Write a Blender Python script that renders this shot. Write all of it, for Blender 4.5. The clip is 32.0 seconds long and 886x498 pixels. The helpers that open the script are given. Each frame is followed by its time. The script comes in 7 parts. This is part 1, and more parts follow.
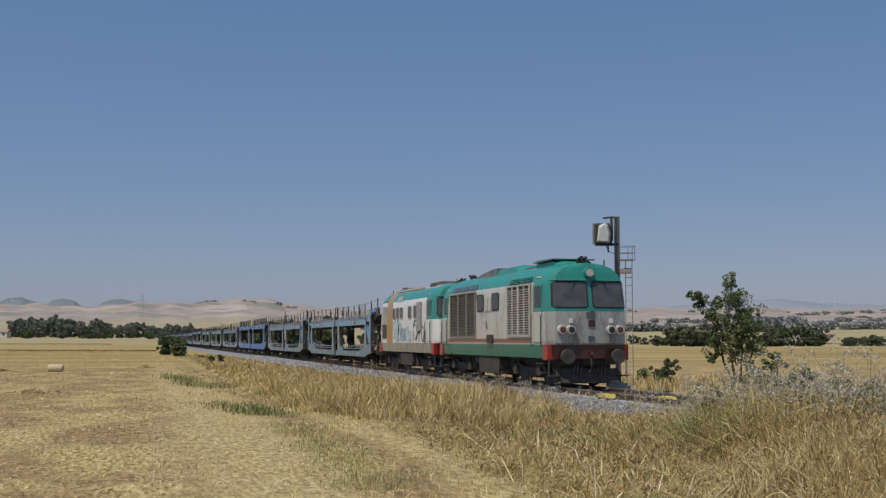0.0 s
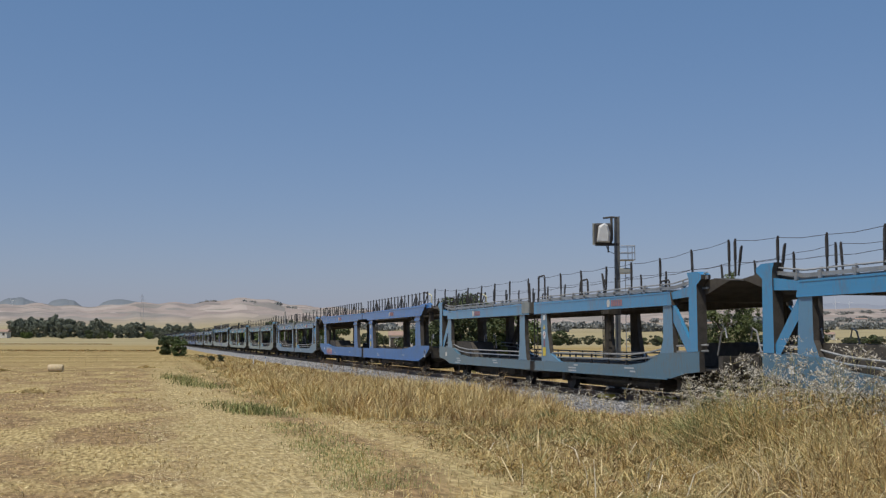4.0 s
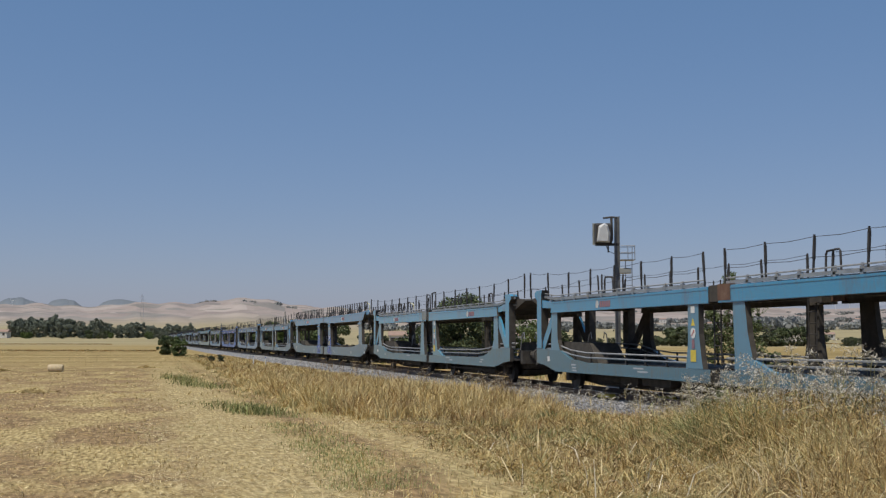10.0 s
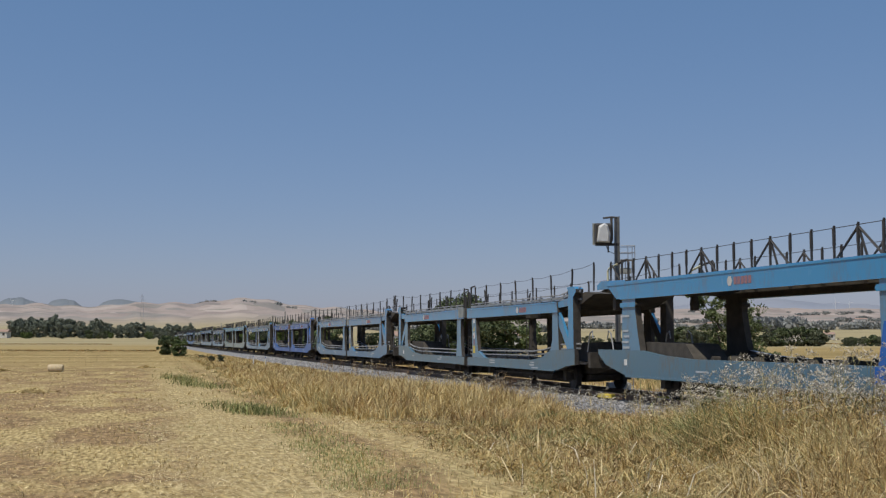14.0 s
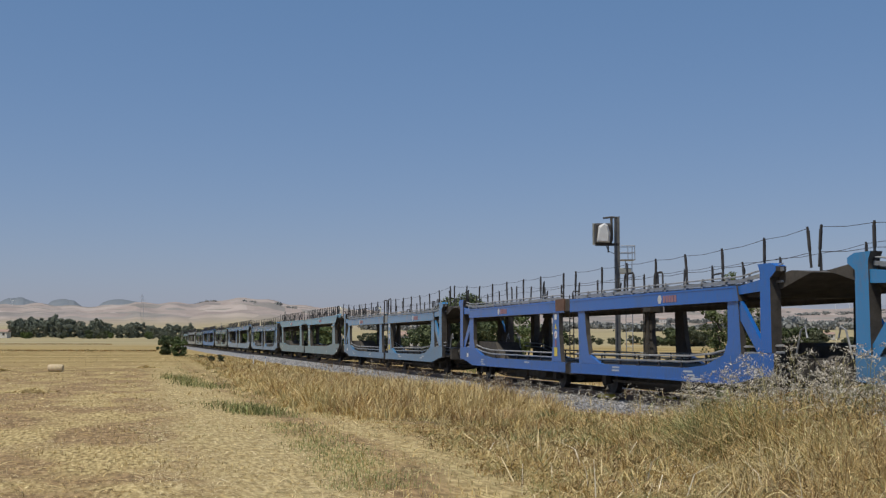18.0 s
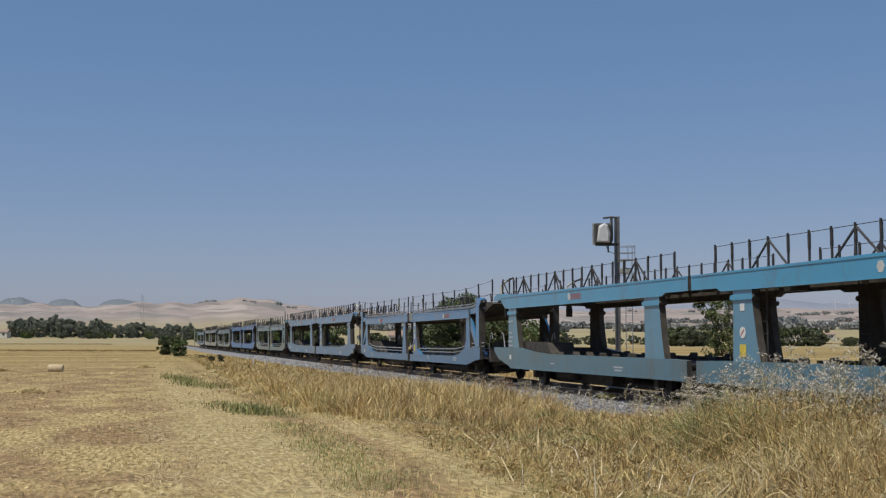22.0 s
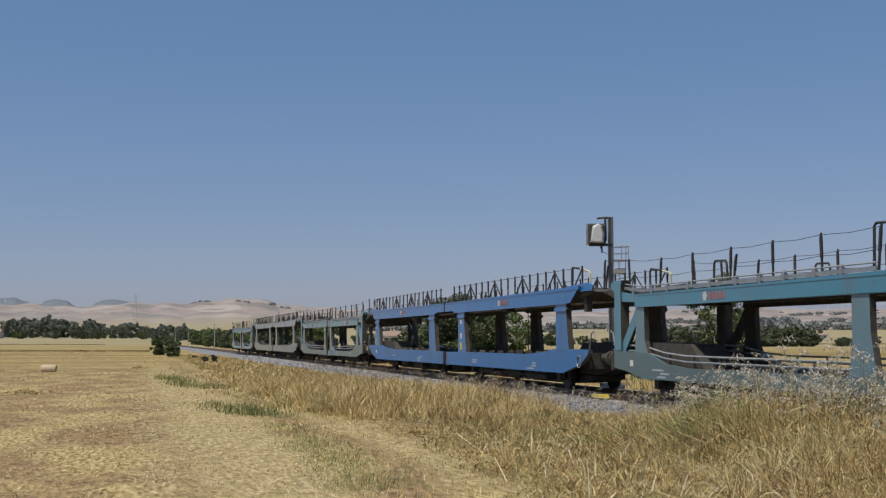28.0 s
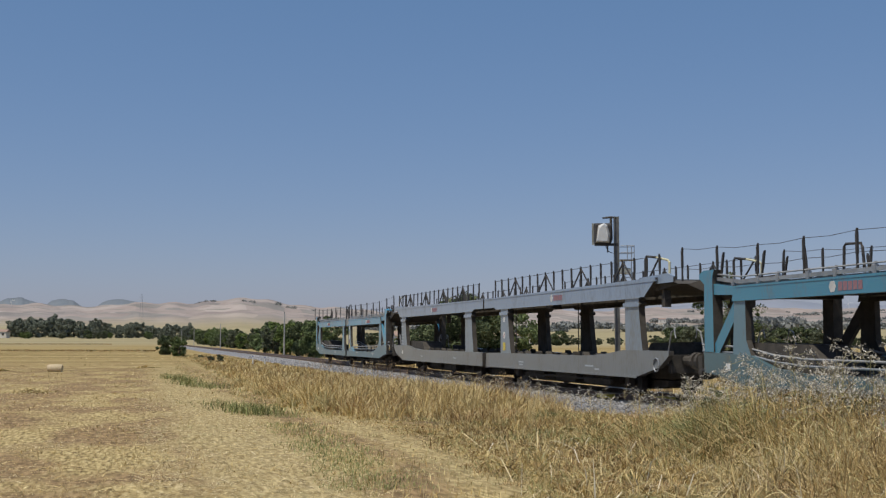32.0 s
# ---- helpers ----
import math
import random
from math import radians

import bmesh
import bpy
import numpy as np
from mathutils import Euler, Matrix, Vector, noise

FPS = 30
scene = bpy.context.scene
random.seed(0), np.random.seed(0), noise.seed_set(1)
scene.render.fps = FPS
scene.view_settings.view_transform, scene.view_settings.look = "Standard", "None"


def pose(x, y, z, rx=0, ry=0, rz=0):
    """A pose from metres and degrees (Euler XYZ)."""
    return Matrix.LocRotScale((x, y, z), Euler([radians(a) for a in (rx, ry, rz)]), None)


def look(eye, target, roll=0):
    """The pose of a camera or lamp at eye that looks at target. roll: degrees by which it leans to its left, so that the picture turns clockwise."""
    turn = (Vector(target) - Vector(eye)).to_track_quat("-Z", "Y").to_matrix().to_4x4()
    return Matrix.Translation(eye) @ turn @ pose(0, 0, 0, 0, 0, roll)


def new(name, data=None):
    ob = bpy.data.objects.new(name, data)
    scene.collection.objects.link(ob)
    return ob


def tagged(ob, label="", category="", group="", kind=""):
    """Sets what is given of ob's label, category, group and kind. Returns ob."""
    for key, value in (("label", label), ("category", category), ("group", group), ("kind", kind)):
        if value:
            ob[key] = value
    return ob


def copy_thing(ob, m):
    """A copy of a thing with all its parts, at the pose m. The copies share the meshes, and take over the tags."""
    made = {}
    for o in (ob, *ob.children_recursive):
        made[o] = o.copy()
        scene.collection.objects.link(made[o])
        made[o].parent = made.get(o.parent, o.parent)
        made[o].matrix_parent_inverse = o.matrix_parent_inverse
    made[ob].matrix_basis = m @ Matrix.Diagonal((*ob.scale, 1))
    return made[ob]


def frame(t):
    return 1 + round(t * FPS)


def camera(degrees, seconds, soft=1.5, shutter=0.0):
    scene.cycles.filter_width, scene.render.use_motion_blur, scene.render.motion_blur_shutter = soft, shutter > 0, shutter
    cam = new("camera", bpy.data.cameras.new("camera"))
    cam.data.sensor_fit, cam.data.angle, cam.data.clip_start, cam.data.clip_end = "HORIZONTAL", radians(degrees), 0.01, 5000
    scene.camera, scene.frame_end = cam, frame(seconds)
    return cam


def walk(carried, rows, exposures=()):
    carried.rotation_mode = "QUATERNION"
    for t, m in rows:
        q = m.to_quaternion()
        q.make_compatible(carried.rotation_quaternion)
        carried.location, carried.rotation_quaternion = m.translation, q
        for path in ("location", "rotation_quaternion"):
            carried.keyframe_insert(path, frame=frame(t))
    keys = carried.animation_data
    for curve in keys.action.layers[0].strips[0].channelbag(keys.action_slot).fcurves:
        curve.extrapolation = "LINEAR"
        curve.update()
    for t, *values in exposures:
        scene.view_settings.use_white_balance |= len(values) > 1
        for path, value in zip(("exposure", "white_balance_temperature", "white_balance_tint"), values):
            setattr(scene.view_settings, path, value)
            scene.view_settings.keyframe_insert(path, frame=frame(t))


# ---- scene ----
# ---- camera ----
EYE = (0.0, 0.0, 1.57)
FOCAL = 2091.0
cam = camera(2 * math.degrees(math.atan(784 / FOCAL)), 32.0, soft=1.3)


def aim(dx=0.0, dy=0.0, roll=0.0):
    """The still camera's pose, panned by a small drift."""
    yaw = math.atan(549 / FOCAL) - dx / FOCAL
    pitch = math.atan(160 / FOCAL) + dy / FOCAL
    return look(EYE, (EYE[0] + math.sin(yaw) * 10, EYE[1] + math.cos(yaw) * 10, EYE[2] + math.tan(pitch) * 10), roll)


DRIFT = [(0, 0, 0), (22.1, 0, 0), (22.5, -8, 1.5), (23, -9.5, 1.5), (23.5, -6.5, .7), (24, -13, 1.5), (24.5, -14, 1.5), (25, -11, 1.2),
         (25.5, -8, .3), (26.5, -11, .3), (27.5, -14, .5), (28, -11, .5), (28.5, -9, 0), (29, -6, 0), (29.5, -4.5, 0), (30, -3.3, 0), (31, -2.8, 0), (32, -1, 0)]
walk(cam, [(t, aim(dx, dy)) for t, dx, dy in DRIFT], [(0, -0.10), (0.6, -0.04), (1.2, 0.0), (32, 0.0)])

# ---- light ----
SUN_DIR = Vector((-0.36, -0.20, 0.911)).normalized()
world = bpy.data.worlds.new("sky")
scene.world = world
world.use_nodes = True
wn = world.node_tree.nodes
sky = wn.new("ShaderNodeTexSky")
sky.sky_type, sky.sun_disc = "NISHITA", False
sky.sun_elevation = math.asin(SUN_DIR.z)
sky.sun_rotation = math.atan2(SUN_DIR.x, SUN_DIR.y)
sky.altitude, sky.air_density, sky.dust_density, sky.ozone_density = 100, 1.0, 0.7, 3.0
# summer haze: the clear sky pulled towards an even lavender blue
tint, haze = wn.new("ShaderNodeMix"), wn.new("ShaderNodeMix")
tint.data_type, tint.blend_type, haze.data_type = "RGBA", "MULTIPLY", "RGBA"
tint.inputs[0].default_value = 1.0
tint.inputs[7].default_value = (1.23, 0.955, 0.96, 1)
haze.inputs[0].default_value = 0.36
haze.inputs[7].default_value = (0.95, 3.75, 7.7, 1)
world.node_tree.links.new(sky.outputs[0], tint.inputs[6])
world.node_tree.links.new(tint.outputs[2], haze.inputs[6])
world.node_tree.links.new(haze.outputs[2], wn["Background"].inputs[0])
wn["Background"].inputs[1].default_value = 0.075
sun = new("sun", bpy.data.lights.new("sun", "SUN"))
sun.data.energy, sun.data.angle, sun.data.color = 3.8, radians(0.6), (1.0, 0.935, 0.81)
sun.matrix_world = look(SUN_DIR * 100, (0, 0, 0))
scene.view_settings.exposure = 0.0

# ---- materials ----
def material(name, stops, scale=3.0, rough=0.7, metal=0.0, bump=0.0, fine=40.0, fine_mix=0.35, coord="Object", stretch=(1, 1, 1), island=0.0, spec=0.5):
    """A weathered surface: two scales of noise through a colour ramp, with relief."""
    m = bpy.data.materials.new(name)
    m.use_nodes = True
    n, link = m.node_tree.nodes, m.node_tree.links.new
    p = n["Principled BSDF"]
    tc = n.new("ShaderNodeTexCoord")
    mp = n.new("ShaderNodeMapping")
    mp.inputs["Scale"].default_value = stretch
    link(tc.outputs[coord], mp.inputs["Vector"])
    a, b = n.new("ShaderNodeTexNoise"), n.new("ShaderNodeTexNoise")
    a.inputs["Scale"].default_value, a.inputs["Detail"].default_value = scale, 5
    b.inputs["Scale"].default_value, b.inputs["Detail"].default_value = fine, 3
    link(mp.outputs[0], a.inputs["Vector"])
    link(mp.outputs[0], b.inputs["Vector"])
    mix = n.new("ShaderNodeMix")
    mix.inputs[0].default_value = fine_mix
    link(a.outputs[0], mix.inputs[2])
    link(b.outputs[0], mix.inputs[3])
    fac = mix.outputs[0]
    if island:
        geo, mix2 = n.new("ShaderNodeNewGeometry"), n.new("ShaderNodeMix")
        mix2.inputs[0].default_value = island
        link(fac, mix2.inputs[2])
        link(geo.outputs["Random Per Island"], mix2.inputs[3])
        fac = mix2.outputs[0]
    ramp = n.new("ShaderNodeValToRGB")
    els = ramp.color_ramp.elements
    while len(els) < len(stops):
        els.new(0.5)
    for e, (pos, col) in zip(els, stops):
        e.position, e.color = pos, (*col, 1)
    link(fac, ramp.inputs[0])
    link(ramp.outputs[0], p.inputs["Base Color"])
    p.inputs["Roughness"].default_value, p.inputs["Metallic"].default_value = rough, metal
    p.inputs["Specular IOR Level"].default_value = spec
    if bump:
        bp = n.new("ShaderNodeBump")
        bp.inputs["Strength"].default_value, bp.inputs["Distance"].default_value = bump, 0.02
        link(b.outputs[0], bp.inputs["Height"])
        link(bp.outputs[0], p.inputs["Normal"])
    return m


def paint(name, col, dirt=(0.16, 0.13, 0.10), amount=0.35, rough=0.24, dust=0.0):
    """Faded vehicle paint with grime in patches and streaks."""
    c = Vector(col)
    d = Vector(dirt)
    lo = c.lerp(d, amount)
    hi = c.lerp(Vector((0.75, 0.75, 0.75)), 0.06)
    worn = c.lerp(d, min(1.0, amount * 1.6 + 0.1))
    m = material(name, [(0.30, worn), (0.40, lo), (0.50, c), (0.62, c), (0.74, hi)], 1.6, rough, 0, 0.03, 14.0, 0.4, "Object", (1, 1, 0.35))
    if dust:
        p = m.node_tree.nodes["Principled BSDF"]
        p.inputs["Sheen Weight"].default_value, p.inputs["Sheen Roughness"].default_value = dust, 0.26
        p.inputs["Sheen Tint"].default_value = (0.66, 0.62, 0.57, 1)
        p.inputs["Coat Weight"].default_value, p.inputs["Coat Roughness"].default_value = min(0.45, 0.15 + dust * 1.5), 0.22
    return m


M = {}
M["black"] = material("grimy_black_steel_and_shade", [(0.3, (0.045, 0.041, 0.037)), (0.7, (0.105, 0.094, 0.080))], 4, 0.85, spec=0.25)
M["rubber"] = material("black_rubber", [(0.3, (0.012, 0.012, 0.012)), (0.7, (0.03, 0.03, 0.03))], 5, 0.8)
M["steel"] = material("galvanised_steel", [(0.3, (0.22, 0.23, 0.24)), (0.7, (0.42, 0.43, 0.44))], 3, 0.5, 0.5)
M["mast"] = material("weathered_mast_steel", [(0.3, (0.10, 0.10, 0.10)), (0.7, (0.22, 0.22, 0.21))], 3, 0.6, 0.3)
M["dark_steel"] = material("dark_weathered_steel", [(0.3, (0.030, 0.029, 0.030)), (0.7, (0.085, 0.078, 0.072))], 4, 0.65, 0.1, spec=0.3)
M["rust"] = material("rusty_steel", [(0.3, (0.09, 0.05, 0.035)), (0.55, (0.16, 0.09, 0.06)), (0.75, (0.25, 0.17, 0.12))], 3, 0.8, 0.1)
M["rail"] = material("rail_steel", [(0.3, (0.12, 0.075, 0.05)), (0.7, (0.22, 0.15, 0.11))], 3, 0.6, 0.3)
M["rail_top"] = material("polished_rail_head", [(0.3, (0.45, 0.45, 0.46)), (0.7, (0.6, 0.6, 0.6))], 3, 0.25, 0.9)
M["loco_green"] = paint("sea_green_paint", (0.034, 0.265, 0.220), (0.07, 0.14, 0.125), 0.35)
M["loco_green_dark"] = paint("deep_green_paint", (0.018, 0.185, 0.145), (0.05, 0.07, 0.06), 0.35)
M["loco_beige"] = paint("light_grey_paint", (0.55, 0.535, 0.48), (0.30, 0.25, 0.18), 0.38)
M["loco_grey"] = paint("front_grey_paint", (0.36, 0.36, 0.34), (0.16, 0.14, 0.12), 0.5)
M["loco_white"] = paint("faded_white_paint", (0.76, 0.755, 0.735), (0.46, 0.44, 0.41), 0.22)
M["ochre"] = paint("ochre_stained_paint", (0.42, 0.235, 0.045), (0.20, 0.11, 0.035), 0.5)
M["roof_grey"] = paint("dusty_roof_paint", (0.33, 0.33, 0.29), (0.10, 0.10, 0.09), 0.5)
M["burnt_roof"] = paint("burnt_roof_paint", (0.15, 0.145, 0.13), (0.06, 0.055, 0.05), 0.6)
M["red"] = paint("bumper_red_paint", (0.42, 0.035, 0.03), (0.12, 0.03, 0.025), 0.5)
M["bumper"] = paint("grimy_dark_red", (0.075, 0.022, 0.020), (0.04, 0.03, 0.028), 0.7)
M["stripe"] = paint("faded_red_stripe", (0.28, 0.07, 0.055), (0.2, 0.12, 0.1), 0.5)
M["louvre"] = material("dusty_louvre", [(0.3, (0.17, 0.15, 0.12)), (0.7, (0.34, 0.31, 0.26))], 6, 0.7)
M["louvre_light"] = material("light_louvre", [(0.3, (0.40, 0.37, 0.32)), (0.7, (0.64, 0.61, 0.56))], 6, 0.6)
M["white"] = material("white_enamel", [(0.3, (0.6, 0.6, 0.58)), (0.7, (0.8, 0.8, 0.78))], 5, 0.4)
M["roof_white"] = material("dusty_white_sheet", [(0.3, (0.42, 0.42, 0.41)), (0.7, (0.62, 0.62, 0.60))], 4, 0.5)
M["pale_yellow"] = material("chipped_pale_yellow", [(0.3, (0.50, 0.47, 0.28)), (0.7, (0.70, 0.68, 0.48))], 9, 0.5)
M["dusty_rail"] = material("dusty_guide_rail", [(0.3, (0.20, 0.21, 0.22)), (0.7, (0.40, 0.40, 0.40))], 5, 0.6, 0.1)
M["worn_cover"] = material("worn_bare_plate", [(0.3, (0.16, 0.19, 0.20)), (0.6, (0.30, 0.32, 0.31)), (0.8, (0.30, 0.20, 0.14))], 2.5, 0.6, 0.1)
M["yellow"] = material("yellow_plate", [(0.3, (0.55, 0.42, 0.05)), (0.7, (0.75, 0.6, 0.10))], 5, 0.5)
M["navy"] = material("navy_plate", [(0.3, (0.02, 0.05, 0.25)), (0.7, (0.03, 0.08, 0.32))], 5, 0.5)
M["logo_red"] = material("faded_red_mark", [(0.3, (0.24, 0.11, 0.13)), (0.7, (0.34, 0.20, 0.22))], 12, 0.6)
M["stencil"] = material("worn_stencil_white", [(0.3, (0.28, 0.33, 0.38)), (0.7, (0.55, 0.58, 0.6))], 9, 0.6)
M["scrawl"] = material("spray_grey_blue", [(0.3, (0.22, 0.28, 0.33)), (0.7, (0.42, 0.48, 0.52))], 6, 0.6)
M["scrawl_dark"] = material("spray_dark", [(0.3, (0.05, 0.055, 0.06)), (0.7, (0.13, 0.14, 0.15))], 6, 0.6)
M["scrawl_red"] = material("spray_pink", [(0.3, (0.38, 0.13, 0.13)), (0.7, (0.5, 0.26, 0.24))], 6, 0.6)
M["deck"] = material("deck_plate", [(0.3, (0.10, 0.11, 0.12)), (0.7, (0.22, 0.23, 0.24))], 3, 0.6, 0.3)
M["concrete"] = material("old_concrete", [(0.3, (0.30, 0.29, 0.27)), (0.7, (0.48, 0.46, 0.43))], 4, 0.9, 0, 0.2)
M["lamp_red"] = material("red_lamp_glass", [(0.3, (0.10, 0.03, 0.03)), (0.7, (0.16, 0.05, 0.04))], 5, 0.15)
glass = bpy.data.materials.new("cab_glass")
glass.use_nodes = True
gp = glass.node_tree.nodes["Principled BSDF"]
gp.inputs["Base Color"].default_value = (0.02, 0.022, 0.025, 1)
gp.inputs["Roughness"].default_value = 0.12
gp.inputs["IOR"].default_value = 1.5
M["glass"] = glass
M["roof_panel"] = paint("weathered_roof_panel", (0.40, 0.39, 0.36), (0.16, 0.14, 0.12), 0.5)
M["dusty_glass"] = material("dusty_windscreen", [(0.3, (0.055, 0.055, 0.06)), (0.7, (0.12, 0.118, 0.12))], 2.5, 0.25)
M["scrawl_pale"] = material("spray_pale_blue", [(0.3, (0.38, 0.46, 0.47)), (0.55, (0.55, 0.60, 0.60)), (0.7, (0.68, 0.69, 0.67))], 3, 0.6)
M["rusty_panel"] = material("rust_brown_panel", [(0.3, (0.05, 0.035, 0.028)), (0.7, (0.15, 0.10, 0.075))], 3, 0.8)

BLUES = {
    "mid": (0.042, 0.245, 0.48), "bright": (0.018, 0.165, 0.50), "deep": (0.010, 0.115, 0.44), "teal": (0.055, 0.262, 0.44),
    "grey": (0.23, 0.30, 0.40), "greyteal": (0.055, 0.225, 0.33), "light": (0.062, 0.295, 0.48), "strong": (0.012, 0.160, 0.45), "azure": (0.028, 0.195, 0.43)}
for key, col in BLUES.items():
    vivid = key in ("deep", "strong", "bright")
    M[key] = paint("wagon_paint_" + key, col, (0.04, 0.10, 0.22) if vivid else (0.12, 0.14, 0.16), 0.28, dust=0.05 if key in ("deep", "strong", "bright") else 0.22)
    M[key + "_post"] = paint("grazed_wagon_paint_" + key, Vector(col).lerp(Vector((0.17, 0.21, 0.22)), 0.10 if key in ("deep", "strong", "bright", "azure") else 0.55 if key == "greyteal" else 0.40), (0.05, 0.10, 0.20) if vivid else (0.15, 0.15, 0.14), 0.45, 0.35, 0.05 if key in ("deep", "strong", "bright") else 0.22)
    # greyer tone of each wagon colour for the sills
    M[key + "_sill"] = paint("sill_wagon_paint_" + key, Vector(col).lerp(Vector((0.085, 0.13, 0.135)), 0.8 if key == "greyteal" else 0.12 if vivid else 0.3 if key == "azure" else 0.66) if key != "grey" else Vector((0.18, 0.20, 0.215)), (0.05, 0.10, 0.18) if vivid else (0.12, 0.115, 0.10), 0.45, 0.40, 0.05 if key in ("deep", "strong", "bright") else 0.25)


# ---- mesh helpers ----
class Shape:
    """Collects faces; out() turns them into one mesh."""

    def __init__(self):
        self.v, self.f, self.m = [], [], []

    def add(self, verts, faces, mat=0):
        o = len(self.v)
        self.v += [tuple(p) for p in verts]
        self.f += [tuple(i + o for i in f) for f in faces]
        self.m += [mat] * len(faces)
        return self

    def box(self, x0, x1, y0, y1, z0, z1, mat=0):
        v = [(x, y, z) for x in (x0, x1) for y in (y0, y1) for z in (z0, z1)]
        return self.add(v, [(0, 1, 3, 2), (4, 6, 7, 5), (0, 4, 5, 1), (2, 3, 7, 6), (0, 2, 6, 4), (1, 5, 7, 3)], mat)

    def plate(self, poly, x0, x1, mat=0, inner=None):
        """A (y, z) outline extruded from x0 to x1, with a small chamfer."""
        n = len(poly)
        area = sum(poly[i][0] * poly[(i + 1) % n][1] - poly[(i + 1) % n][0] * poly[i][1] for i in range(n))
        if area < 0:
            poly = poly[::-1]
        v = [(x0, y, z) for y, z in poly] + [(x1, y, z) for y, z in poly]
        f = [tuple(range(n))[::-1], tuple(range(n, 2 * n))]
        f += [(i, (i + 1) % n, (i + 1) % n + n, i + n) for i in range(n)]
        self.add(v, f, mat)
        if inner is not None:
            # shade put into the colour of the back and all edges not facing up
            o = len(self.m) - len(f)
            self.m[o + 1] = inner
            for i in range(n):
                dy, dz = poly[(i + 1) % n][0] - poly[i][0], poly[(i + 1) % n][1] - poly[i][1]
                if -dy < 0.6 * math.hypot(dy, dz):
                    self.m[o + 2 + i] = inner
        return self

    def tube(self, pts, r, n=6, mat=0):
        pts = [Vector(p) for p in pts]
        v, f = [], []
        for i, p in enumerate(pts):
            d = (pts[min(i + 1, len(pts) - 1)] - pts[max(i - 1, 0)]).normalized()
            a = d.cross(Vector((0, 0, 1)) if abs(d.z) < 0.9 else Vector((1, 0, 0))).normalized()
            b = d.cross(a)
            rr = r[i] if isinstance(r, (list, tuple)) else r
            v += [p + (a * math.cos(k * math.tau / n) + b * math.sin(k * math.tau / n)) * rr for k in range(n)]
        for i in range(len(pts) - 1):
            f += [(i * n + k, i * n + (k + 1) % n, (i + 1) * n + (k + 1) % n, (i + 1) * n + k) for k in range(n)]
        f += [tuple(range(n))[::-1], tuple(range((len(pts) - 1) * n, len(pts) * n))]
        return self.add(v, f, mat)

    def out(self, name, mats):
        me = bpy.data.meshes.new(name)
        me.from_pydata(self.v, [], self.f)
        for m in (mats if isinstance(mats, (list, tuple)) else [mats]):
            me.materials.append(m)
        if any(self.m):
            me.polygons.foreach_set("material_index", self.m)
        me.update()
        return me


def smooth(me, angle=40):
    me.polygons.foreach_set("use_smooth", [True] * len(me.polygons))
    bm = bmesh.new()
    bm.from_mesh(me)
    lim = radians(angle)
    for e in bm.edges:
        e.smooth = len(e.link_faces) == 2 and e.calc_face_angle(9) < lim
    bm.to_mesh(me)
    bm.free()
    return me


def part(name, data, mat=None, parent=None, label="", at=None):
    """One mesh object under a thing or a part; data is a Shape or a mesh that is shared."""
    me = data.out(name, mat) if isinstance(data, Shape) else data
    ob = new(name, me)
    if parent is not None:
        ob.parent = parent
    if at is not None:
        ob.matrix_basis = at
    if label:
        tagged(ob, label)
    return ob


def thing(name, label, category, group="", kind="", at=None):
    ob = new(name)
    ob.empty_display_size = 0.3
    if at is not None:
        ob.matrix_basis = at
    return tagged(ob, label, category, group, kind)


CACHE = {}


def shared(key, make):
    if key not in CACHE:
        CACHE[key] = make()
    return CACHE[key]


def big_mesh(name, verts, quads, mats, index=None, tris=None):
    """A mesh from arrays, for what is too many to count."""
    me = bpy.data.meshes.new(name)
    k = quads.shape[1]
    me.vertices.add(len(verts))
    me.vertices.foreach_set("co", np.ascontiguousarray(verts, dtype=np.float32).ravel())
    me.loops.add(quads.size)
    me.loops.foreach_set("vertex_index", np.ascontiguousarray(quads, dtype=np.int32).ravel())
    me.polygons.add(len(quads))
    me.polygons.foreach_set("loop_start", np.arange(0, quads.size, k, dtype=np.int32))
    me.polygons.foreach_set("loop_total", np.full(len(quads), k, dtype=np.int32))
    for m in (mats if isinstance(mats, (list, tuple)) else [mats]):
        me.materials.append(m)
    if index is not None:
        me.polygons.foreach_set("material_index", np.ascontiguousarray(index, dtype=np.int32))
    me.update()
    me.validate()
    return me


# ---- the plan: x across the track, y along it, z = 0 on the rail heads ----
TRACK_X = 14.5
FIELD_Z = -0.35
MOVING = []


def travelled(t):
    """Metres that the train has rolled since the start."""
    return 16.82 * t - 0.0098 * max(0.0, t - 4) ** 2


# ---- ground ----
def ease(a, b, v):
    k = np.clip((v - a) / (b - a), 0, 1)
    return k * k * (3 - 2 * k)


def lumps(x, y, size, seed=0.0):
    """A smooth height field of summed sines, from -1 to 1."""
    x, y = np.asarray(x, float) / size, np.asarray(y, float) / size
    return (np.sin(x * 1.7 + 1.3 * np.sin(y * 1.1 + seed) + seed) + np.sin(y * 2.3 + 1.1 * np.sin(x * 1.9 + 2 * seed)) +
            0.5 * np.sin(3.9 * x + 2.1 * y + 3 * seed) + 0.4 * np.sin(5.3 * y - 4.1 * x + seed * 5)) / 2.9


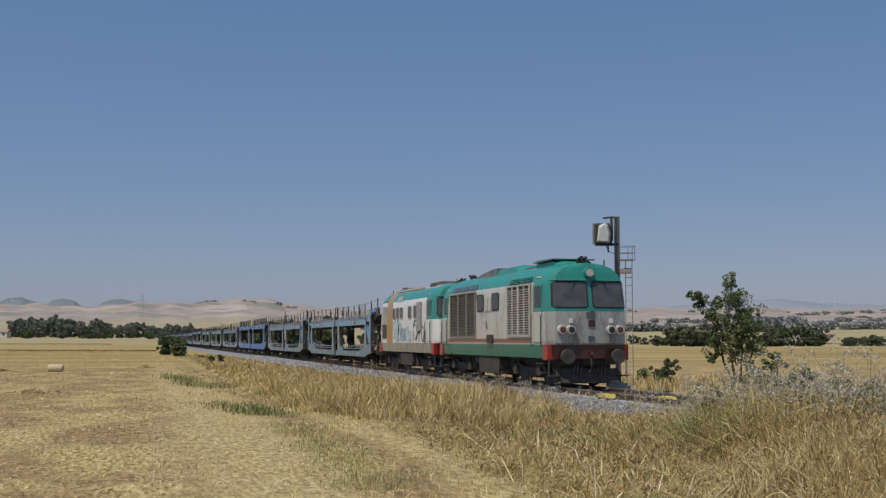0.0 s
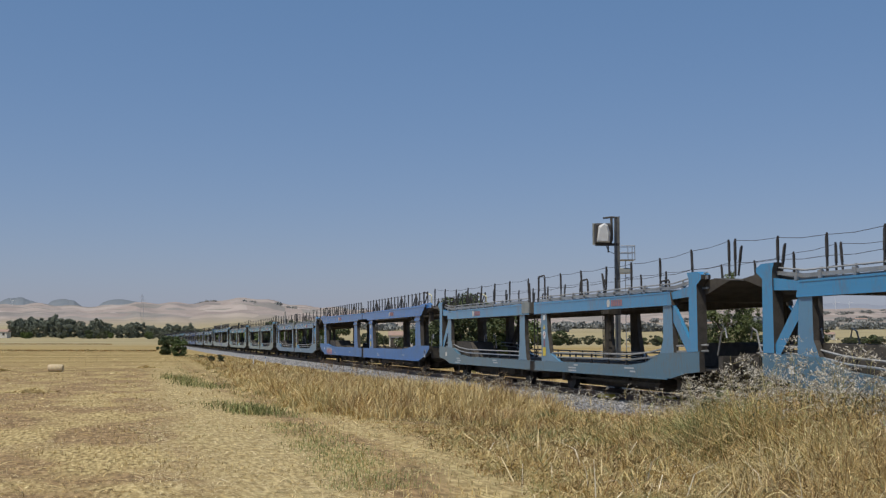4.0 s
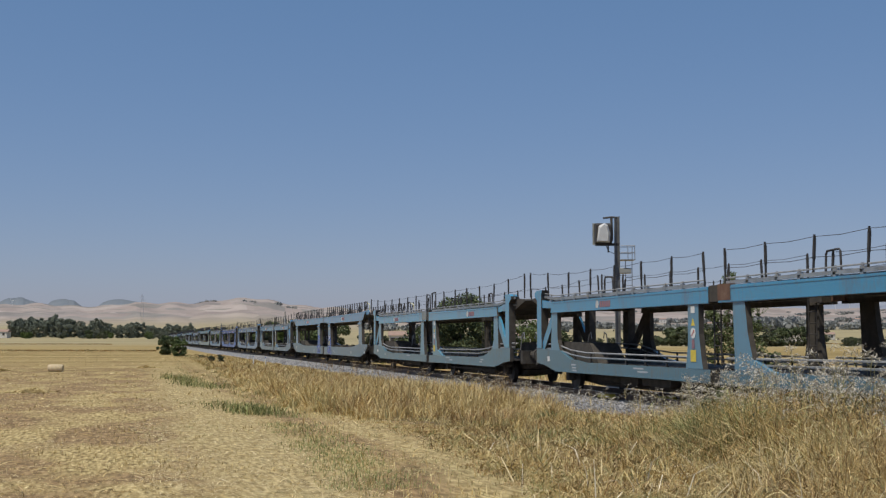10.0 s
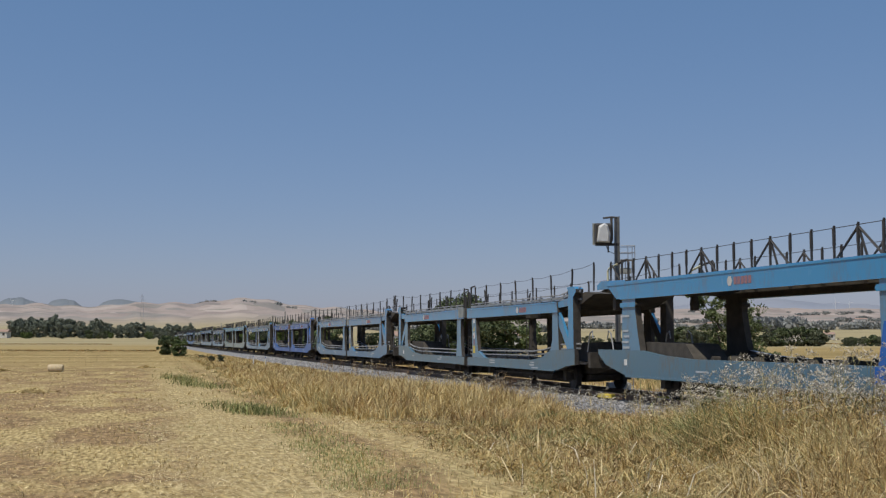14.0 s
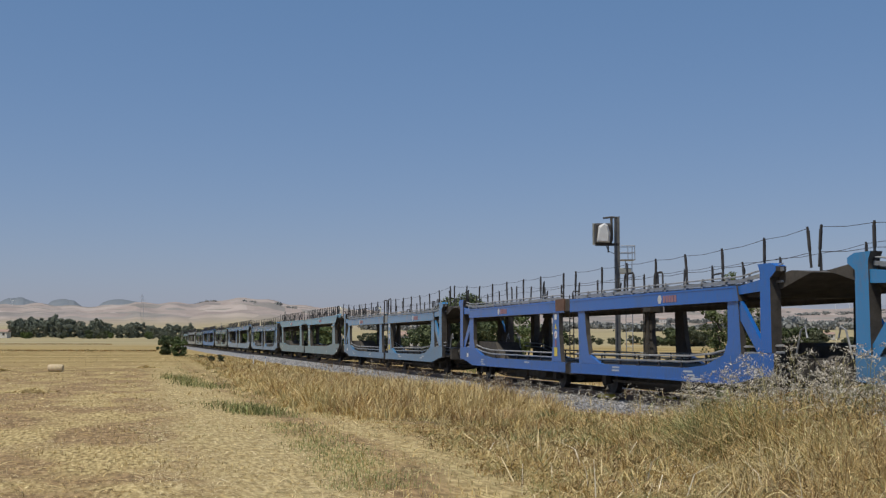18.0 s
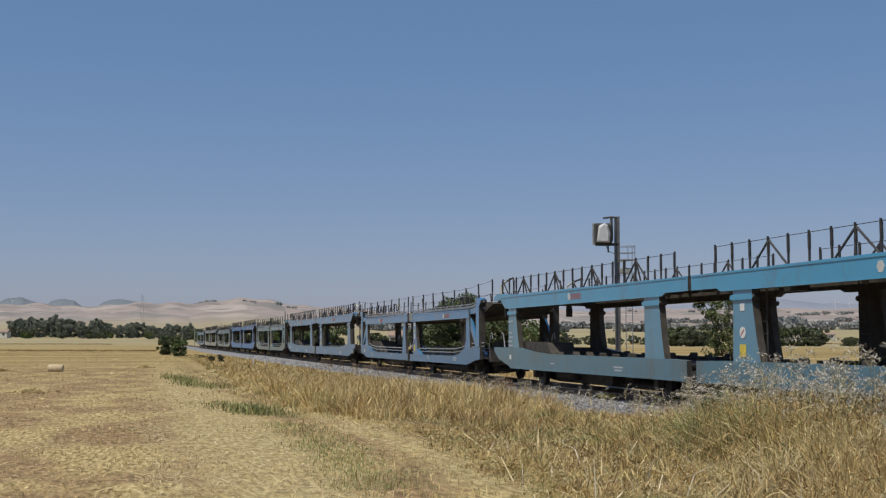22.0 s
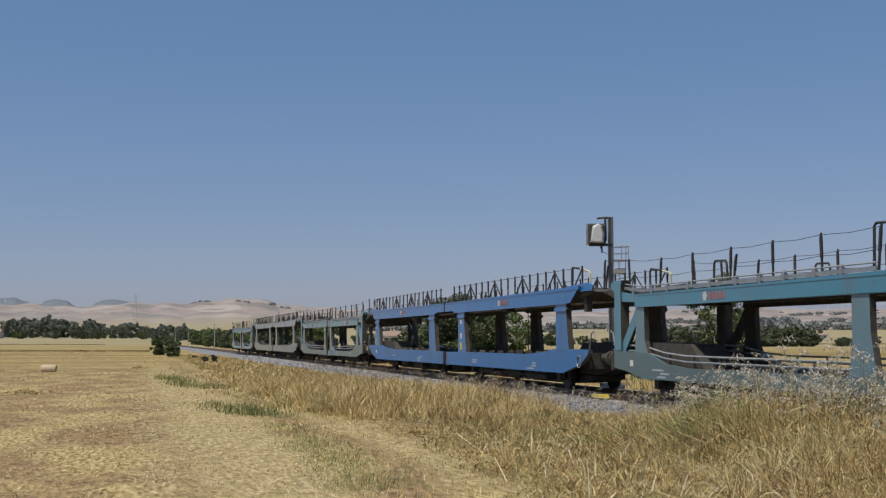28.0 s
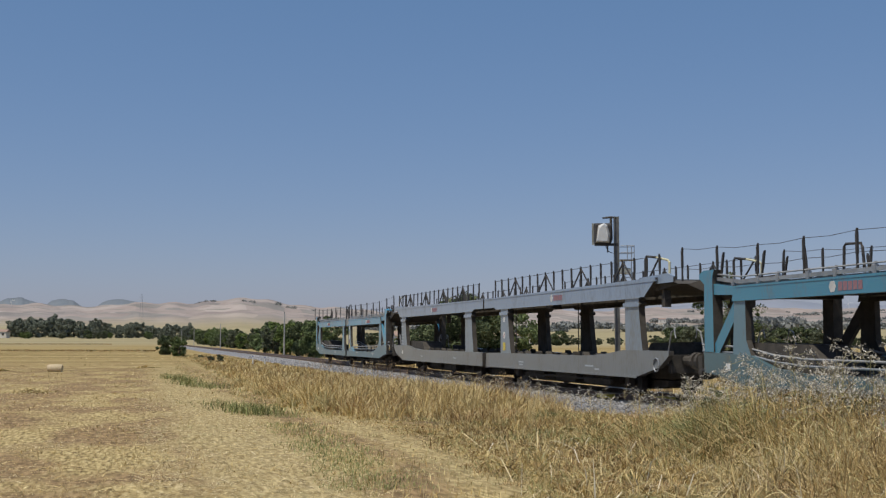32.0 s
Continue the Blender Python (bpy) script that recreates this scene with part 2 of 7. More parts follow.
def ground_z(x, y):
    x, y = np.asarray(x, float), np.asarray(y, float)
    r = np.hypot(x, y)
    az = np.degrees(np.arctan2(x, y))
    z = FIELD_Z + 0.03 * lumps(x, y, 3.0, 1.0) * ease(40, 10, np.abs(x))
    z = z - 0.22 * ease(10.2, 11.6, x) * ease(19.8, 18.6, x)
    z = z + 0.9 * ease(150, 500, r) * ease(14, 6, x)
    # land that rises to the hills
    crest = 83 + 16 * ease(11, 4, az) - 7 * ease(1.5, -2.5, az) + 15 * np.exp(-((az - 5.6) / 3.0) ** 2) + 3 * np.sin(az * 1.3 + 1.0) + 2.5 * np.sin(az * 4.1)
    hill = crest * np.clip((r - 420) / 2900, 0, 1) ** 1.35
    hill = hill + ease(900, 2200, r) * (6 * lumps(x, y, 420, 2.0) + 3.5 * lumps(x, y, 170, 4.0) + 2.0 * lumps(x, y, 75, 1.0))
    hill = hill - 60 * ease(3600, 5200, r)
    return z + hill


def ground_material():
    m = bpy.data.materials.new("dry_farmland")
    m.use_nodes = True
    n, link = m.node_tree.nodes, m.node_tree.links.new
    p = n["Principled BSDF"]
    p.inputs["Roughness"].default_value = 0.95
    p.inputs["Specular IOR Level"].default_value = 0.1
    tc = n.new("ShaderNodeTexCoord")

    def noise_at(scale, detail=4, stretch=(1, 1, 1)):
        mp = n.new("ShaderNodeMapping")
        mp.inputs["Scale"].default_value = stretch
        link(tc.outputs["Object"], mp.inputs[0])
        t = n.new("ShaderNodeTexNoise")
        t.inputs["Scale"].default_value, t.inputs["Detail"].default_value = scale, detail
        link(mp.outputs[0], t.inputs[0])
        return t.outputs[0]

    def ramp(fac, stops):
        r = n.new("ShaderNodeValToRGB")
        e = r.color_ramp.elements
        while len(e) < len(stops):
            e.new(0.5)
        for q, (pos, col) in zip(e, stops):
            q.position, q.color = pos, (*col, 1)
        link(fac, r.inputs[0])
        return r.outputs[0]

    def mix(fac, a, b, mode="MIX"):
        x = n.new("ShaderNodeMix")
        x.data_type, x.blend_type = "RGBA", mode
        if isinstance(fac, float):
            x.inputs[0].default_value = fac
        else:
            link(fac, x.inputs[0])
        link(a, x.inputs[6])
        link(b, x.inputs[7])
        return x.outputs[2]

    def band(src, a, b):
        r = n.new("ShaderNodeMapRange")
        r.interpolation_type = "SMOOTHSTEP"
        r.inputs[1].default_value, r.inputs[2].default_value = a, b
        link(src, r.inputs[0])
        return r.outputs[0]

    sep = n.new("ShaderNodeSeparateXYZ")
    link(tc.outputs["Object"], sep.inputs[0])
    length = n.new("ShaderNodeVectorMath")
    length.operation = "LENGTH"
    link(tc.outputs["Object"], length.inputs[0])
    # straw litter at two scales, with bare soil showing through in drifts
    litter = ramp(noise_at(14, 7, (1, 0.22, 1)), [(0.32, (0.15, 0.105, 0.05)), (0.45, (0.31, 0.235, 0.105)), (0.58, (0.48, 0.375, 0.18)), (0.70, (0.64, 0.52, 0.28))])
    soil = ramp(noise_at(9, 7, (1, 0.25, 1)), [(0.38, (0.17, 0.115, 0.06)), (0.65, (0.36, 0.25, 0.13))])
    near = mix(ramp(noise_at(0.55, 6, (1, 0.5, 1)), [(0.42, (0, 0, 0)), (0.54, (1, 1, 1))]), litter, soil)
    # pale trodden wheel tracks either side of the green strip
    pale = ramp(noise_at(12, 7, (1, 0.25, 1)), [(0.32, (0.22, 0.165, 0.078)), (0.5, (0.365, 0.282, 0.137)), (0.68, (0.56, 0.45, 0.235))])

    def times(a, b):
        q = n.new("ShaderNodeMath")
        q.operation = "MULTIPLY"
        link(a, q.inputs[0])
        link(b, q.inputs[1])
        return q.outputs[0]
    wander = n.new("ShaderNodeMath")
    wander.operation = "MULTIPLY_ADD"
    wander.inputs[1].default_value = 2.4
    link(noise_at(0.35, 5), wander.inputs[0])
    link(sep.outputs[0], wander.inputs[2])
    # brown thatch under the bank's tall grass, with shaded gaps put into its colour
    thatch = ramp(noise_at(14, 5), [(0.3, (0.07, 0.05, 0.028)), (0.5, (0.14, 0.105, 0.055)), (0.7, (0.24, 0.185, 0.095))])
    near = mix(times(band(wander.outputs[0], 6.8, 8.2), band(sep.outputs[0], 12.5, 11.5)), near, thatch)
    for a, b, c2, d2 in ((1.6, 2.9, 4.0, 4.7), (5.2, 5.8, 6.4, 7.0)):
        near = mix(times(band(wander.outputs[0], a, b), band(wander.outputs[0], d2, c2)), near, pale)
    # large patchwork of stubble, ploughed land and green plots far away
    vor = n.new("ShaderNodeTexVoronoi")
    vor.inputs["Scale"].default_value = 1.0
    mp = n.new("ShaderNodeMapping")
    mp.inputs["Scale"].default_value = (0.016, 0.0040, 0.004)
    mp.inputs["Rotation"].default_value = (0, 0, 0.35)
    link(tc.outputs["Object"], mp.inputs[0])
    link(mp.outputs[0], vor.inputs[0])
    grey = n.new("ShaderNodeSeparateColor")
    link(vor.outputs["Color"], grey.inputs[0])
    # plot colours paled and greyed: distance haze is put into them
    plots = ramp(grey.outputs[0], [(0.0, (0.245, 0.205, 0.19)), (0.22, (0.345, 0.29, 0.265)), (0.42, (0.28, 0.238, 0.22)), (0.6, (0.40, 0.345, 0.315)), (0.78, (0.22, 0.20, 0.195)), (0.92, (0.20, 0.195, 0.185))])
    plots = mix(0.3, plots, ramp(noise_at(0.02, 8, (1, 0.2, 1)), [(0.38, (0.22, 0.18, 0.155)), (0.62, (0.42, 0.355, 0.305))]))
    scrub = ramp(noise_at(0.03, 9, (0.5, 1, 1)), [(0.57, (0, 0, 0)), (0.66, (0.6, 0.6, 0.6))])
    green = n.new("ShaderNodeRGB")
    green.outputs[0].default_value = (0.15, 0.155, 0.125, 1)
    plots = mix(scrub, plots, green.outputs[0])
    # mown rows in the middle distance
    rows = ramp(noise_at(0.05, 5, (0.3, 2.2, 1)), [(0.30, (0.19, 0.138, 0.055)), (0.45, (0.275, 0.203, 0.085)), (0.55, (0.345, 0.26, 0.115)), (0.70, (0.41, 0.315, 0.15))])
    # greener strips of crop on the plain
    strips = ramp(noise_at(0.018, 6, (0.25, 1.6, 1)), [(0.32, (0.20, 0.18, 0.10)), (0.44, (0.36, 0.30, 0.17)), (0.54, (0.27, 0.235, 0.135)), (0.62, (0.40, 0.335, 0.20)), (0.72, (0.22, 0.20, 0.125))])
    rows = mix(band(length.outputs["Value"], 230, 420), rows, strips)
    mid = mix(band(length.outputs["Value"], 800, 1700), rows, plots)
    col = mix(band(length.outputs["Value"], 45, 130), near, mid)
    link(col, p.inputs["Base Color"])
    bp = n.new("ShaderNodeBump")
    bp.inputs["Strength"].default_value, bp.inputs["Distance"].default_value = 0.6, 0.04
    link(noise_at(30, 4, (1, 0.5, 1)), bp.inputs["Height"])
    link(bp.outputs[0], p.inputs["Normal"])
    return m


def axis_lines(lo, hi, fine, centre, growth):
    a, b = [centre], [centre]
    step = fine
    while a[-1] < hi:
        a.append(a[-1] + step)
        step *= growth
    step = fine
    while b[-1] > lo:
        b.append(b[-1] - step)
        step *= growth
    return np.array(sorted(set(b + a)))


gx = axis_lines(-4200, 4200, 0.5, 8.0, 1.035)
gy = axis_lines(-600, 4700, 1.0, 15.0, 1.030)
XX, YY = np.meshgrid(gx, gy)
gv = np.stack([XX.ravel(), YY.ravel(), ground_z(XX, YY).ravel()], 1)
nx, ny = len(gx), len(gy)
ids = np.arange(nx * ny).reshape(ny, nx)
gq = np.stack([ids[:-1, :-1], ids[:-1, 1:], ids[1:, 1:], ids[1:, :-1]], -1).reshape(-1, 4)
gme = big_mesh("ground", gv, gq, ground_material())
gme.polygons.foreach_set("use_smooth", [True] * len(gme.polygons))
tagged(new("ground", gme), "dry harvested farmland running out to bare tan hills", "ground", kind="structure")

# ---- the line: ballast, sleepers, rails ----
BALLAST = material("grey_ballast", [(0.30, (0.10, 0.10, 0.105)), (0.5, (0.20, 0.20, 0.205)), (0.72, (0.34, 0.34, 0.345))], 9, 0.95, 0, 1.0, 22, 0.6)
STONES = material("ballast_stone", [(0.1, (0.10, 0.10, 0.105)), (0.5, (0.23, 0.23, 0.235)), (0.9, (0.40, 0.39, 0.38))], 9, 0.95, 0, 0.3, 30, 0.3, island=0.75)
bed = Shape()
prof = [(-3.7, -0.62), (-2.3, -0.2), (-1.25, -0.19), (1.25, -0.19), (2.6, -0.2), (4.9, -0.60)]
# oil stains plus the train's shade, both put into the strip between the rails
OIL_AND_SHADE = material("oil_and_shade_ballast", [(0.30, (0.035, 0.03, 0.026)), (0.5, (0.08, 0.068, 0.06)), (0.72, (0.15, 0.13, 0.115))], 9, 0.9, 0, 1.0, 22, 0.6)
ys = [-60 + 4 * i for i in range(290)]
for k in range(5):
    (xa, za), (xb, zb) = prof[k], prof[k + 1]
    vv = [(TRACK_X + x, y, z) for y in ys for x, z in ((xa, za), (xb, zb))]
    bed.add(vv, [(2 * i, 2 * i + 1, 2 * i + 3, 2 * i + 2) for i in range(len(ys) - 1)], 1 if k == 2 else 0)
ballast_bed = part("ballast_bed", bed, [BALLAST, OIL_AND_SHADE])
tagged(ballast_bed, "grey crushed-stone ballast bed under the track", "track bed", kind="structure")
rng = np.random.default_rng(5)
ns = 22000
sy = 18 + 110 * rng.random(ns) ** 1.7
sx = TRACK_X - 3.8 + 2.5 * rng.random(ns)
sz = np.interp(sx - TRACK_X, [p[0] for p in prof], [p[1] for p in prof])
size = (0.018 + 0.022 * rng.random(ns)) * (1 + sy / 90)
oct_v = np.array([(1, 0, 0), (-1, 0, 0), (0, 1, 0), (0, -1, 0), (0, 0, 0.8), (0, 0, -0.8)], float)
oct_f = np.array([(0, 2, 4), (2, 1, 4), (1, 3, 4), (3, 0, 4), (2, 0, 5), (1, 2, 5), (3, 1, 5), (0, 3, 5)])
jit = 0.7 + 0.6 * rng.random((ns, 6, 3))
ang = rng.random(ns) * 6.28
ov = oct_v[None] * jit * size[:, None, None]
ca, sa = np.cos(ang)[:, None], np.sin(ang)[:, None]
ov = np.stack([ov[..., 0] * ca - ov[..., 1] * sa, ov[..., 0] * sa + ov[..., 1] * ca, ov[..., 2]], -1)
ov += np.stack([sx, sy, sz + size * 0.3], 1)[:, None]
of = (oct_f[None] + 6 * np.arange(ns)[:, None, None]).reshape(-1, 3)
tagged(new("ballast_stones", big_mesh("ballast_stones", ov.reshape(-1, 3), of, STONES)), "loose grey ballast stones on the track shoulder", "ballast", kind="stuff")
for side in (-1, 1):
    x = TRACK_X + side * 0.75
    rail = Shape()
    rail.plate([(-60, -0.028), (1100, -0.028), (1100, -0.16), (-60, -0.16)], x - 0.012, x + 0.012)
    rail.box(x - 0.036, x + 0.036, -60, 1100, -0.05, -0.006)
    rail.box(x - 0.07, x + 0.07, -60, 1100, -0.185, -0.155)
    rob = part("rail", rail, M["rail"])
    tagged(rob, "rusty steel rail with a polished head on sleepers", "rail", group="rails of the line", kind="structure")
    part("rail_head", Shape().box(x - 0.03, x + 0.03, -60, 1100, -0.006, 0.0), M["rail_top"], rob)
sl = shared("sleeper", lambda: Shape().plate([(-0.13, -0.25), (0.13, -0.25), (0.11, -0.165), (-0.11, -0.165)], -1.2, 1.2).out("sleeper", M["concrete"]))
for i in range(150):
    part("sleeper", sl, None, ballast_bed, at=pose(TRACK_X, 16 + 0.6 * i, 0))
rest = Shape()
for i in range(900):
    y = 106 + 0.6 * i
    rest.box(TRACK_X - 1.2, TRACK_X + 1.2, y - 0.12, y + 0.12, -0.25, -0.165)
tagged(part("sleepers", rest, M["concrete"], ballast_bed), kind="stuff")


# ---- locomotives ----
LEVELS = [(0.95, 1.36), (1.40, 1.40), (1.45, 1.40), (1.60, 1.40), (2.05, 1.40), (2.48, 1.40), (3.05, 1.39), (3.42, 1.36), (3.50, 1.34), (3.74, 1.24), (3.96, 1.02), (4.10, 0.68), (4.16, 0.3)]
NOSE_Y = 0.33
LENGTH = {False: 15.1, True: 13.15}
COLS = [-1, -0.97, -0.93, -0.86, -0.6, -0.3, 0, 0.3, 0.6, 0.86, 0.93, 0.97, 1]


def nose(z, f):
    """How far the cab's end face lies behind its foremost point."""
    back = 0.0 if z < 2.48 else 0.17 * (min(z, 3.5) - 2.48)
    if z < 1.45:
        back += 0.05
    if z > 3.5:
        back += 0.16 * (z - 3.5)
    a = abs(f)
    return back + 0.10 * a * a + 0.46 * max(0.0, (a - 0.86) / 0.14) ** 1.5


def brow(z):
    """The roof is lower over the windscreens than further back."""
    return z if z < 3.5 else 3.5 + (z - 3.5) * 0.88


def loco_hull(old):
    """The whole body shell: two cab ends and the sides and roof between."""
    s = Shape()
    y0, y1 = NOSE_Y, LENGTH[old] - NOSE_Y
    nl = len(LEVELS)
    stations = [1.55, 2.07, 2.15, 9.35, 10.75, 11.1, 11.6] if old else [1.55, 2.07, 2.15, 10.5, 11.6, 13.15, 13.65]
    # each ring runs up the near side, over the top and down the far side
    rings = []
    for k in range(len(stations) + 2):
        ring = []
        for sg in (-1, 1):
            row = []
            for z, w in LEVELS:
                if k == 0:
                    row.append((sg * w, y0 + nose(brow(z), 1.0), brow(z)))
                elif k == len(stations) + 1:
                    row.append((sg * w, y1 - nose(brow(z), 1.0), brow(z)))
                else:
                    low = {1: 0.97, len(stations): 0.97}.get(k, 1.0)
                    row.append((sg * w, stations[k - 1], z if z < 3.5 else 3.5 + (z - 3.5) * low))
            ring += row if sg < 0 else row[::-1]
        rings.append(ring)

    def side_mat(z, k):
        cab = k in (0, 1) or k in (len(stations) - 1, len(stations))
        if z >= 3.50:
            if old and z >= 3.96 and 0 < k < len(stations):
                return 8
            return 5 if old and k == 4 else 1
        if z < 1.40:
            return 7 if old else 2
        if cab and z >= 2.48 and not (old and k > 2):
            return 1
        return 5 if old and k == 4 else (4 if old else 3)

    n = 2 * nl
    for k in range(len(rings) - 1):
        for i in range(n - 1):
            zi = LEVELS[i][0] if i < nl else LEVELS[n - 2 - i][0]
            s.add([rings[k][i], rings[k + 1][i], rings[k + 1][i + 1], rings[k][i + 1]], [(0, 1, 2, 3)], side_mat(zi, k))
    for end in (0, 1):
        grid = [[(w * f, (y0 + nose(brow(z), f)) if end == 0 else (y1 - nose(brow(z), f)), brow(z)) for f in COLS] for z, w in LEVELS]
        for i in range(nl - 1):
            z = LEVELS[i][0]
            mat = (1 if z >= 2.48 else (0 if z >= 1.40 else 9)) if not (end == 1 and old) else (1 if z >= 3.42 else 4)
            for j in range(len(COLS) - 1):
                s.add([grid[i][j], grid[i][j + 1], grid[i + 1][j + 1], grid[i + 1][j]], [(0, 1, 2, 3)], mat)
    s.box(-1.3, 1.3, 1.2, LENGTH[old] - 1.2, 0.94, 1.0, 6)
    mats = [M["loco_grey"], M["loco_green"], M["loco_green_dark"], M["loco_beige"], M["loco_white"], M["ochre"], M["black"], M["roof_grey"], M["roof_panel"], M["bumper"]]
    if old:
        mats[0] = M["loco_white"]
    me = s.out("body", mats)
    bm = bmesh.new()
    bm.from_mesh(me)
    bmesh.ops.remove_doubles(bm, verts=bm.verts, dist=0.002)
    bmesh.ops.recalc_face_normals(bm, faces=bm.faces)
    bm.to_mesh(me)
    bm.free()
    return smooth(me, 28)


def wheel_mesh(r):
    def make():
        s = Shape()
        n = 24
        for x0, x1, rad in ((-0.07, 0.05, r), (0.05, 0.08, r + 0.03)):
            ring = [(math.cos(k * math.tau / n) * rad, math.sin(k * math.tau / n) * rad) for k in range(n)]
            s.plate(ring, x0, x1)
        s.plate([(math.cos(k * math.tau / 12) * r * 0.28, math.sin(k * math.tau / 12) * r * 0.28) for k in range(12)], -0.13, -0.07)
        return s.out("wheel", M["dark_steel"])
    return shared(("wheel", r), make)


def round_plate(y, z, r, x0, x1, n=14):
    return Shape().plate([(y + math.cos(k * math.tau / n) * r, z + math.sin(k * math.tau / n) * r) for k in range(n)], x0, x1)


def rounded(y0, y1, z0, z1, r=0.06, n=4):
    pts = []
    for cy, cz, a0 in ((y1 - r, z1 - r, 0), (y0 + r, z1 - r, 90), (y0 + r, z0 + r, 180), (y1 - r, z0 + r, 270)):
        pts += [(cy + r * math.cos(radians(a0 + 90 * k / n)), cz + r * math.sin(radians(a0 + 90 * k / n))) for k in range(n + 1)]
    return pts


def disc_y(x, z, r, y0, y1, mat, name, parent, label="", n=16):
    """A round plate that faces along the track."""
    s = Shape().tube([(x, y0, z), (x, y1, z)], r, n)
    return part(name, s, mat, parent, label)


def louvre(parent, sg, y0, y1, z0, z1, frame_mat, slat_mat, step, lean=0.0):
    """A grille: dark backing with a frame, and its slats."""
    x = sg * 1.405
    g = part("grille", Shape().plate([(y0, z0), (y1, z0), (y1, z1), (y0, z1)], min(x, x - sg * 0.03), max(x, x - sg * 0.03)), M["black"], parent)
    fs = Shape()
    a, b = sorted((x + sg * 0.004, x + sg * 0.05))
    for q in ((y0 - 0.04, y0 + 0.03, z0 - 0.04, z1 + 0.04), (y1 - 0.03, y1 + 0.04, z0 - 0.04, z1 + 0.04), (y0, y1, z0 - 0.04, z0 + 0.02), (y0, y1, z1 - 0.02, z1 + 0.04)):
        fs.box(a, b, q[0], q[1], q[2], q[3])
    if frame_mat == M["louvre_light"]:
        fs.box(a, b, (y0 + y1) / 2 - 0.02, (y0 + y1) / 2 + 0.02, z0, z1)
    part("grille_frame", fs, frame_mat, g)
    w = y1 - y0 - 0.06
    sm = shared(("slat", round(w, 2), sg, slat_mat.name, step), lambda: Shape().add(
        [(0, 0, step * 0.05), (0, w, step * 0.05), (sg * 0.04, w, -step * 0.20), (sg * 0.04, 0, -step * 0.20), (0, 0, step * 0.17), (0, w, step * 0.17), (sg * 0.04, w, step * 0.02), (sg * 0.04, 0, step * 0.02)],
        [(0, 1, 2, 3), (4, 7, 6, 5), (3, 2, 6, 7), (0, 4, 5, 1), (0, 3, 7, 4), (1, 5, 6, 2)]).out("slat", slat_mat))
    k = int((z1 - z0 - 0.05) / step)
    for i in range(k):
        part("slat", sm, None, g, at=pose(x, y0 + 0.03, z0 + 0.06 + step * i))


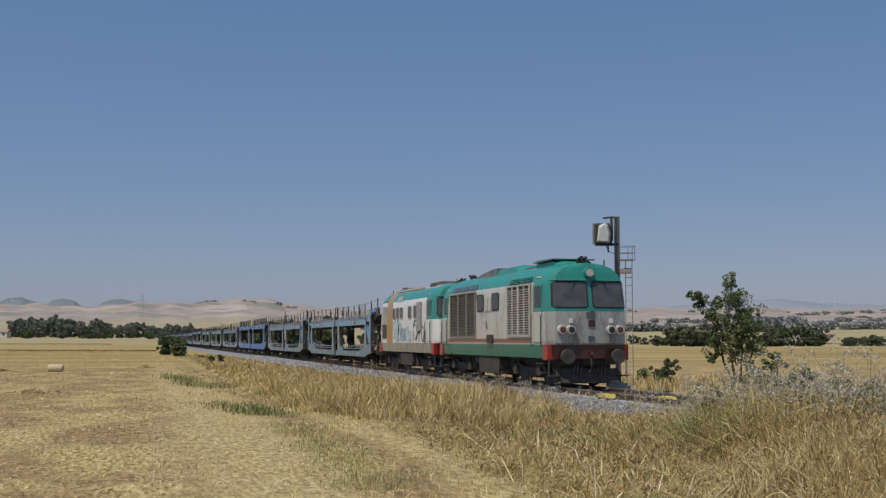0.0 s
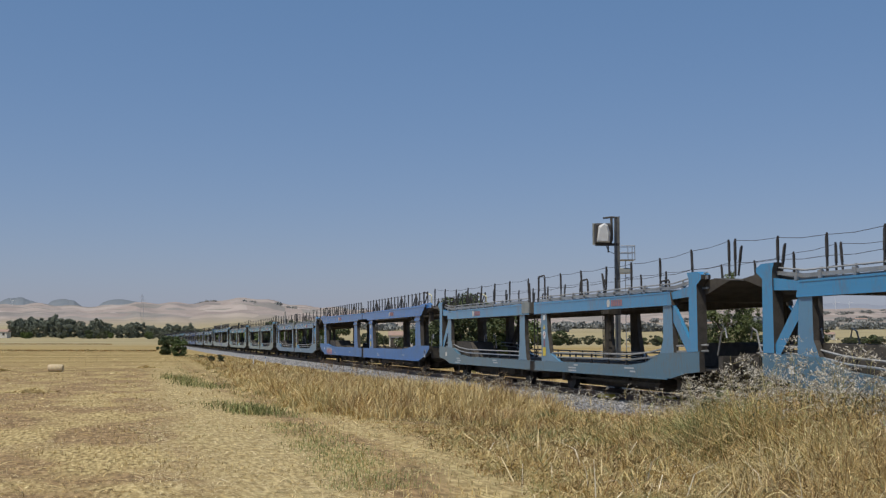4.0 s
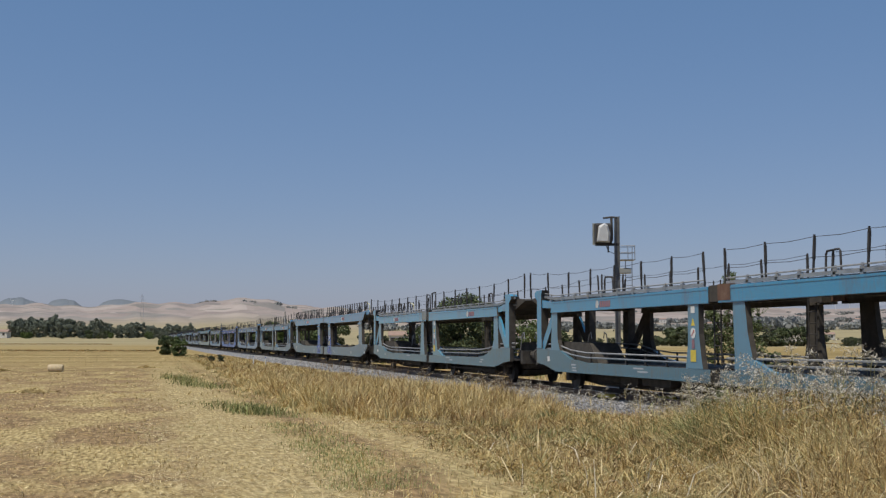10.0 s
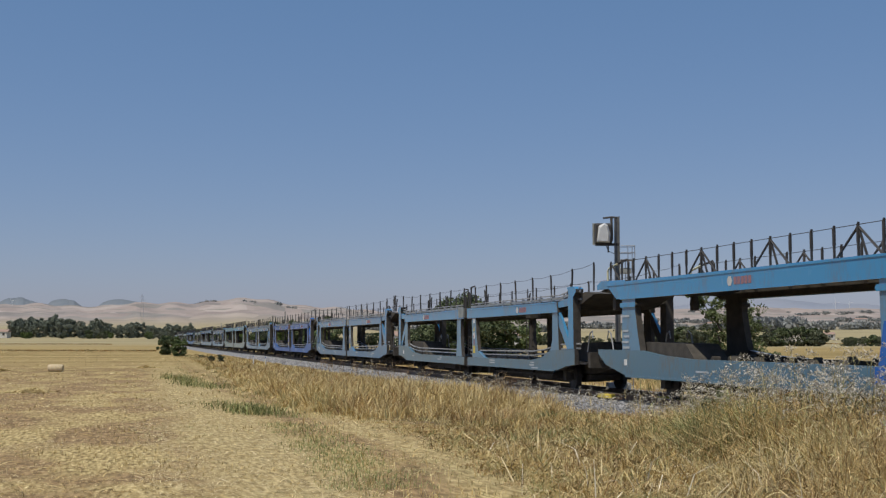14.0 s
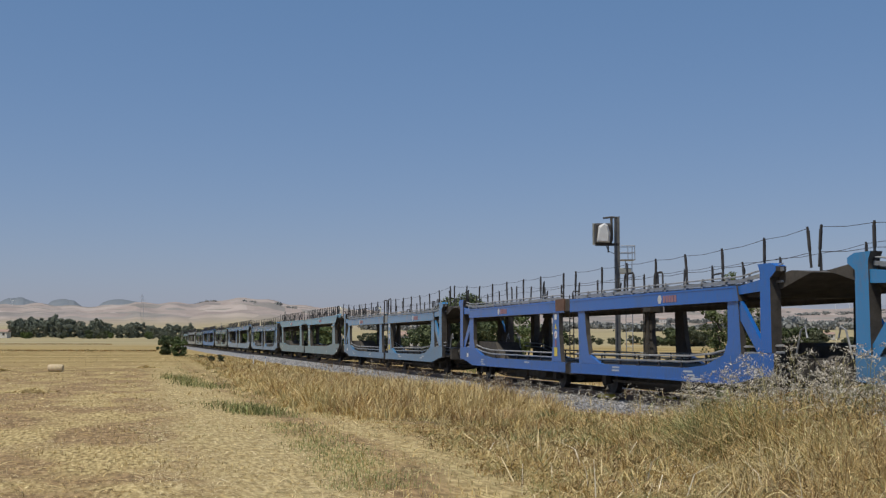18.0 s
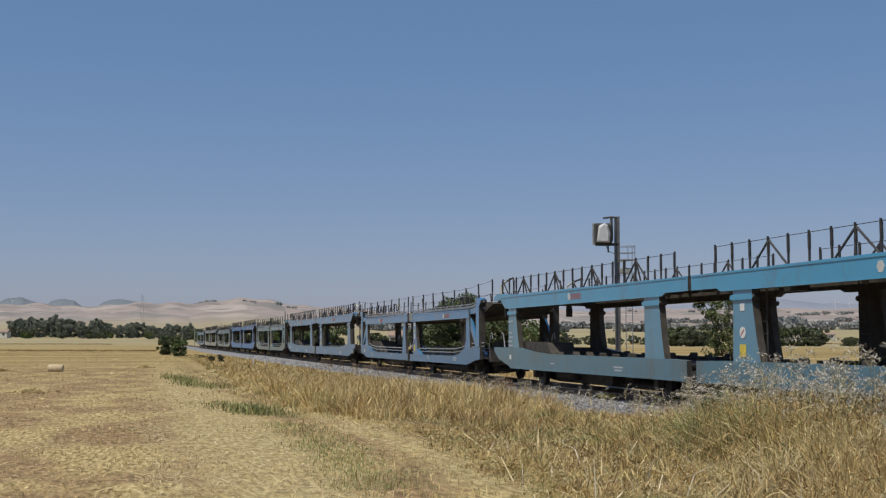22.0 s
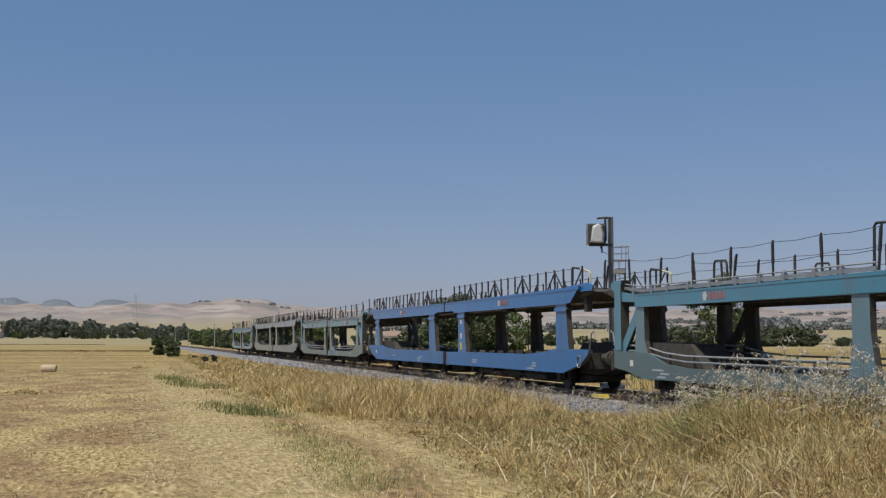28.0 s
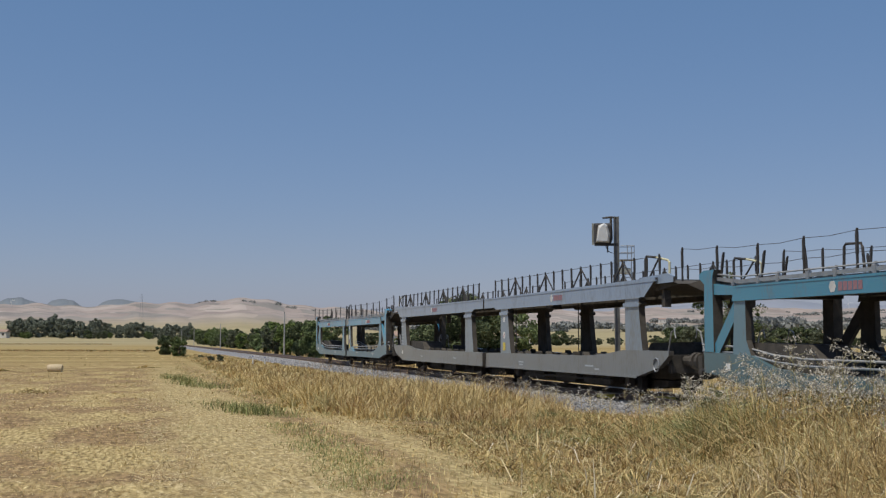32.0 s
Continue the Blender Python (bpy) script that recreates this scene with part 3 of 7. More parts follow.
def locomotive(old, label, at_y):
    loco = thing("locomotive", label, "locomotive", "locomotives of the train")
    ln = LENGTH[old]
    part("body", shared(("hull", old), lambda: loco_hull(old)), None, loco)
    wall = M["loco_white"] if old else M["loco_beige"]
    for sg in (-1, 1):
        def px(a, b):
            return tuple(sorted((sg * (1.40 + a), sg * (1.40 + b))))
        if not old:
            # big radiator grilles
            for k in range(2):
                louvre(loco, sg, 2.35 + 1.28 * k, 3.55 + 1.28 * k, 1.70, 3.44, M["louvre_light"], M["louvre_light"], 0.085)
            for k in range(3):
                louvre(loco, sg, 8.95 + 1.27 * k, 10.15 + 1.27 * k, 1.70, 3.42, M["louvre"], M["louvre"], 0.062)
            # sloped dark windows in the edge of the roof
            for k in range(3):
                y = 8.97 + 1.27 * k
                rim = rounded(y, y + 1.12, 0.0, 1.0, 0.22)
                part("roof_window", Shape().add([(sg * (1.352 - 0.105 * q - lift), a, 3.535 + 0.20 * q) for lift in (0.0, 0.05) for a, q in rim],
                     [tuple(range(len(rim)))] + [(a, (a + 1) % len(rim), (a + 1) % len(rim) + len(rim), a + len(rim)) for a in range(len(rim))]), M["dusty_glass"], loco)
            for k in range(2):
                y = 2.35 + 1.28 * k
                vent = part("roof_vent", Shape().add([(sg * 1.325, y, 3.50), (sg * 1.325, y + 1.2, 3.50), (sg * 1.205, y + 1.2, 3.72), (sg * 1.205, y, 3.72)], [(0, 1, 2, 3)]), M["loco_green_dark"], loco, at=pose(sg * 0.022, 0, 0.012))
                for j in range(4):
                    z = 3.52 + 0.05 * j
                    xx = sg * (1.345 - 0.545 * (z - 3.5))
                    part("slat", Shape().box(*sorted((xx - sg * 0.01, xx + sg * 0.03)), y + 0.03, y + 1.17, z, z + 0.022), M["loco_green"], vent)
            wins = [(5.95, 6.75, 2.68, 3.26), (7.92, 8.70, 2.68, 3.26)]
            part("red_stripe", Shape().box(*px(0.0, 0.012), 2.3, 13.1, 1.47, 1.60), M["stripe"], loco, "faded red stripe along the side")
            for y in (6.9, 7.35):
                part("hatch", Shape().plate(rounded(y, y + 0.32, 2.62 + 0.02, 3.2, 0.05), *px(0, 0.03)), wall, loco)
            part("side_mark", Shape().plate([(7.35, 1.95), (7.5, 1.95), (7.62, 2.25), (7.47, 2.25)], *px(0, 0.006)), M["scrawl_dark"], loco)
            part("hatch", Shape().plate(rounded(6.6, 7.3, 1.42, 1.75, 0.05), *px(0, 0.07)), M["black"], loco)
        else:
            wins = [(8.65, 9.27, 2.64, 3.16), (7.80, 8.42, 2.64, 3.16), (6.95, 7.57, 2.64, 3.16), (5.08, 5.76, 2.62, 3.17), (3.92, 4.58, 2.62, 3.18)]
            part("hatch", Shape().plate(rounded(2.98, 3.82, 1.97, 3.34, 0.05), *px(0, 0.05)), M["roof_grey"], loco, "dull grey side hatch")
            for y0, z0, z1 in ((10.80, 2.42, 3.30), (11.36, 2.42, 3.30), (10.80, 1.62, 2.36), (11.36, 1.62, 2.36)):
                part("grille_panel", Shape().plate(rounded(y0 + 0.02, y0 + 0.5, z0, z1, 0.03), *px(0, 0.025)), M["rusty_panel"] if z0 < 2 else M["roof_panel"], loco)
            part("roof_hatch", Shape().add([(sg * 1.345, 7.25, 3.47), (sg * 1.345, 8.6, 3.47), (sg * 1.245, 8.45, 3.72), (sg * 1.245, 7.35, 3.72)], [(0, 1, 2, 3)]), M["roof_panel"], loco, at=pose(sg * 0.022, 0, 0.012))
            # sprayed tags along the lower side
            rg = random.Random(4 if sg < 0 else 9)
            y = 5.1
            while y < 9.0:
                w, h = rg.uniform(0.5, 1.0), rg.uniform(0.55, 1.25)
                z = 1.42 + rg.uniform(0, 0.1)
                n = rg.choice((7, 8, 9))
                rim = [(y + w * 0.5 + w * rg.uniform(0.34, 0.62) * math.cos(k * math.tau / n), z + h * 0.5 + h * rg.uniform(0.34, 0.56) * math.sin(k * math.tau / n)) for k in range(n)]
                part("sprayed_letter", Shape().plate(rim, *px(0, 0.004 + 0.001 * (int(y * 7) % 4))), M["scrawl_pale"] if rg.random() < 0.7 else M["scrawl"], loco)
                part("sprayed_outline", Shape().tube([(sg * 1.406, a, b) for a, b in rim], 0.012, 4), M["scrawl_dark"] if rg.random() < 0.4 else M["scrawl"], loco)
                y += w * 0.6
            # loops and bars of a dark tag
            for cy, cz, ra, rb, a0, a1, th in ((4.2, 2.0, 0.42, 0.5, 0.2, 4.4, 0.028), (4.22, 1.92, 0.28, 0.36, 1.0, 6.0, 0.02), (3.55, 1.8, 0.12, 0.32, 1.2, 5.0, 0.024), (3.3, 1.75, 0.3, 0.24, 0.0, 3.4, 0.022),
                                               (2.75, 1.82, 0.36, 0.36, 0.5, 5.6, 0.024), (2.72, 1.78, 0.2, 0.22, 2.0, 6.6, 0.02), (2.3, 1.7, 0.16, 0.28, 0.3, 4.2, 0.02), (4.8, 1.75, 0.14, 0.3, 2.0, 5.0, 0.018)):
                part("sprayed_outline", Shape().tube([(sg * 1.406, cy + ra * math.cos(a0 + (a1 - a0) * q / 14) + 0.03 * math.sin(q * 1.7), cz + rb * math.sin(a0 + (a1 - a0) * q / 14)) for q in range(15)], [th * (0.6 + 0.5 * math.sin(q * 0.5) ** 2) for q in range(15)], 4), M["scrawl_dark"], loco)
        for y0, y1, z0, z1 in wins:
            wf = part("window_frame", Shape().plate(rounded(y0 - 0.04, y1 + 0.04, z0 - 0.04, z1 + 0.04, 0.1), *px(0, 0.018)), M["louvre_light"] if old else M["rubber"], loco)
            part("window_pane", Shape().plate(rounded(y0, y1, z0, z1, 0.08), *px(0.018, 0.026)), M["glass"], wf)
        # cab doors with window, handrails and steps
        for y0, wd in ((1.16, 0.84), (ln - 1.86, 0.66)) if not old else ((1.16, 0.84),):
            d = part("cab_door", Shape().plate(rounded(y0, y0 + wd, 1.46, 3.40, 0.05), *px(-0.03, 0.014)), M["loco_green"] if not old or y0 < 5 else wall, loco)
            part("door_lower", Shape().plate([(y0 + 0.01, 1.48), (y0 + wd - 0.01, 1.48), (y0 + wd - 0.01, 2.48), (y0 + 0.01, 2.48)], *px(0.012, 0.02)), wall, d)
            part("door_window", Shape().plate(rounded(y0 + 0.1, y0 + wd - 0.14, 2.64, 3.34, 0.07), *px(0.014, 0.026)), M["glass"], d)
            for y in (y0 - 0.06, y0 + wd + 0.05):
                part("handrail", Shape().tube([(sg * 1.41, y, 1.35), (sg * 1.48, y, 1.42), (sg * 1.48, y, 2.35), (sg * 1.41, y, 2.42)], 0.018, 6), M["dark_steel"], loco)
            for z in (0.45, 0.75):
                part("step", Shape().box(*sorted((sg * 1.15, sg * 1.40)), y0 + 0.05, y0 + 0.65, z, z + 0.04), M["black"], loco)
        # bogies, tank and underfloor gear
        for yb in (3.35, ln - 3.35):
            bf = Shape().plate([(yb - 1.75, 0.62), (yb - 1.3, 0.80), (yb - 0.6, 0.62), (yb + 0.6, 0.62), (yb + 1.3, 0.80), (yb + 1.75, 0.62), (yb + 1.75, 0.45), (yb + 0.7, 0.32), (yb - 0.7, 0.32), (yb - 1.75, 0.45)], *sorted((sg * 0.98, sg * 1.10)))
            part("bogie_frame", bf, M["black"], loco)
            for dy in (-1.25, 1.25):
                part("axle_box", Shape().box(*sorted((sg * 1.10, sg * 1.22)), yb + dy - 0.16, yb + dy + 0.16, 0.36, 0.68), M["black"], loco)
                part("coil_spring", Shape().tube([(sg * 1.13, yb + dy + 0.3, 0.5), (sg * 1.13, yb + dy + 0.3, 0.85)], 0.08, 8), M["dark_steel"], loco)
        part("fuel_tank", Shape().plate([(ln / 2 - 1.3, 0.32), (ln / 2 + 1.1, 0.32), (ln / 2 + 1.2, 0.5), (ln / 2 + 1.2, 0.94), (ln / 2 - 1.4, 0.94), (ln / 2 - 1.4, 0.5)], *sorted((sg * 0.3, sg * 1.32))), M["black"], loco)
        part("air_tank", Shape().tube([(sg * 1.15, ln / 2 + 1.25, 0.78), (sg * 1.15, ln / 2 + 1.95, 0.78)], 0.14, 10), M["dark_steel"], loco)
    for yb in (3.35, ln - 3.35):
        for dy in (-1.25, 1.25):
            ax = part("axle", Shape().tube([(-0.9, 0, 0), (0.9, 0, 0)], 0.09, 8), M["dark_steel"], loco, at=pose(0, yb + dy, 0.52))
            for sg in (-1, 1):
                part("wheel", wheel_mesh(0.52), None, ax, at=pose(sg * 0.78, 0, 0, 0, 0, 0 if sg < 0 else 180))
    part("underframe", Shape().box(-0.9, 0.9, 0.9, ln - 0.9, 0.55, 0.95).box(-0.45, 0.45, 1.4, ln - 1.4, 0.22, 0.56), M["black"], loco)
    # both cab ends
    for end in (0, 1):
        def flip(p):
            return (p[0], p[1], p[2]) if end == 0 else (-p[0], ln - p[1], p[2])

        def put(name, s, mat, label="", par=None):
            # what is fixed to the nose stands forward with it
            fwd = 0.12 if name in ("lamp_housing", "headlamp", "marker_lamp", "lamp_bracket", "emblem", "plate", "top_lamp", "top_lamp_glass", "wiper") else 0.0
            s.v = [flip((p[0], p[1] - fwd, p[2])) for p in s.v]
            return part(name, s, mat, par or loco, label)
        grime = old
        for sg in (-1, 1):
            # windscreen wrapped round the nose, in a rubber seal
            def pane(grow, lift):
                fs = (0.085 - grow, 0.11, 0.3, 0.5, 0.7, 0.82, 0.87, 0.895 + grow * 0.8)
                v = []
                for q, f in enumerate(fs):
                    ins = 0.075 if q in (0, len(fs) - 1) else 0.0
                    for z in (2.63 - grow + ins, 3.44 + grow - ins):
                        w = np.interp(z, [a for a, _ in LEVELS], [b for _, b in LEVELS])
                        y = NOSE_Y + nose(z, f)
                        v += [(sg * f * w * (1 + lift * 0.4 * (f > 0.9)), y - lift, z), (sg * f * w, y + 0.04, z)]
                m = len(fs)
                fc = [(4 * q, 4 * q + 2, 4 * q + 6, 4 * q + 4) for q in range(m - 1)] + [(4 * q + 2, 4 * q + 3, 4 * q + 7, 4 * q + 6) for q in range(m - 1)] + [(4 * q, 4 * q + 4, 4 * q + 5, 4 * q + 1) for q in range(m - 1)]
                fc += [(0, 1, 3, 2), (4 * m - 4, 4 * m - 2, 4 * m - 1, 4 * m - 3)]
                return Shape().add(v, fc)
            wsf = put("windscreen_seal", pane(0.035, 0.014), M["rubber"])
            put("windscreen", pane(0.0, 0.024), M["dusty_glass"], par=wsf)
            put("visor_lip", Shape().add([(sg * f * 1.34, NOSE_Y + nose(3.5, f) - q, 3.49 + 0.03 * (q > 0.02) + h) for f in (0.06, 0.3, 0.6, 0.86, 0.95) for q, h in ((0.0, 0.0), (0.07, -0.015), (0.0, 0.035))],
                [(3 * a, 3 * a + 3, 3 * a + 4, 3 * a + 1) for a in range(4)] + [(3 * a + 1, 3 * a + 4, 3 * a + 5, 3 * a + 2) for a in range(4)]), M["loco_green"])
            put("wiper", Shape().tube([(sg * 0.50, 0.57, 3.52), (sg * 0.52, 0.58, 3.40), (sg * 0.70, 0.565, 2.98)], 0.014, 5), M["rubber"])
            # lamp cluster
            box = put("lamp_housing", Shape().tube([(sg * 0.70, 0.60, 1.88), (sg * 0.70, 0.36, 1.88)], [0.18, 0.15], 14), M["loco_beige"])
            put("headlamp", Shape().tube([(sg * 0.70, 0.37, 1.88), (sg * 0.70, 0.345, 1.88)], 0.10, 14), M["glass"], par=box)
            box = put("lamp_housing", Shape().tube([(sg * 1.0, 0.66, 1.88), (sg * 1.0, 0.38, 1.88)], [0.18, 0.15], 14), M["loco_beige"])
            put("marker_lamp", Shape().tube([(sg * 1.0, 0.39, 1.88), (sg * 1.0, 0.365, 1.88)], 0.10, 14), M["lamp_red"], par=box)
            put("lamp_bracket", Shape().box(sg * 0.70 - 0.055, sg * 0.70 + 0.055, 0.40, 0.56, 2.10, 2.26), M["white"])
            # buffers
            put("buffer_shank", Shape().tube([(sg * 0.875, 0.7, 1.02), (sg * 0.875, 0.2, 1.02)], [0.15, 0.11], 12), M["black"])
            put("buffer_head", Shape().tube([(sg * 0.875, 0.2, 1.02), (sg * 0.875, 0.08, 1.02)], [0.24, 0.235], 16), M["black"])
            put("bumper_end", Shape().box(sg * 1.23 - 0.19, sg * 1.23 + 0.19, 0.60, 1.05, 0.90, 1.40), M["red"])
            for k in range(3):
                x = sg * (0.25 + 0.12 * k)
                put("air_hose", Shape().tube([(x, 0.62, 1.0), (x + sg * 0.02, 0.5, 0.85), (x + sg * 0.05, 0.46, 0.6), (x + sg * 0.05, 0.5, 0.42)], 0.025, 6), M["rubber"])
            put("handrail", Shape().tube([(sg * 0.55, 0.50, 1.45), (sg * 0.55, 0.42, 1.5), (sg * 1.15, 0.50, 1.5), (sg * 1.15, 0.60, 1.45)], 0.015, 6), M["dark_steel"])
            put("step", Shape().box(sg * 1.2 - 0.2, sg * 1.2 + 0.2, 0.5, 0.75, 0.36, 0.40), M["dark_steel"])
            put("step_hanger", Shape().box(sg * 1.36 - 0.02, sg * 1.36 + 0.02, 0.6, 0.66, 0.38, 0.95), M["white"] if end == 0 and sg > 0 else M["black"])
        put("bumper_beam", Shape().box(-1.13, 1.13, 0.66, 0.8, 0.88, 1.36), M["bumper"])
        put("bumper_apron", Shape().box(-0.95, 0.95, 0.60, 0.70, 0.74, 1.16), M["black"])
        put("snow_plough", Shape().plate([(0.95, 0.12), (0.55, 0.16), (0.7, 0.62), (0.95, 0.62)], -1.1, 1.1), M["black"])
        put("coupling_hook", Shape().tube([(0, 0.65, 1.02), (0, 0.35, 1.0), (0, 0.26, 1.08), (0, 0.32, 1.16)], 0.045, 7), M["dark_steel"])
        put("coupling_chain", Shape().tube([(0, 0.36, 0.98), (0.02, 0.33, 0.72), (0, 0.42, 0.5), (0, 0.55, 0.62)], 0.035, 6), M["dark_steel"])
        put("top_lamp", Shape().tube([(0, 1.0, 3.76), (0, 0.50, 3.76)], [0.20, 0.17], 16), M["loco_green"])
        put("top_lamp_glass", Shape().tube([(0, 0.51, 3.76), (0, 0.485, 3.76)], 0.13, 16), M["louvre_light"])
        if end == 0 or not old:
            put("emblem", Shape().add([(-0.02, 0.435, 2.24), (0.13, 0.435, 2.24), (0.13, 0.435, 2.50), (-0.02, 0.435, 2.50), (-0.02, 0.47, 2.24), (0.13, 0.47, 2.24), (0.13, 0.47, 2.50), (-0.02, 0.47, 2.50)], [(0, 1, 2, 3), (0, 4, 5, 1), (1, 5, 6, 2), (2, 6, 7, 3), (3, 7, 4, 0)]).box(-0.16, -0.04, 0.44, 0.47, 2.26, 2.46), M["scrawl_dark"])
            put("plate", Shape().box(-0.09, 0.13, 0.43, 0.48, 1.98, 2.20), M["bumper"])
            put("plate", Shape().box(-0.10, 0.12, 0.43, 0.48, 1.50, 1.68), M["scrawl_dark"])
        put("horn", Shape().tube([(0.12, 1.75, 4.30), (0.12, 1.42, 4.32)], [0.03, 0.07], 8).tube([(0.3, 1.75, 4.30), (0.3, 1.5, 4.32)], [0.03, 0.06], 8).box(0.05, 0.35, 1.68, 1.78, 4.06, 4.30), M["dark_steel"])
        put("aerial", Shape().tube([(0.75, 1.0, 3.75), (0.75, 1.0, 4.22)], [0.035, 0.02], 6), M["dark_steel"])
    # roof
    def hump(y0, y1, w, z0, z1, mat, lab=""):
        s = Shape()
        r = []
        for y, k in ((y0, 0.75), (y0 + 0.25, 1.0), (y1 - 0.25, 1.0), (y1, 0.75)):
            zt = z1 if k == 1.0 else z0 + (z1 - z0) * 0.35
            r.append([(-w, y, z0 - 0.2), (-w * 0.92, y, zt - 0.08), (-w * 0.55, y, zt), (w * 0.55, y, zt), (w * 0.92, y, zt - 0.08), (w, y, z0 - 0.2)])
        v = [p for q in r for p in q]
        f = [(i * 6 + j, i * 6 + j + 1, i * 6 + j + 7, i * 6 + j + 6) for i in range(3) for j in range(5)] + [(5, 4, 3, 2, 1, 0), (18, 19, 20, 21, 22, 23)]
        return part("roof_housing", smooth(s.add(v, f).out("roof_housing", mat)), None, loco, lab)
    if not old:
        hump(1.75, 4.0, 0.72, 4.06, 4.30, M["loco_green"])
        part("roof_lid", Shape().plate([(1.85, 4.31), (3.3, 4.32), (3.8, 4.28), (3.8, 4.24), (1.85, 4.27)], -0.78, 0.78), M["loco_green_dark"], loco)
        hump(4.1, 5.4, 0.66, 4.02, 4.22, M["black"])
        hump(5.6, 8.3, 0.82, 4.02, 4.33, M["loco_green"])
        part("roof_housing", Shape().plate([(8.0, 3.95), (8.0, 4.33), (8.6, 4.31), (9.8, 4.23), (10.7, 4.12), (10.9, 3.95)], -0.8, 0.8), M["burnt_roof"], loco, "long grey sloping roof housing")
    else:
        hump(2.5, 3.9, 0.85, 4.0, 4.30, M["black"])
        hump(4.0, 6.6, 0.95, 4.0, 4.18, M["roof_panel"])
        hump(6.8, 8.2, 0.9, 4.0, 4.18, M["roof_panel"])
        hump(8.6, 10.4, 0.85, 4.0, 4.24, M["burnt_roof"])
        part("roof_walkway", Shape().box(-0.98, -0.7, 4.3, 10.6, 4.02, 4.10), M["louvre_light"], loco)
    for y in (5.3, ln - 1.75):
        part("exhaust_stack", Shape().tube([(0.25, y, 4.0), (0.25, y, 4.3)], [0.16, 0.13], 10), M["black"], loco)
    for sg in (-1, 1):
        for y in (1.78, ln - 1.78):
            lit = part("roof_light", Shape().add([(sg * (1.30 - 0.55 * q), y + a, 3.63 + 0.23 * q + b) for b in (0.0, 0.04) for q, a in ((0, -0.26), (0, 0.26), (1, 0.2), (1, -0.2))],
                       [(4, 5, 6, 7), (0, 4, 7, 3), (1, 2, 6, 5), (0, 1, 5, 4), (3, 7, 6, 2)]), M["louvre_light"], loco)
            part("roof_light_glass", Shape().add([(sg * (1.25 - 0.50 * q), y + a, 3.695 + 0.205 * q) for q, a in ((0, -0.17), (0, 0.17), (0.85, 0.13), (0.85, -0.13))], [(0, 1, 2, 3)]), M["rusty_panel"], lit)
        part("roof_rail", Shape().tube([(sg * 1.02, 2.2, 3.93), (sg * 1.02, ln - 2.2, 3.93)], 0.018, 5), M["roof_grey"], loco)
    MOVING.append((loco, at_y))
    return loco


locomotive(False, "green and grey diesel locomotive with red bumpers leading on the rails", 35.85)
locomotive(True, "sprayed white and green diesel locomotive with an ochre band", 50.85)


# ---- car-carrier wagons ----
def mirror_x(me, key):
    """The same mesh for the other side of a wagon."""
    def make():
        c = me.copy()
        for v in c.vertices:
            v.co.x = -v.co.x
        c.flip_normals()
        return c
    return shared(("mirror", key), make)


def frame_a(half):
    """Half of one side of the low wagon: sill, posts, brace and beam."""
    s = Shape()
    x0, x1 = -1.50, -1.36
    end = 13.30 if half == 0 else 13.62
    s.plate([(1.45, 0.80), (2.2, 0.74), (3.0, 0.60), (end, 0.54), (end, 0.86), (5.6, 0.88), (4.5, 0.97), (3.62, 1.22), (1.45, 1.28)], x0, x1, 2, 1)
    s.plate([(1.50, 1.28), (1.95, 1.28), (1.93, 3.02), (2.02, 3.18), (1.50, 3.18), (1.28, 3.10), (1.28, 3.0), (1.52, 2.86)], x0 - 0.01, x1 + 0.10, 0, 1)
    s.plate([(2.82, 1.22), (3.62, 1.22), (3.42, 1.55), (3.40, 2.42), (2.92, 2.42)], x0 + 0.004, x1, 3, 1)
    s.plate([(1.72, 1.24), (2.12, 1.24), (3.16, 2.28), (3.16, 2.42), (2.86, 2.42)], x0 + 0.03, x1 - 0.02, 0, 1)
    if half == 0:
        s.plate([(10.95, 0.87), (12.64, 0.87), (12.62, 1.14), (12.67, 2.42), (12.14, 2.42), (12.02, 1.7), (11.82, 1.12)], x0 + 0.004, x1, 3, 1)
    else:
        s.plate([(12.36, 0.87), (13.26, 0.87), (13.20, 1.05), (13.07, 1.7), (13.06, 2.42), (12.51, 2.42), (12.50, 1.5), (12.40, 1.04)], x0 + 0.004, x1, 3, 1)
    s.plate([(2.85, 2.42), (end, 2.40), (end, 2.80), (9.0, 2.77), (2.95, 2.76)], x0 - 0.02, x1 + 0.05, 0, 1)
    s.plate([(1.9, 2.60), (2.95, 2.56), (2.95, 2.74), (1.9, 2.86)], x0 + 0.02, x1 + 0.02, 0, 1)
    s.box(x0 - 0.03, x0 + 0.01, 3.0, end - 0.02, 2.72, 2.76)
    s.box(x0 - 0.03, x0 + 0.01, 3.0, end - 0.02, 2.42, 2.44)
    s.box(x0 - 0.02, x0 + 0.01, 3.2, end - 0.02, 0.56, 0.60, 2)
    return s


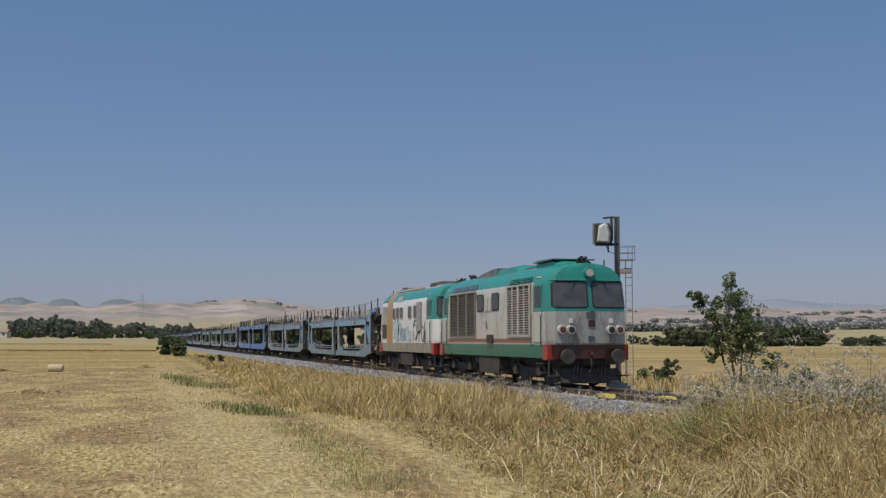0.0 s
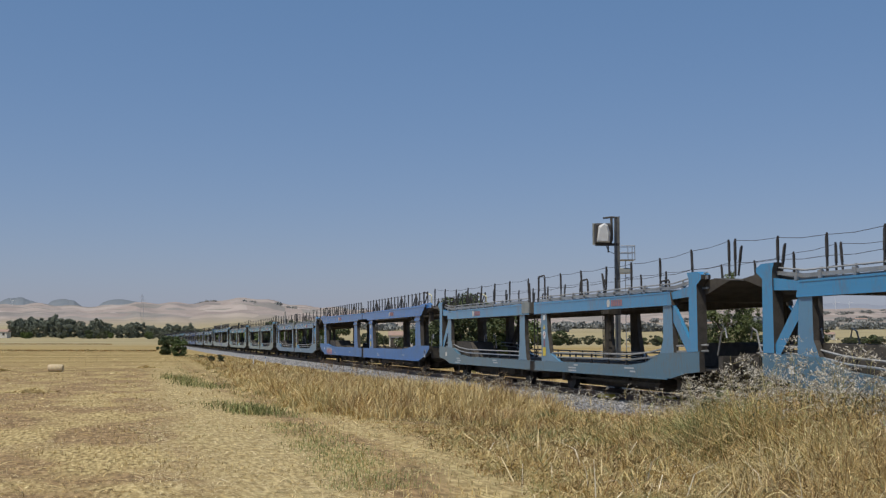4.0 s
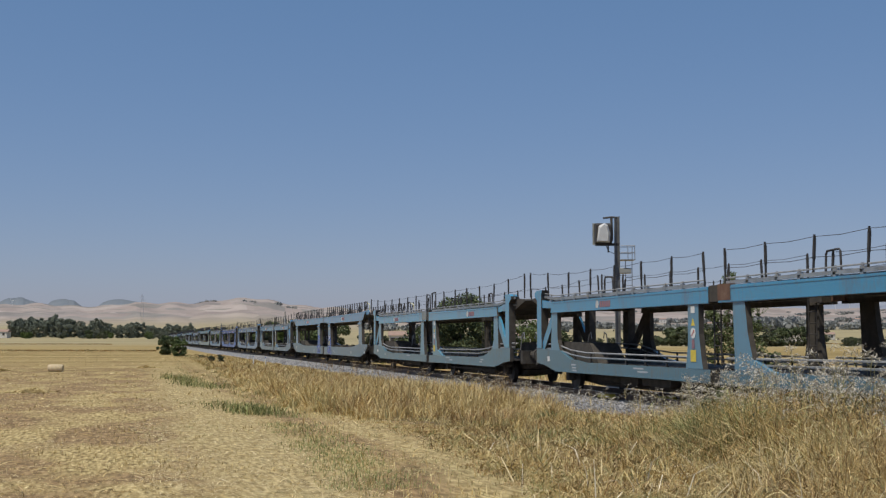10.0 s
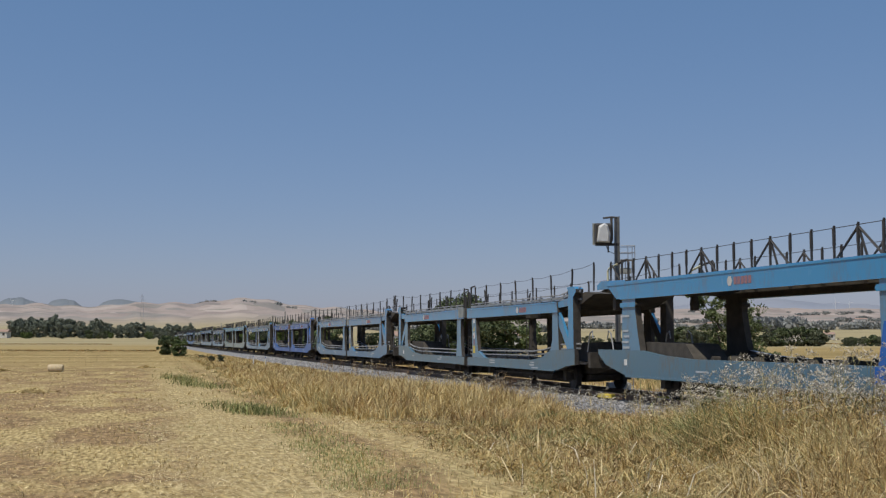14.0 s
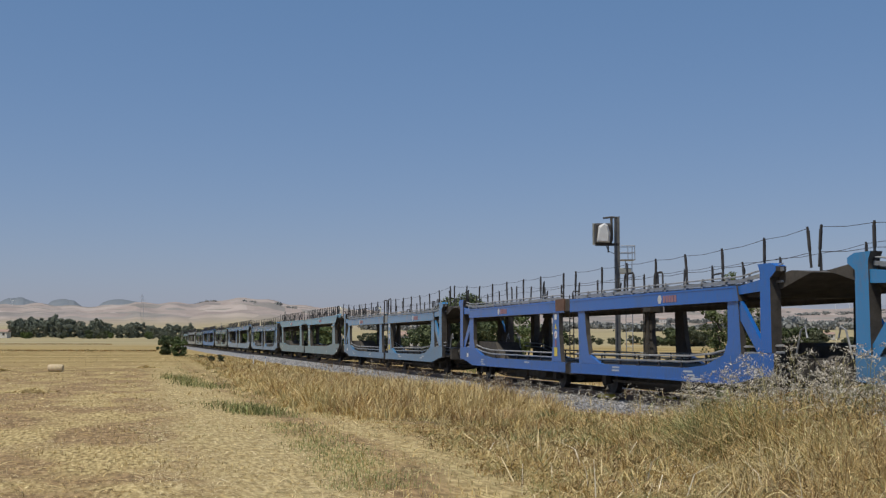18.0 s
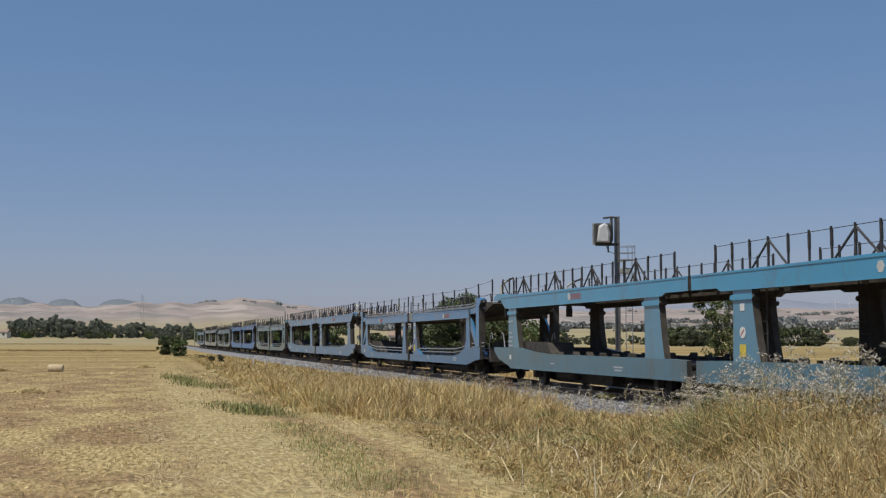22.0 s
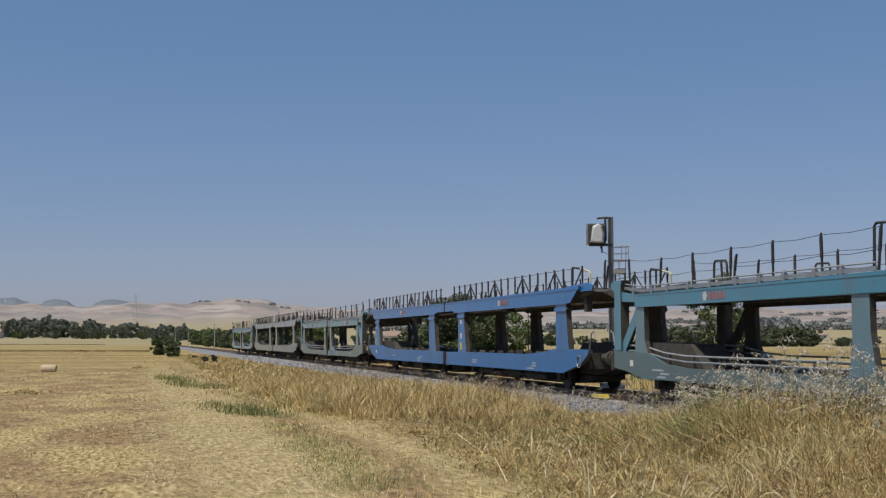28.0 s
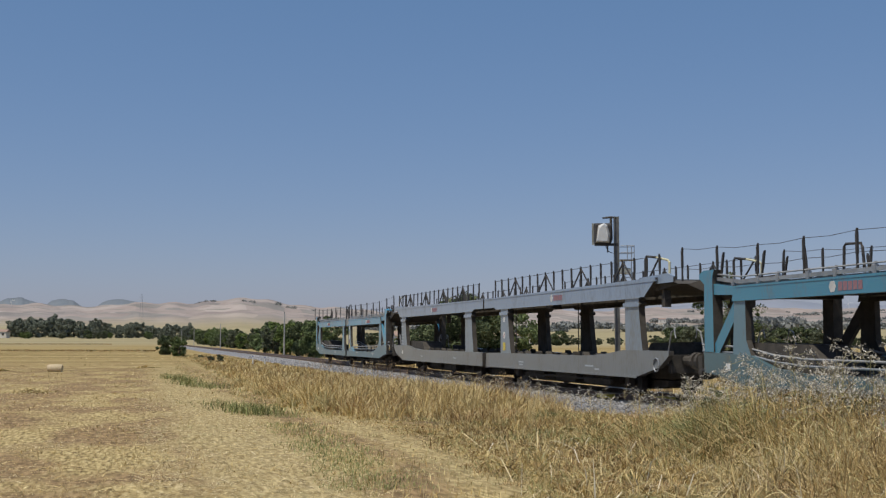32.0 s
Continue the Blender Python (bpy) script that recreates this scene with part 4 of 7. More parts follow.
def frame_b(half):
    """Half of one side of the tall-deck wagon."""
    s = Shape()
    x0, x1 = -1.50, -1.36
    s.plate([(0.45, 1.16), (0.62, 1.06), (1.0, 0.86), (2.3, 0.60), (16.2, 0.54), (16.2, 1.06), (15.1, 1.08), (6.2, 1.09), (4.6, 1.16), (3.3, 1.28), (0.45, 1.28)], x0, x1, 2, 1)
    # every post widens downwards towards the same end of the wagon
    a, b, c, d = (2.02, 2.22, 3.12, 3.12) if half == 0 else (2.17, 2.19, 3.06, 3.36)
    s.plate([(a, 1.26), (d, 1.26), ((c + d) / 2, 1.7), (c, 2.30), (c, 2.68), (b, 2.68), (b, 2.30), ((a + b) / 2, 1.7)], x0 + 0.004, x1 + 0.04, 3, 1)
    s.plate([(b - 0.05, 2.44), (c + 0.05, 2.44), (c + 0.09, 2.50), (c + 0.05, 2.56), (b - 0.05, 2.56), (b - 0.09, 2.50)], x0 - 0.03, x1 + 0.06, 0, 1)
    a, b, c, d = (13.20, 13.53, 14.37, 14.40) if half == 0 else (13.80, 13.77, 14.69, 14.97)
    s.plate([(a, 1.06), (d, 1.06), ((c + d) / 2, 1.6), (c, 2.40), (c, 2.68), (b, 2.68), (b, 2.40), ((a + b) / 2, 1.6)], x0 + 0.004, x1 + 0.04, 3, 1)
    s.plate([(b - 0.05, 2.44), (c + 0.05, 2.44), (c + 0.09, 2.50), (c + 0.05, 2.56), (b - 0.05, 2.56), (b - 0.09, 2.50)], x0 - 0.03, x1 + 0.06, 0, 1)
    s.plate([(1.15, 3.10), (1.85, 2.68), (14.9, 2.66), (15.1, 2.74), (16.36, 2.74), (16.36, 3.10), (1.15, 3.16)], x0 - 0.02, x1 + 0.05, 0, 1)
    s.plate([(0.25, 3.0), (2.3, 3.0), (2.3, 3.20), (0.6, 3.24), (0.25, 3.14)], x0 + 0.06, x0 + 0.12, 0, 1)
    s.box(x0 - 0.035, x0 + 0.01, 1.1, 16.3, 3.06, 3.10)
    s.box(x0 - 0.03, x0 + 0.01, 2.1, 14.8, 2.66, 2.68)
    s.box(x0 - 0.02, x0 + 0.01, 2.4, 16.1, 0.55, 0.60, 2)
    return s


FAR_SIDE = 0.16


def hoop(y, z, h, w):
    return [(0, y, z), (0, y + 0.03, z + h - 0.06), (0, y + 0.09, z + h), (0, y + w - 0.05, z + h - 0.02), (0, y + w, z + h - 0.1), (0, y + w + 0.05, z)]


def wagon(kind, colour, at_y, seed, label, patched=False):
    low = kind == "A"
    long = 27.4 if low else 32.9
    mid = long / 2
    end_y = 13.15 if low else 16.3
    deck_z = 2.76 if low else 3.06
    rg = random.Random(seed)
    w = thing("car_carrier_wagon", label, "railway wagon", "wagons of the train")
    paint_m = M[colour]
    key = (kind, colour)
    # second material: black that carries the shade inside the frames
    near = [shared(("side", h) + key, lambda: (frame_a(h) if low else frame_b(h)).out("side_frame", [paint_m, M["black"], M[colour + "_sill"], M[colour + "_post"]])) for h in (0, 1)]
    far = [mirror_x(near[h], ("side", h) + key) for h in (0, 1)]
    # decks and running gear of one half, built for y from 0 to the middle
    def upper():
        s = Shape()
        s.box(-1.36, 1.36, 1.3 if low else 1.0, end_y, deck_z, deck_z + 0.05)
        if low:
            s.plate([(0.25, 2.92), (1.0, 3.0), (1.6, 2.94), (2.9, 2.80), (2.9, 2.5), (2.2, 2.5), (1.3, 2.66), (0.6, 2.84)], -1.30, 1.30, 1)
        else:
            s.plate([(0.2, 2.96), (1.1, 3.10), (2.4, 3.08), (3.6, 2.98), (3.6, 2.86), (2.7, 2.76), (1.3, 2.84)], -1.32, 1.32, 1)
        s.m[4] = 1  # underside: its shade is put in as black
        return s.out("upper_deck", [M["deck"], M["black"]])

    def lower():
        s = Shape()
        s.box(-1.34, 1.34, 0.9, end_y - 0.05, 0.82 if low else 0.90, 0.87 if low else 0.96)
        return s.out("lower_deck", M["dark_steel"])

    def chassis():
        s = Shape()
        s.plate([(0.75, 1.15), (0.75, 0.72), (2.2, 0.5), (end_y, 0.45), (end_y, 0.85), (2.4, 0.88)], -0.55, 0.55)
        s.box(-1.28, 1.28, 0.72, 0.92, 0.72, 1.18)
        return s.out("chassis", M["black"])
    up, lo, ch = (shared((n, kind), f) for n, f in (("upper", upper), ("lower", lower), ("chassis", chassis)))
    post_len = {h: shared(("post", h), lambda h=h: Shape().box(-0.018, 0.018, -0.020, 0.020, 0, h * 0.96).box(-0.023, 0.023, -0.027, 0.027, h * 0.42, h * 0.9).box(-0.03, 0.012, -0.012, 0.012, h * 0.86, h).out("railing_post", M["dark_steel"])) for h in (0.68, 0.84)}
    for half in (0, 1):
        base = pose(0, 0, 0) if half == 0 else pose(0, long, 0, 0, 0, 180)
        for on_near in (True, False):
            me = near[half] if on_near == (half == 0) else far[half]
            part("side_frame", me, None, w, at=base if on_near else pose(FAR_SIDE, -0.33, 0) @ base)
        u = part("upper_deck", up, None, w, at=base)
        for k in range(int(end_y - 2)):
            part("cross_beam", shared("cbeam", lambda: Shape().plate([(0, 0), (0.1, 0), (0.1, 0.16), (0, 0.16)], -1.34, 1.34).out("cross_beam", M["black"])), None, u, at=pose(0, 2.2 + k, deck_z - 0.16))
        lower_ob = part("lower_deck", lo, None, w, at=base)
        part("chassis", ch, None, w, at=base)
        for sg in (-1, 1):
            # guide rails beside the wheel paths, above and below
            if low:
                pts_u = [(sg * 1.38, 1.2, deck_z + 0.28), (sg * 1.38, 3.0, deck_z + 0.10), (sg * 1.38, end_y, deck_z + 0.10)]
                pts_l = [(sg * 1.40, 1.2, 1.44), (sg * 1.40, 3.2, 1.40), (sg * 1.40, 4.4, 1.24), (sg * 1.40, 5.6, 1.17), (sg * 1.40, end_y, 1.14)]
                for nm, pts, dz, mt in (("deck_rail", pts_u, 0, M["steel"]), ("deck_rail", pts_u, 0.11, M["dusty_rail"]), ("lower_rail", pts_l, 0, M["dusty_rail"]), ("lower_rail", pts_l, -0.14, M["steel"])):
                    me = shared((nm, dz, sg), lambda: Shape().plate([(y, z - 0.04) for x, y, z in pts] + [(y, z + 0.04) for x, y, z in pts[::-1]], sg * 1.38 - 0.02, sg * 1.38 + 0.02).out(nm, mt) if nm == "deck_rail" and dz == 0 else
                                Shape().tube([(x, y, z + dz) for x, y, z in pts], 0.019 if nm == "deck_rail" else 0.026, 5).out(nm, mt))
                    part(nm, me, None, u if nm == "deck_rail" else w, at=None if nm == "deck_rail" else base)
                stan = shared("stanchion", lambda: Shape().box(-0.02, 0.02, -0.025, 0.025, 0, 0.30).box(-0.05, 0.03, -0.05, 0.05, -0.01, 0.03).out("rail_stanchion", M["dark_steel"]))
                for k in range(8):
                    y = 3.4 + 1.28 * k
                    part("rail_stanchion", stan, None, w, at=base @ pose(sg * 1.39, y, float(np.interp(y, [p[1] for p in pts_l], [p[2] for p in pts_l])) - 0.28))
                lug = shared("lug", lambda: Shape().box(-0.03, 0.05, -0.05, 0.05, 0, 0.10).box(-0.02, 0.02, -0.02, 0.02, 0.08, 0.22).box(-0.04, 0.04, -0.09, 0.03, 0.10, 0.16).out("rail_bracket", M["steel"]))
                for k in range(10):
                    part("rail_bracket", lug, None, u, at=pose(sg * 1.37, 2.6 + 1.06 * k + rg.uniform(-0.15, 0.15), deck_z + 0.02))
            # railing
            if low:
                tops = []
                shift = rg.choice((0.0, 0.0, 0.35))
                for k in range(8):
                    y = 0.14 + shift + 1.82 * k
                    lean = rg.choice((0, 0, 0, 2, -3, 6, -7))
                    z0 = deck_z + (0.24 if y < 1.0 else 0.15 if y < 2.4 else 0.06)
                    if k == 7:
                        y = 13.2
                    part("railing_post", post_len[0.84], None, u, at=pose(sg * 1.38, y, z0, lean, 0, 0))
                    tops.append((sg * 1.38, y - math.sin(radians(lean)) * 0.8, z0 + 0.8 * math.cos(radians(lean))))
                    if rg.random() < 0.3:
                        part("railing_post", post_len[0.68], None, u, at=pose(sg * 1.36, y + 0.10, z0, rg.choice((-13, 11, -16)), 0, 0))
                for frac in (1.0, 0.52):
                    pts = []
                    for a, b in zip(tops, tops[1:]):
                        za, zb = deck_z + (a[2] - deck_z) * frac, deck_z + (b[2] - deck_z) * frac
                        pts += [(a[0], a[1], za), (a[0], (a[1] + b[1]) / 2, (za + zb) / 2 - 0.035)]
                    pts.append((tops[-1][0], tops[-1][1], deck_z + (tops[-1][2] - deck_z) * frac))
                    part("cable", Shape().tube(pts, 0.007, 3), M["dark_steel"], u)
                for y, hh in ((12.72, 0.86), (8.9, 0.58)) if half == 0 else ((13.0, 0.84), (6.9, 0.55)):
                    if rg.random() < 0.45:
                        continue
                    part("hoop_rail", Shape().tube([(sg * 1.33, b, c) for a, b, c in hoop(y, deck_z + 0.06, hh * rg.uniform(0.94, 1.04), 0.62)], 0.028, 6), M["dark_steel"], u)
            else:
                tops = []
                for k in range(19):
                    y = 1.15 + 0.79 * k
                    part("railing_post", post_len[0.68], None, u, at=pose(sg * 1.38, y, deck_z + 0.03))
                    tops.append((sg * 1.38, y, deck_z + 0.66))
                    if k % 4 == 3:
                        # each fourth post is propped from both sides
                        for dy in (-0.74, 0.74, 0.16):
                            part("railing_brace", shared(("brace", dy, sg), lambda: Shape().tube([(sg * 1.37, 0, 0.60), (sg * (1.37 if abs(dy) > 0.5 else 1.30), dy, 0.02)], 0.026, 5).out("railing_brace", M["dark_steel"])), None, u, at=pose(0, y, deck_z + 0.03))
                    elif k == 0:
                        part("railing_brace", Shape().tube([(sg * 1.37, 0.05, 0.58), (sg * 1.37, 0.74, 0.02)], 0.026, 5), M["dark_steel"], u, at=pose(0, y, deck_z + 0.03))
                part("cable", Shape().tube([(x, y, z) for x, y, z in tops], 0.009, 3), M["dark_steel"], u)
                part("hoop_rail", Shape().tube([(sg * 1.30, 2.2, deck_z), (sg * 1.30, 2.2, deck_z + 0.62), (sg * 1.30, 2.12, deck_z + 0.71), (sg * 1.30, 1.5, deck_z + 0.64)], 0.034, 6), M["dark_steel"], u)
                part("hoop_tip", Shape().tube([(sg * 1.30, 1.5, deck_z + 0.64), (sg * 1.30, 0.85, deck_z + 0.53), (sg * 1.30, 0.74, deck_z + 0.46), (sg * 1.30, 0.74, deck_z + 0.18)], 0.030, 6), M["pale_yellow"], u)
                for k in range(11):
                    y = 3.4 + k * 1.1 + rg.uniform(-0.2, 0.2)
                    part("wheel_chock", shared("chock", lambda: Shape().plate([(-0.12, 0), (0.13, 0), (0.09, 0.05), (0.02, 0.09), (-0.05, 0.16), (-0.10, 0.14)], -0.10, 0.10).out("wheel_chock", M["black"])), None, w, at=base @ pose(sg * 1.15, y, 0.98 + 0.06 * rg.random(), 0, 0, rg.choice((0, 180))))
            # buffers and steps
            part("buffer", shared("wbuf", lambda: Shape().tube([(0, 0.72, 0), (0, 0.2, 0)], [0.13, 0.10], 10).tube([(0, 0.2, 0), (0, 0.06, 0)], [0.22, 0.215], 14).out("buffer", M["black"])), None, w, at=base @ pose(sg * 0.875, 0, 1.03))
            part("end_step", shared(("estep", sg), lambda: Shape().tube([(sg * 1.25, 1.0, 1.2), (sg * 1.25, 0.8, 1.75), (sg * 1.25, 0.62, 1.82), (sg * 1.25, 0.55, 1.6)], 0.022, 5).out("end_step", M["steel"])), None, w, at=base)
            # joint in the middle
            if low:
                if half == 0:
                    part("joint_block", shared(("joint", sg), lambda: Shape().box(*sorted((sg * 1.15, sg * 1.49)), 13.28, 13.80, 2.44, 2.82).out("joint_block", M["black"])), None, w, at=base)
                if half == seed % 2:
                    a, b = (12.72, 13.30) if half == 0 else (12.85, 13.63)
                    part("joint_cover", shared(("cover", half, sg, seed % 5 == 4), lambda: Shape().box(*sorted((sg * 1.40, sg * 1.535)), a, b, 2.46, 2.83).out("joint_cover", M["rust"] if seed % 5 == 4 else M["worn_cover"])), None, w, "worn bare plate over the beam joint", at=base)
            else:
                part("joint_block", shared(("joint_b", sg), lambda: Shape().box(*sorted((sg * 1.15, sg * 1.46)), end_y - 0.3, mid, deck_z - 0.3, deck_z - 0.02).out("joint_block", M["dark_steel"])), None, w, at=base)
            jb = shared(("jointlow", kind, sg), lambda: Shape().box(*sorted((sg * 0.9, sg * 1.4)), end_y - 0.15, mid, 0.5, 0.80).out("joint_block", M["dark_steel"]))
            part("joint_block", jb, None, w, at=base)
        # inside: dark wheel housings and end ramps on the lower deck
        hs = shared(("housing", kind), lambda: Shape().plate([(2.6, 0.86), (6.2, 0.86), (5.9, 1.16), (5.5, 1.46), (3.0, 1.50), (2.7, 1.42)], 0.35, 1.25).out("wheel_housing", M["black"]))
        part("wheel_housing", hs, None, w, at=base)
        # axles
        for y in ((3.3, 11.6) if low else (3.9, 13.6)):
            ax = part("axle", shared("waxle", lambda: Shape().tube([(-0.95, 0, 0), (0.95, 0, 0)], 0.07, 8).out("axle", M["dark_steel"])), None, w, at=base @ pose(0, y, 0.4))
            for sg in (-1, 1):
                part("wheel", wheel_mesh(0.40), None, ax, at=pose(sg * 0.78, 0, 0, 0, 0, 0 if sg < 0 else 180))
                part("axle_box", shared(("wabox", sg), lambda: Shape().box(*sorted((sg * 0.95, sg * 1.12)), -0.13, 0.13, -0.12, 0.16).plate([(-0.6, 0.22), (0.6, 0.22), (0.3, 0.14), (-0.3, 0.14)], *sorted((sg * 0.98, sg * 1.08))).out("axle_box", M["black"])), None, ax)
        # brake gear and reservoirs under the floor
        for y0, y1, z0, z1, xa, xb in (((4.6, 6.4, 0.30, 0.52, -1.05, -0.3), (7.0, 8.2, 0.26, 0.50, -0.9, 0.9), (8.8, 10.6, 0.32, 0.50, 0.2, 1.05), (4.4, 11.0, 0.36, 0.42, -1.12, -1.04)) if low else
                                       ((5.2, 7.4, 0.28, 0.50, -1.05, -0.3), (8.4, 10.2, 0.24, 0.50, -0.9, 0.9), (10.8, 12.6, 0.30, 0.50, -1.1, 0.5), (5.0, 12.8, 0.36, 0.42, -1.14, -1.06))):
            part("underfloor_gear", shared(("gear", y0, z0), lambda: Shape().plate([(y0, z0 + 0.06), (y0 + 0.1, z0), (y1 - 0.1, z0), (y1, z0 + 0.06), (y1, z1), (y0, z1)], xa, xb).out("underfloor_gear", M["black"])), None, w, at=base)
        # added black block, standing in for gear and shade under the floor
        part("underfloor_fill", shared(("floor_fill", kind), lambda: Shape().plate([(2.6, 0.30), (4.6, 0.16), (end_y - 1.6, 0.16), (end_y - 0.4, 0.30), (end_y - 0.4, 0.46), (2.6, 0.46)], -0.5, 0.5).out("underfloor_fill", M["black"])), None, w, at=base)
        part("air_tank", shared(("wtank", kind), lambda: Shape().tube([(0.6, 5.0, 0.42), (0.6, 5.1, 0.42), (0.6, 6.6, 0.42), (0.6, 6.7, 0.42)], [0.08, 0.16, 0.16, 0.08], 10).out("air_tank", M["black"])), None, w, at=base)
        part("coupling", shared("wcoup", lambda: Shape().tube([(0, 0.75, 1.02), (0, 0.3, 1.0), (0, 0.05, 0.98)], 0.06, 7).tube([(0.3, 0.7, 0.9), (0.3, 0.45, 0.6), (0.2, 0.2, 0.5), (0.2, 0.02, 0.52)], 0.025, 6).out("coupling", M["black"])), None, w, at=base)
        if not low:
            for sg in (-1, 1):
                part("tail_lamp", shared("tlamp", lambda: Shape().plate([(0.62, 2.30), (0.80, 2.30), (0.82, 2.52), (0.74, 2.74), (0.66, 2.74), (0.60, 2.52)], -0.09, 0.09).out("tail_lamp", M["black"])), None, w, at=base @ pose(sg * 1.2, 0.45, 0.1))
            part("hand_wheel", shared("hwheel", lambda: Shape().tube([(-1.52, 1.15 + 0.17 * math.cos(a * math.tau / 14), 0.92 + 0.17 * math.sin(a * math.tau / 14)) for a in range(15)], 0.02, 5).out("hand_wheel", M["steel"])), None, w, at=base)
    # ladders at the joint
    for sg in (-1, 1):
        def ladder():
            s = Shape()
            for y in (-0.17, 0.17):
                s.tube([(0, y, 0.95), (0, y, 2.95)], 0.018, 5)
            for k in range(7):
                s.tube([(0, -0.17, 1.15 + 0.27 * k), (0, 0.17, 1.15 + 0.27 * k)], 0.014, 5)
            return s.out("ladder", M["dark_steel"])
        part("ladder", shared("ladder", ladder), None, w, at=pose(sg * 1.25, mid + (0.15 if low else -2.95), 0))
    # signs on the near side
    bz = 2.58 if low else 2.88

    def sign():
        s = Shape()
        s.plate([(0.12 * math.cos(a * math.tau / 6), 0.12 * math.sin(a * math.tau / 6)) for a in range(6)], -0.004, 0.0, 0)
        return s.out("company_mark", M["roof_white"])
    # on this side the mark reads towards the front of the train
    for y in ((6.9, 20.6) if low else (8.9, 24.6)):
        part("company_mark", shared("sign", sign), None, w, "small white hexagon", at=pose(-1.522, y, bz))
        for k in range(5):
            part("red_band", shared("redband", lambda: Shape().box(-0.004, 0.0, -0.065, 0.065, -0.085, 0.085).out("red_band", M["logo_red"])), None, w, "faded red block", at=pose(-1.522, y - 0.26 - 0.16 * k, bz))
    pl = Shape().box(-0.004, 0, -0.14, 0.14, -0.14, 0.14)
    yp = ((14.62, ) if seed in (24, 29, 36) else (12.34, )) if low else (13.95, )
    for y in yp:
        part("yellow_plate", shared("yplate", lambda: pl.out("yellow_plate", M["yellow"])), None, w, at=pose(-1.50 - 0.002, y, 1.18 if low else 1.32))
        part("round_sign", shared("rsign", lambda: Shape().plate([(0.13 * math.cos(a * math.tau / 14), 0.13 * math.sin(a * math.tau / 14)) for a in range(14)], -0.004, 0).out("round_sign", M["white"])), None, w, "small round white warning sign", at=pose(-1.502, y, 1.72))
        if low:
            part("warning_triangle", shared("wtri", lambda: Shape().plate([(-0.10, -0.08), (0.10, -0.08), (0.0, 0.10)], -0.004, 0).out("warning_triangle", M["yellow"])), None, w, at=pose(-1.502, y, 1.98))
            part("red_sticker", shared("rstick", lambda: Shape().plate(rounded(-0.07, 0.07, -0.11, 0.11, 0.03), -0.004, 0).out("red_sticker", M["logo_red"])), None, w, at=pose(-1.502, y, 1.46))
        part("sign_bar", shared("sbar", lambda: Shape().plate([(-0.09, 0.05), (-0.06, 0.09), (0.09, -0.05), (0.06, -0.09)], -0.002, 0).out("sign_bar", M["scrawl_red"])), None, w, at=pose(-1.5062, y, 1.72))
        part("white_plate", shared("wplate", lambda: Shape().box(-0.004, 0, -0.1, 0.1, -0.08, 0.08).out("white_plate", M["white"])), None, w, at=pose(-1.502, y, 2.28))
    for y in ((5.0, 9.5, 17.4, 22.6) if low else (5.2, 11.6, 20.5, 26.0)):
        for k in range(rg.choice((1, 2, 2, 3))):
            ln = rg.choice((0.35, 0.5, 0.65))
            part("stencil_line", shared(("line", ln), lambda: Shape().box(-0.003, 0, 0, ln, -0.022, 0.022).out("stencil_line", M["stencil"])), None, w, at=pose(-1.503, y + rg.uniform(-0.3, 0.3), 0.80 - 0.085 * k))
    part("end_plate", shared("wplate", lambda: 0), None, w, at=pose(-1.503, long - (2.6 if low else 2.4), 0.95))
    if not low:
        for k in range(5):
            part("stencil_line", shared(("bars", k), lambda: Shape().box(-0.003, 0, -0.26 + 0.06 * (k % 2), 0.26 - 0.07 * (k % 3), -0.03, 0.03).out("stencil_line", M["stencil"])), None, w, at=pose(-1.505, long - 2.42, 2.2 - 0.15 * k - (0.25 if k > 0 else 0)))
    if colour == "bright":
        ts = random.Random(8)
        for k in range(5):
            y = 27.3 + 0.44 * k
            rim = [(y + 0.2 + ts.uniform(0.17, 0.30) * math.cos(q * math.tau / 9), 0.78 + ts.uniform(0.17, 0.29) * math.sin(q * math.tau / 9)) for q in range(9)]
            part("sprayed_letter", Shape().plate(rim, -1.503 - 0.001 * (k % 3), -1.4985), M["scrawl_red"], w, "pink sprayed letter shape")
            part("sprayed_outline", Shape().tube([(-1.507, a, b) for a, b in rim[:7]], 0.011, 4), M["scrawl"], w)
    if seed == 36:
        part("repainted_patch", Shape().plate([(11.75, 0.60), (12.62, 0.60), (12.62, 0.86), (11.75, 0.86)], -1.504, -1.4995), M["bright"], w, "fresh bright blue patch on the sill")
    if patched:
        for y in (13.9, long - 14.3):
            part("repainted_patch", Shape().plate([(y - 0.62, 1.09), (y + 0.62, 1.09), (y + 0.42, 1.9), (y - 0.42, 1.9)], -1.4995, -1.4955), M["deep"], w, "fresher dark blue repainted foot of a post")
            part("repainted_patch", Shape().plate([(y - 0.75, 0.62), (y + 0.75, 0.62), (y + 0.75, 1.07), (y - 0.75, 1.07)], -1.504, -1.4995), M["deep"], w, "fresher dark blue repainted stretch of sill")
    MOVING.append((w, at_y))
    return w


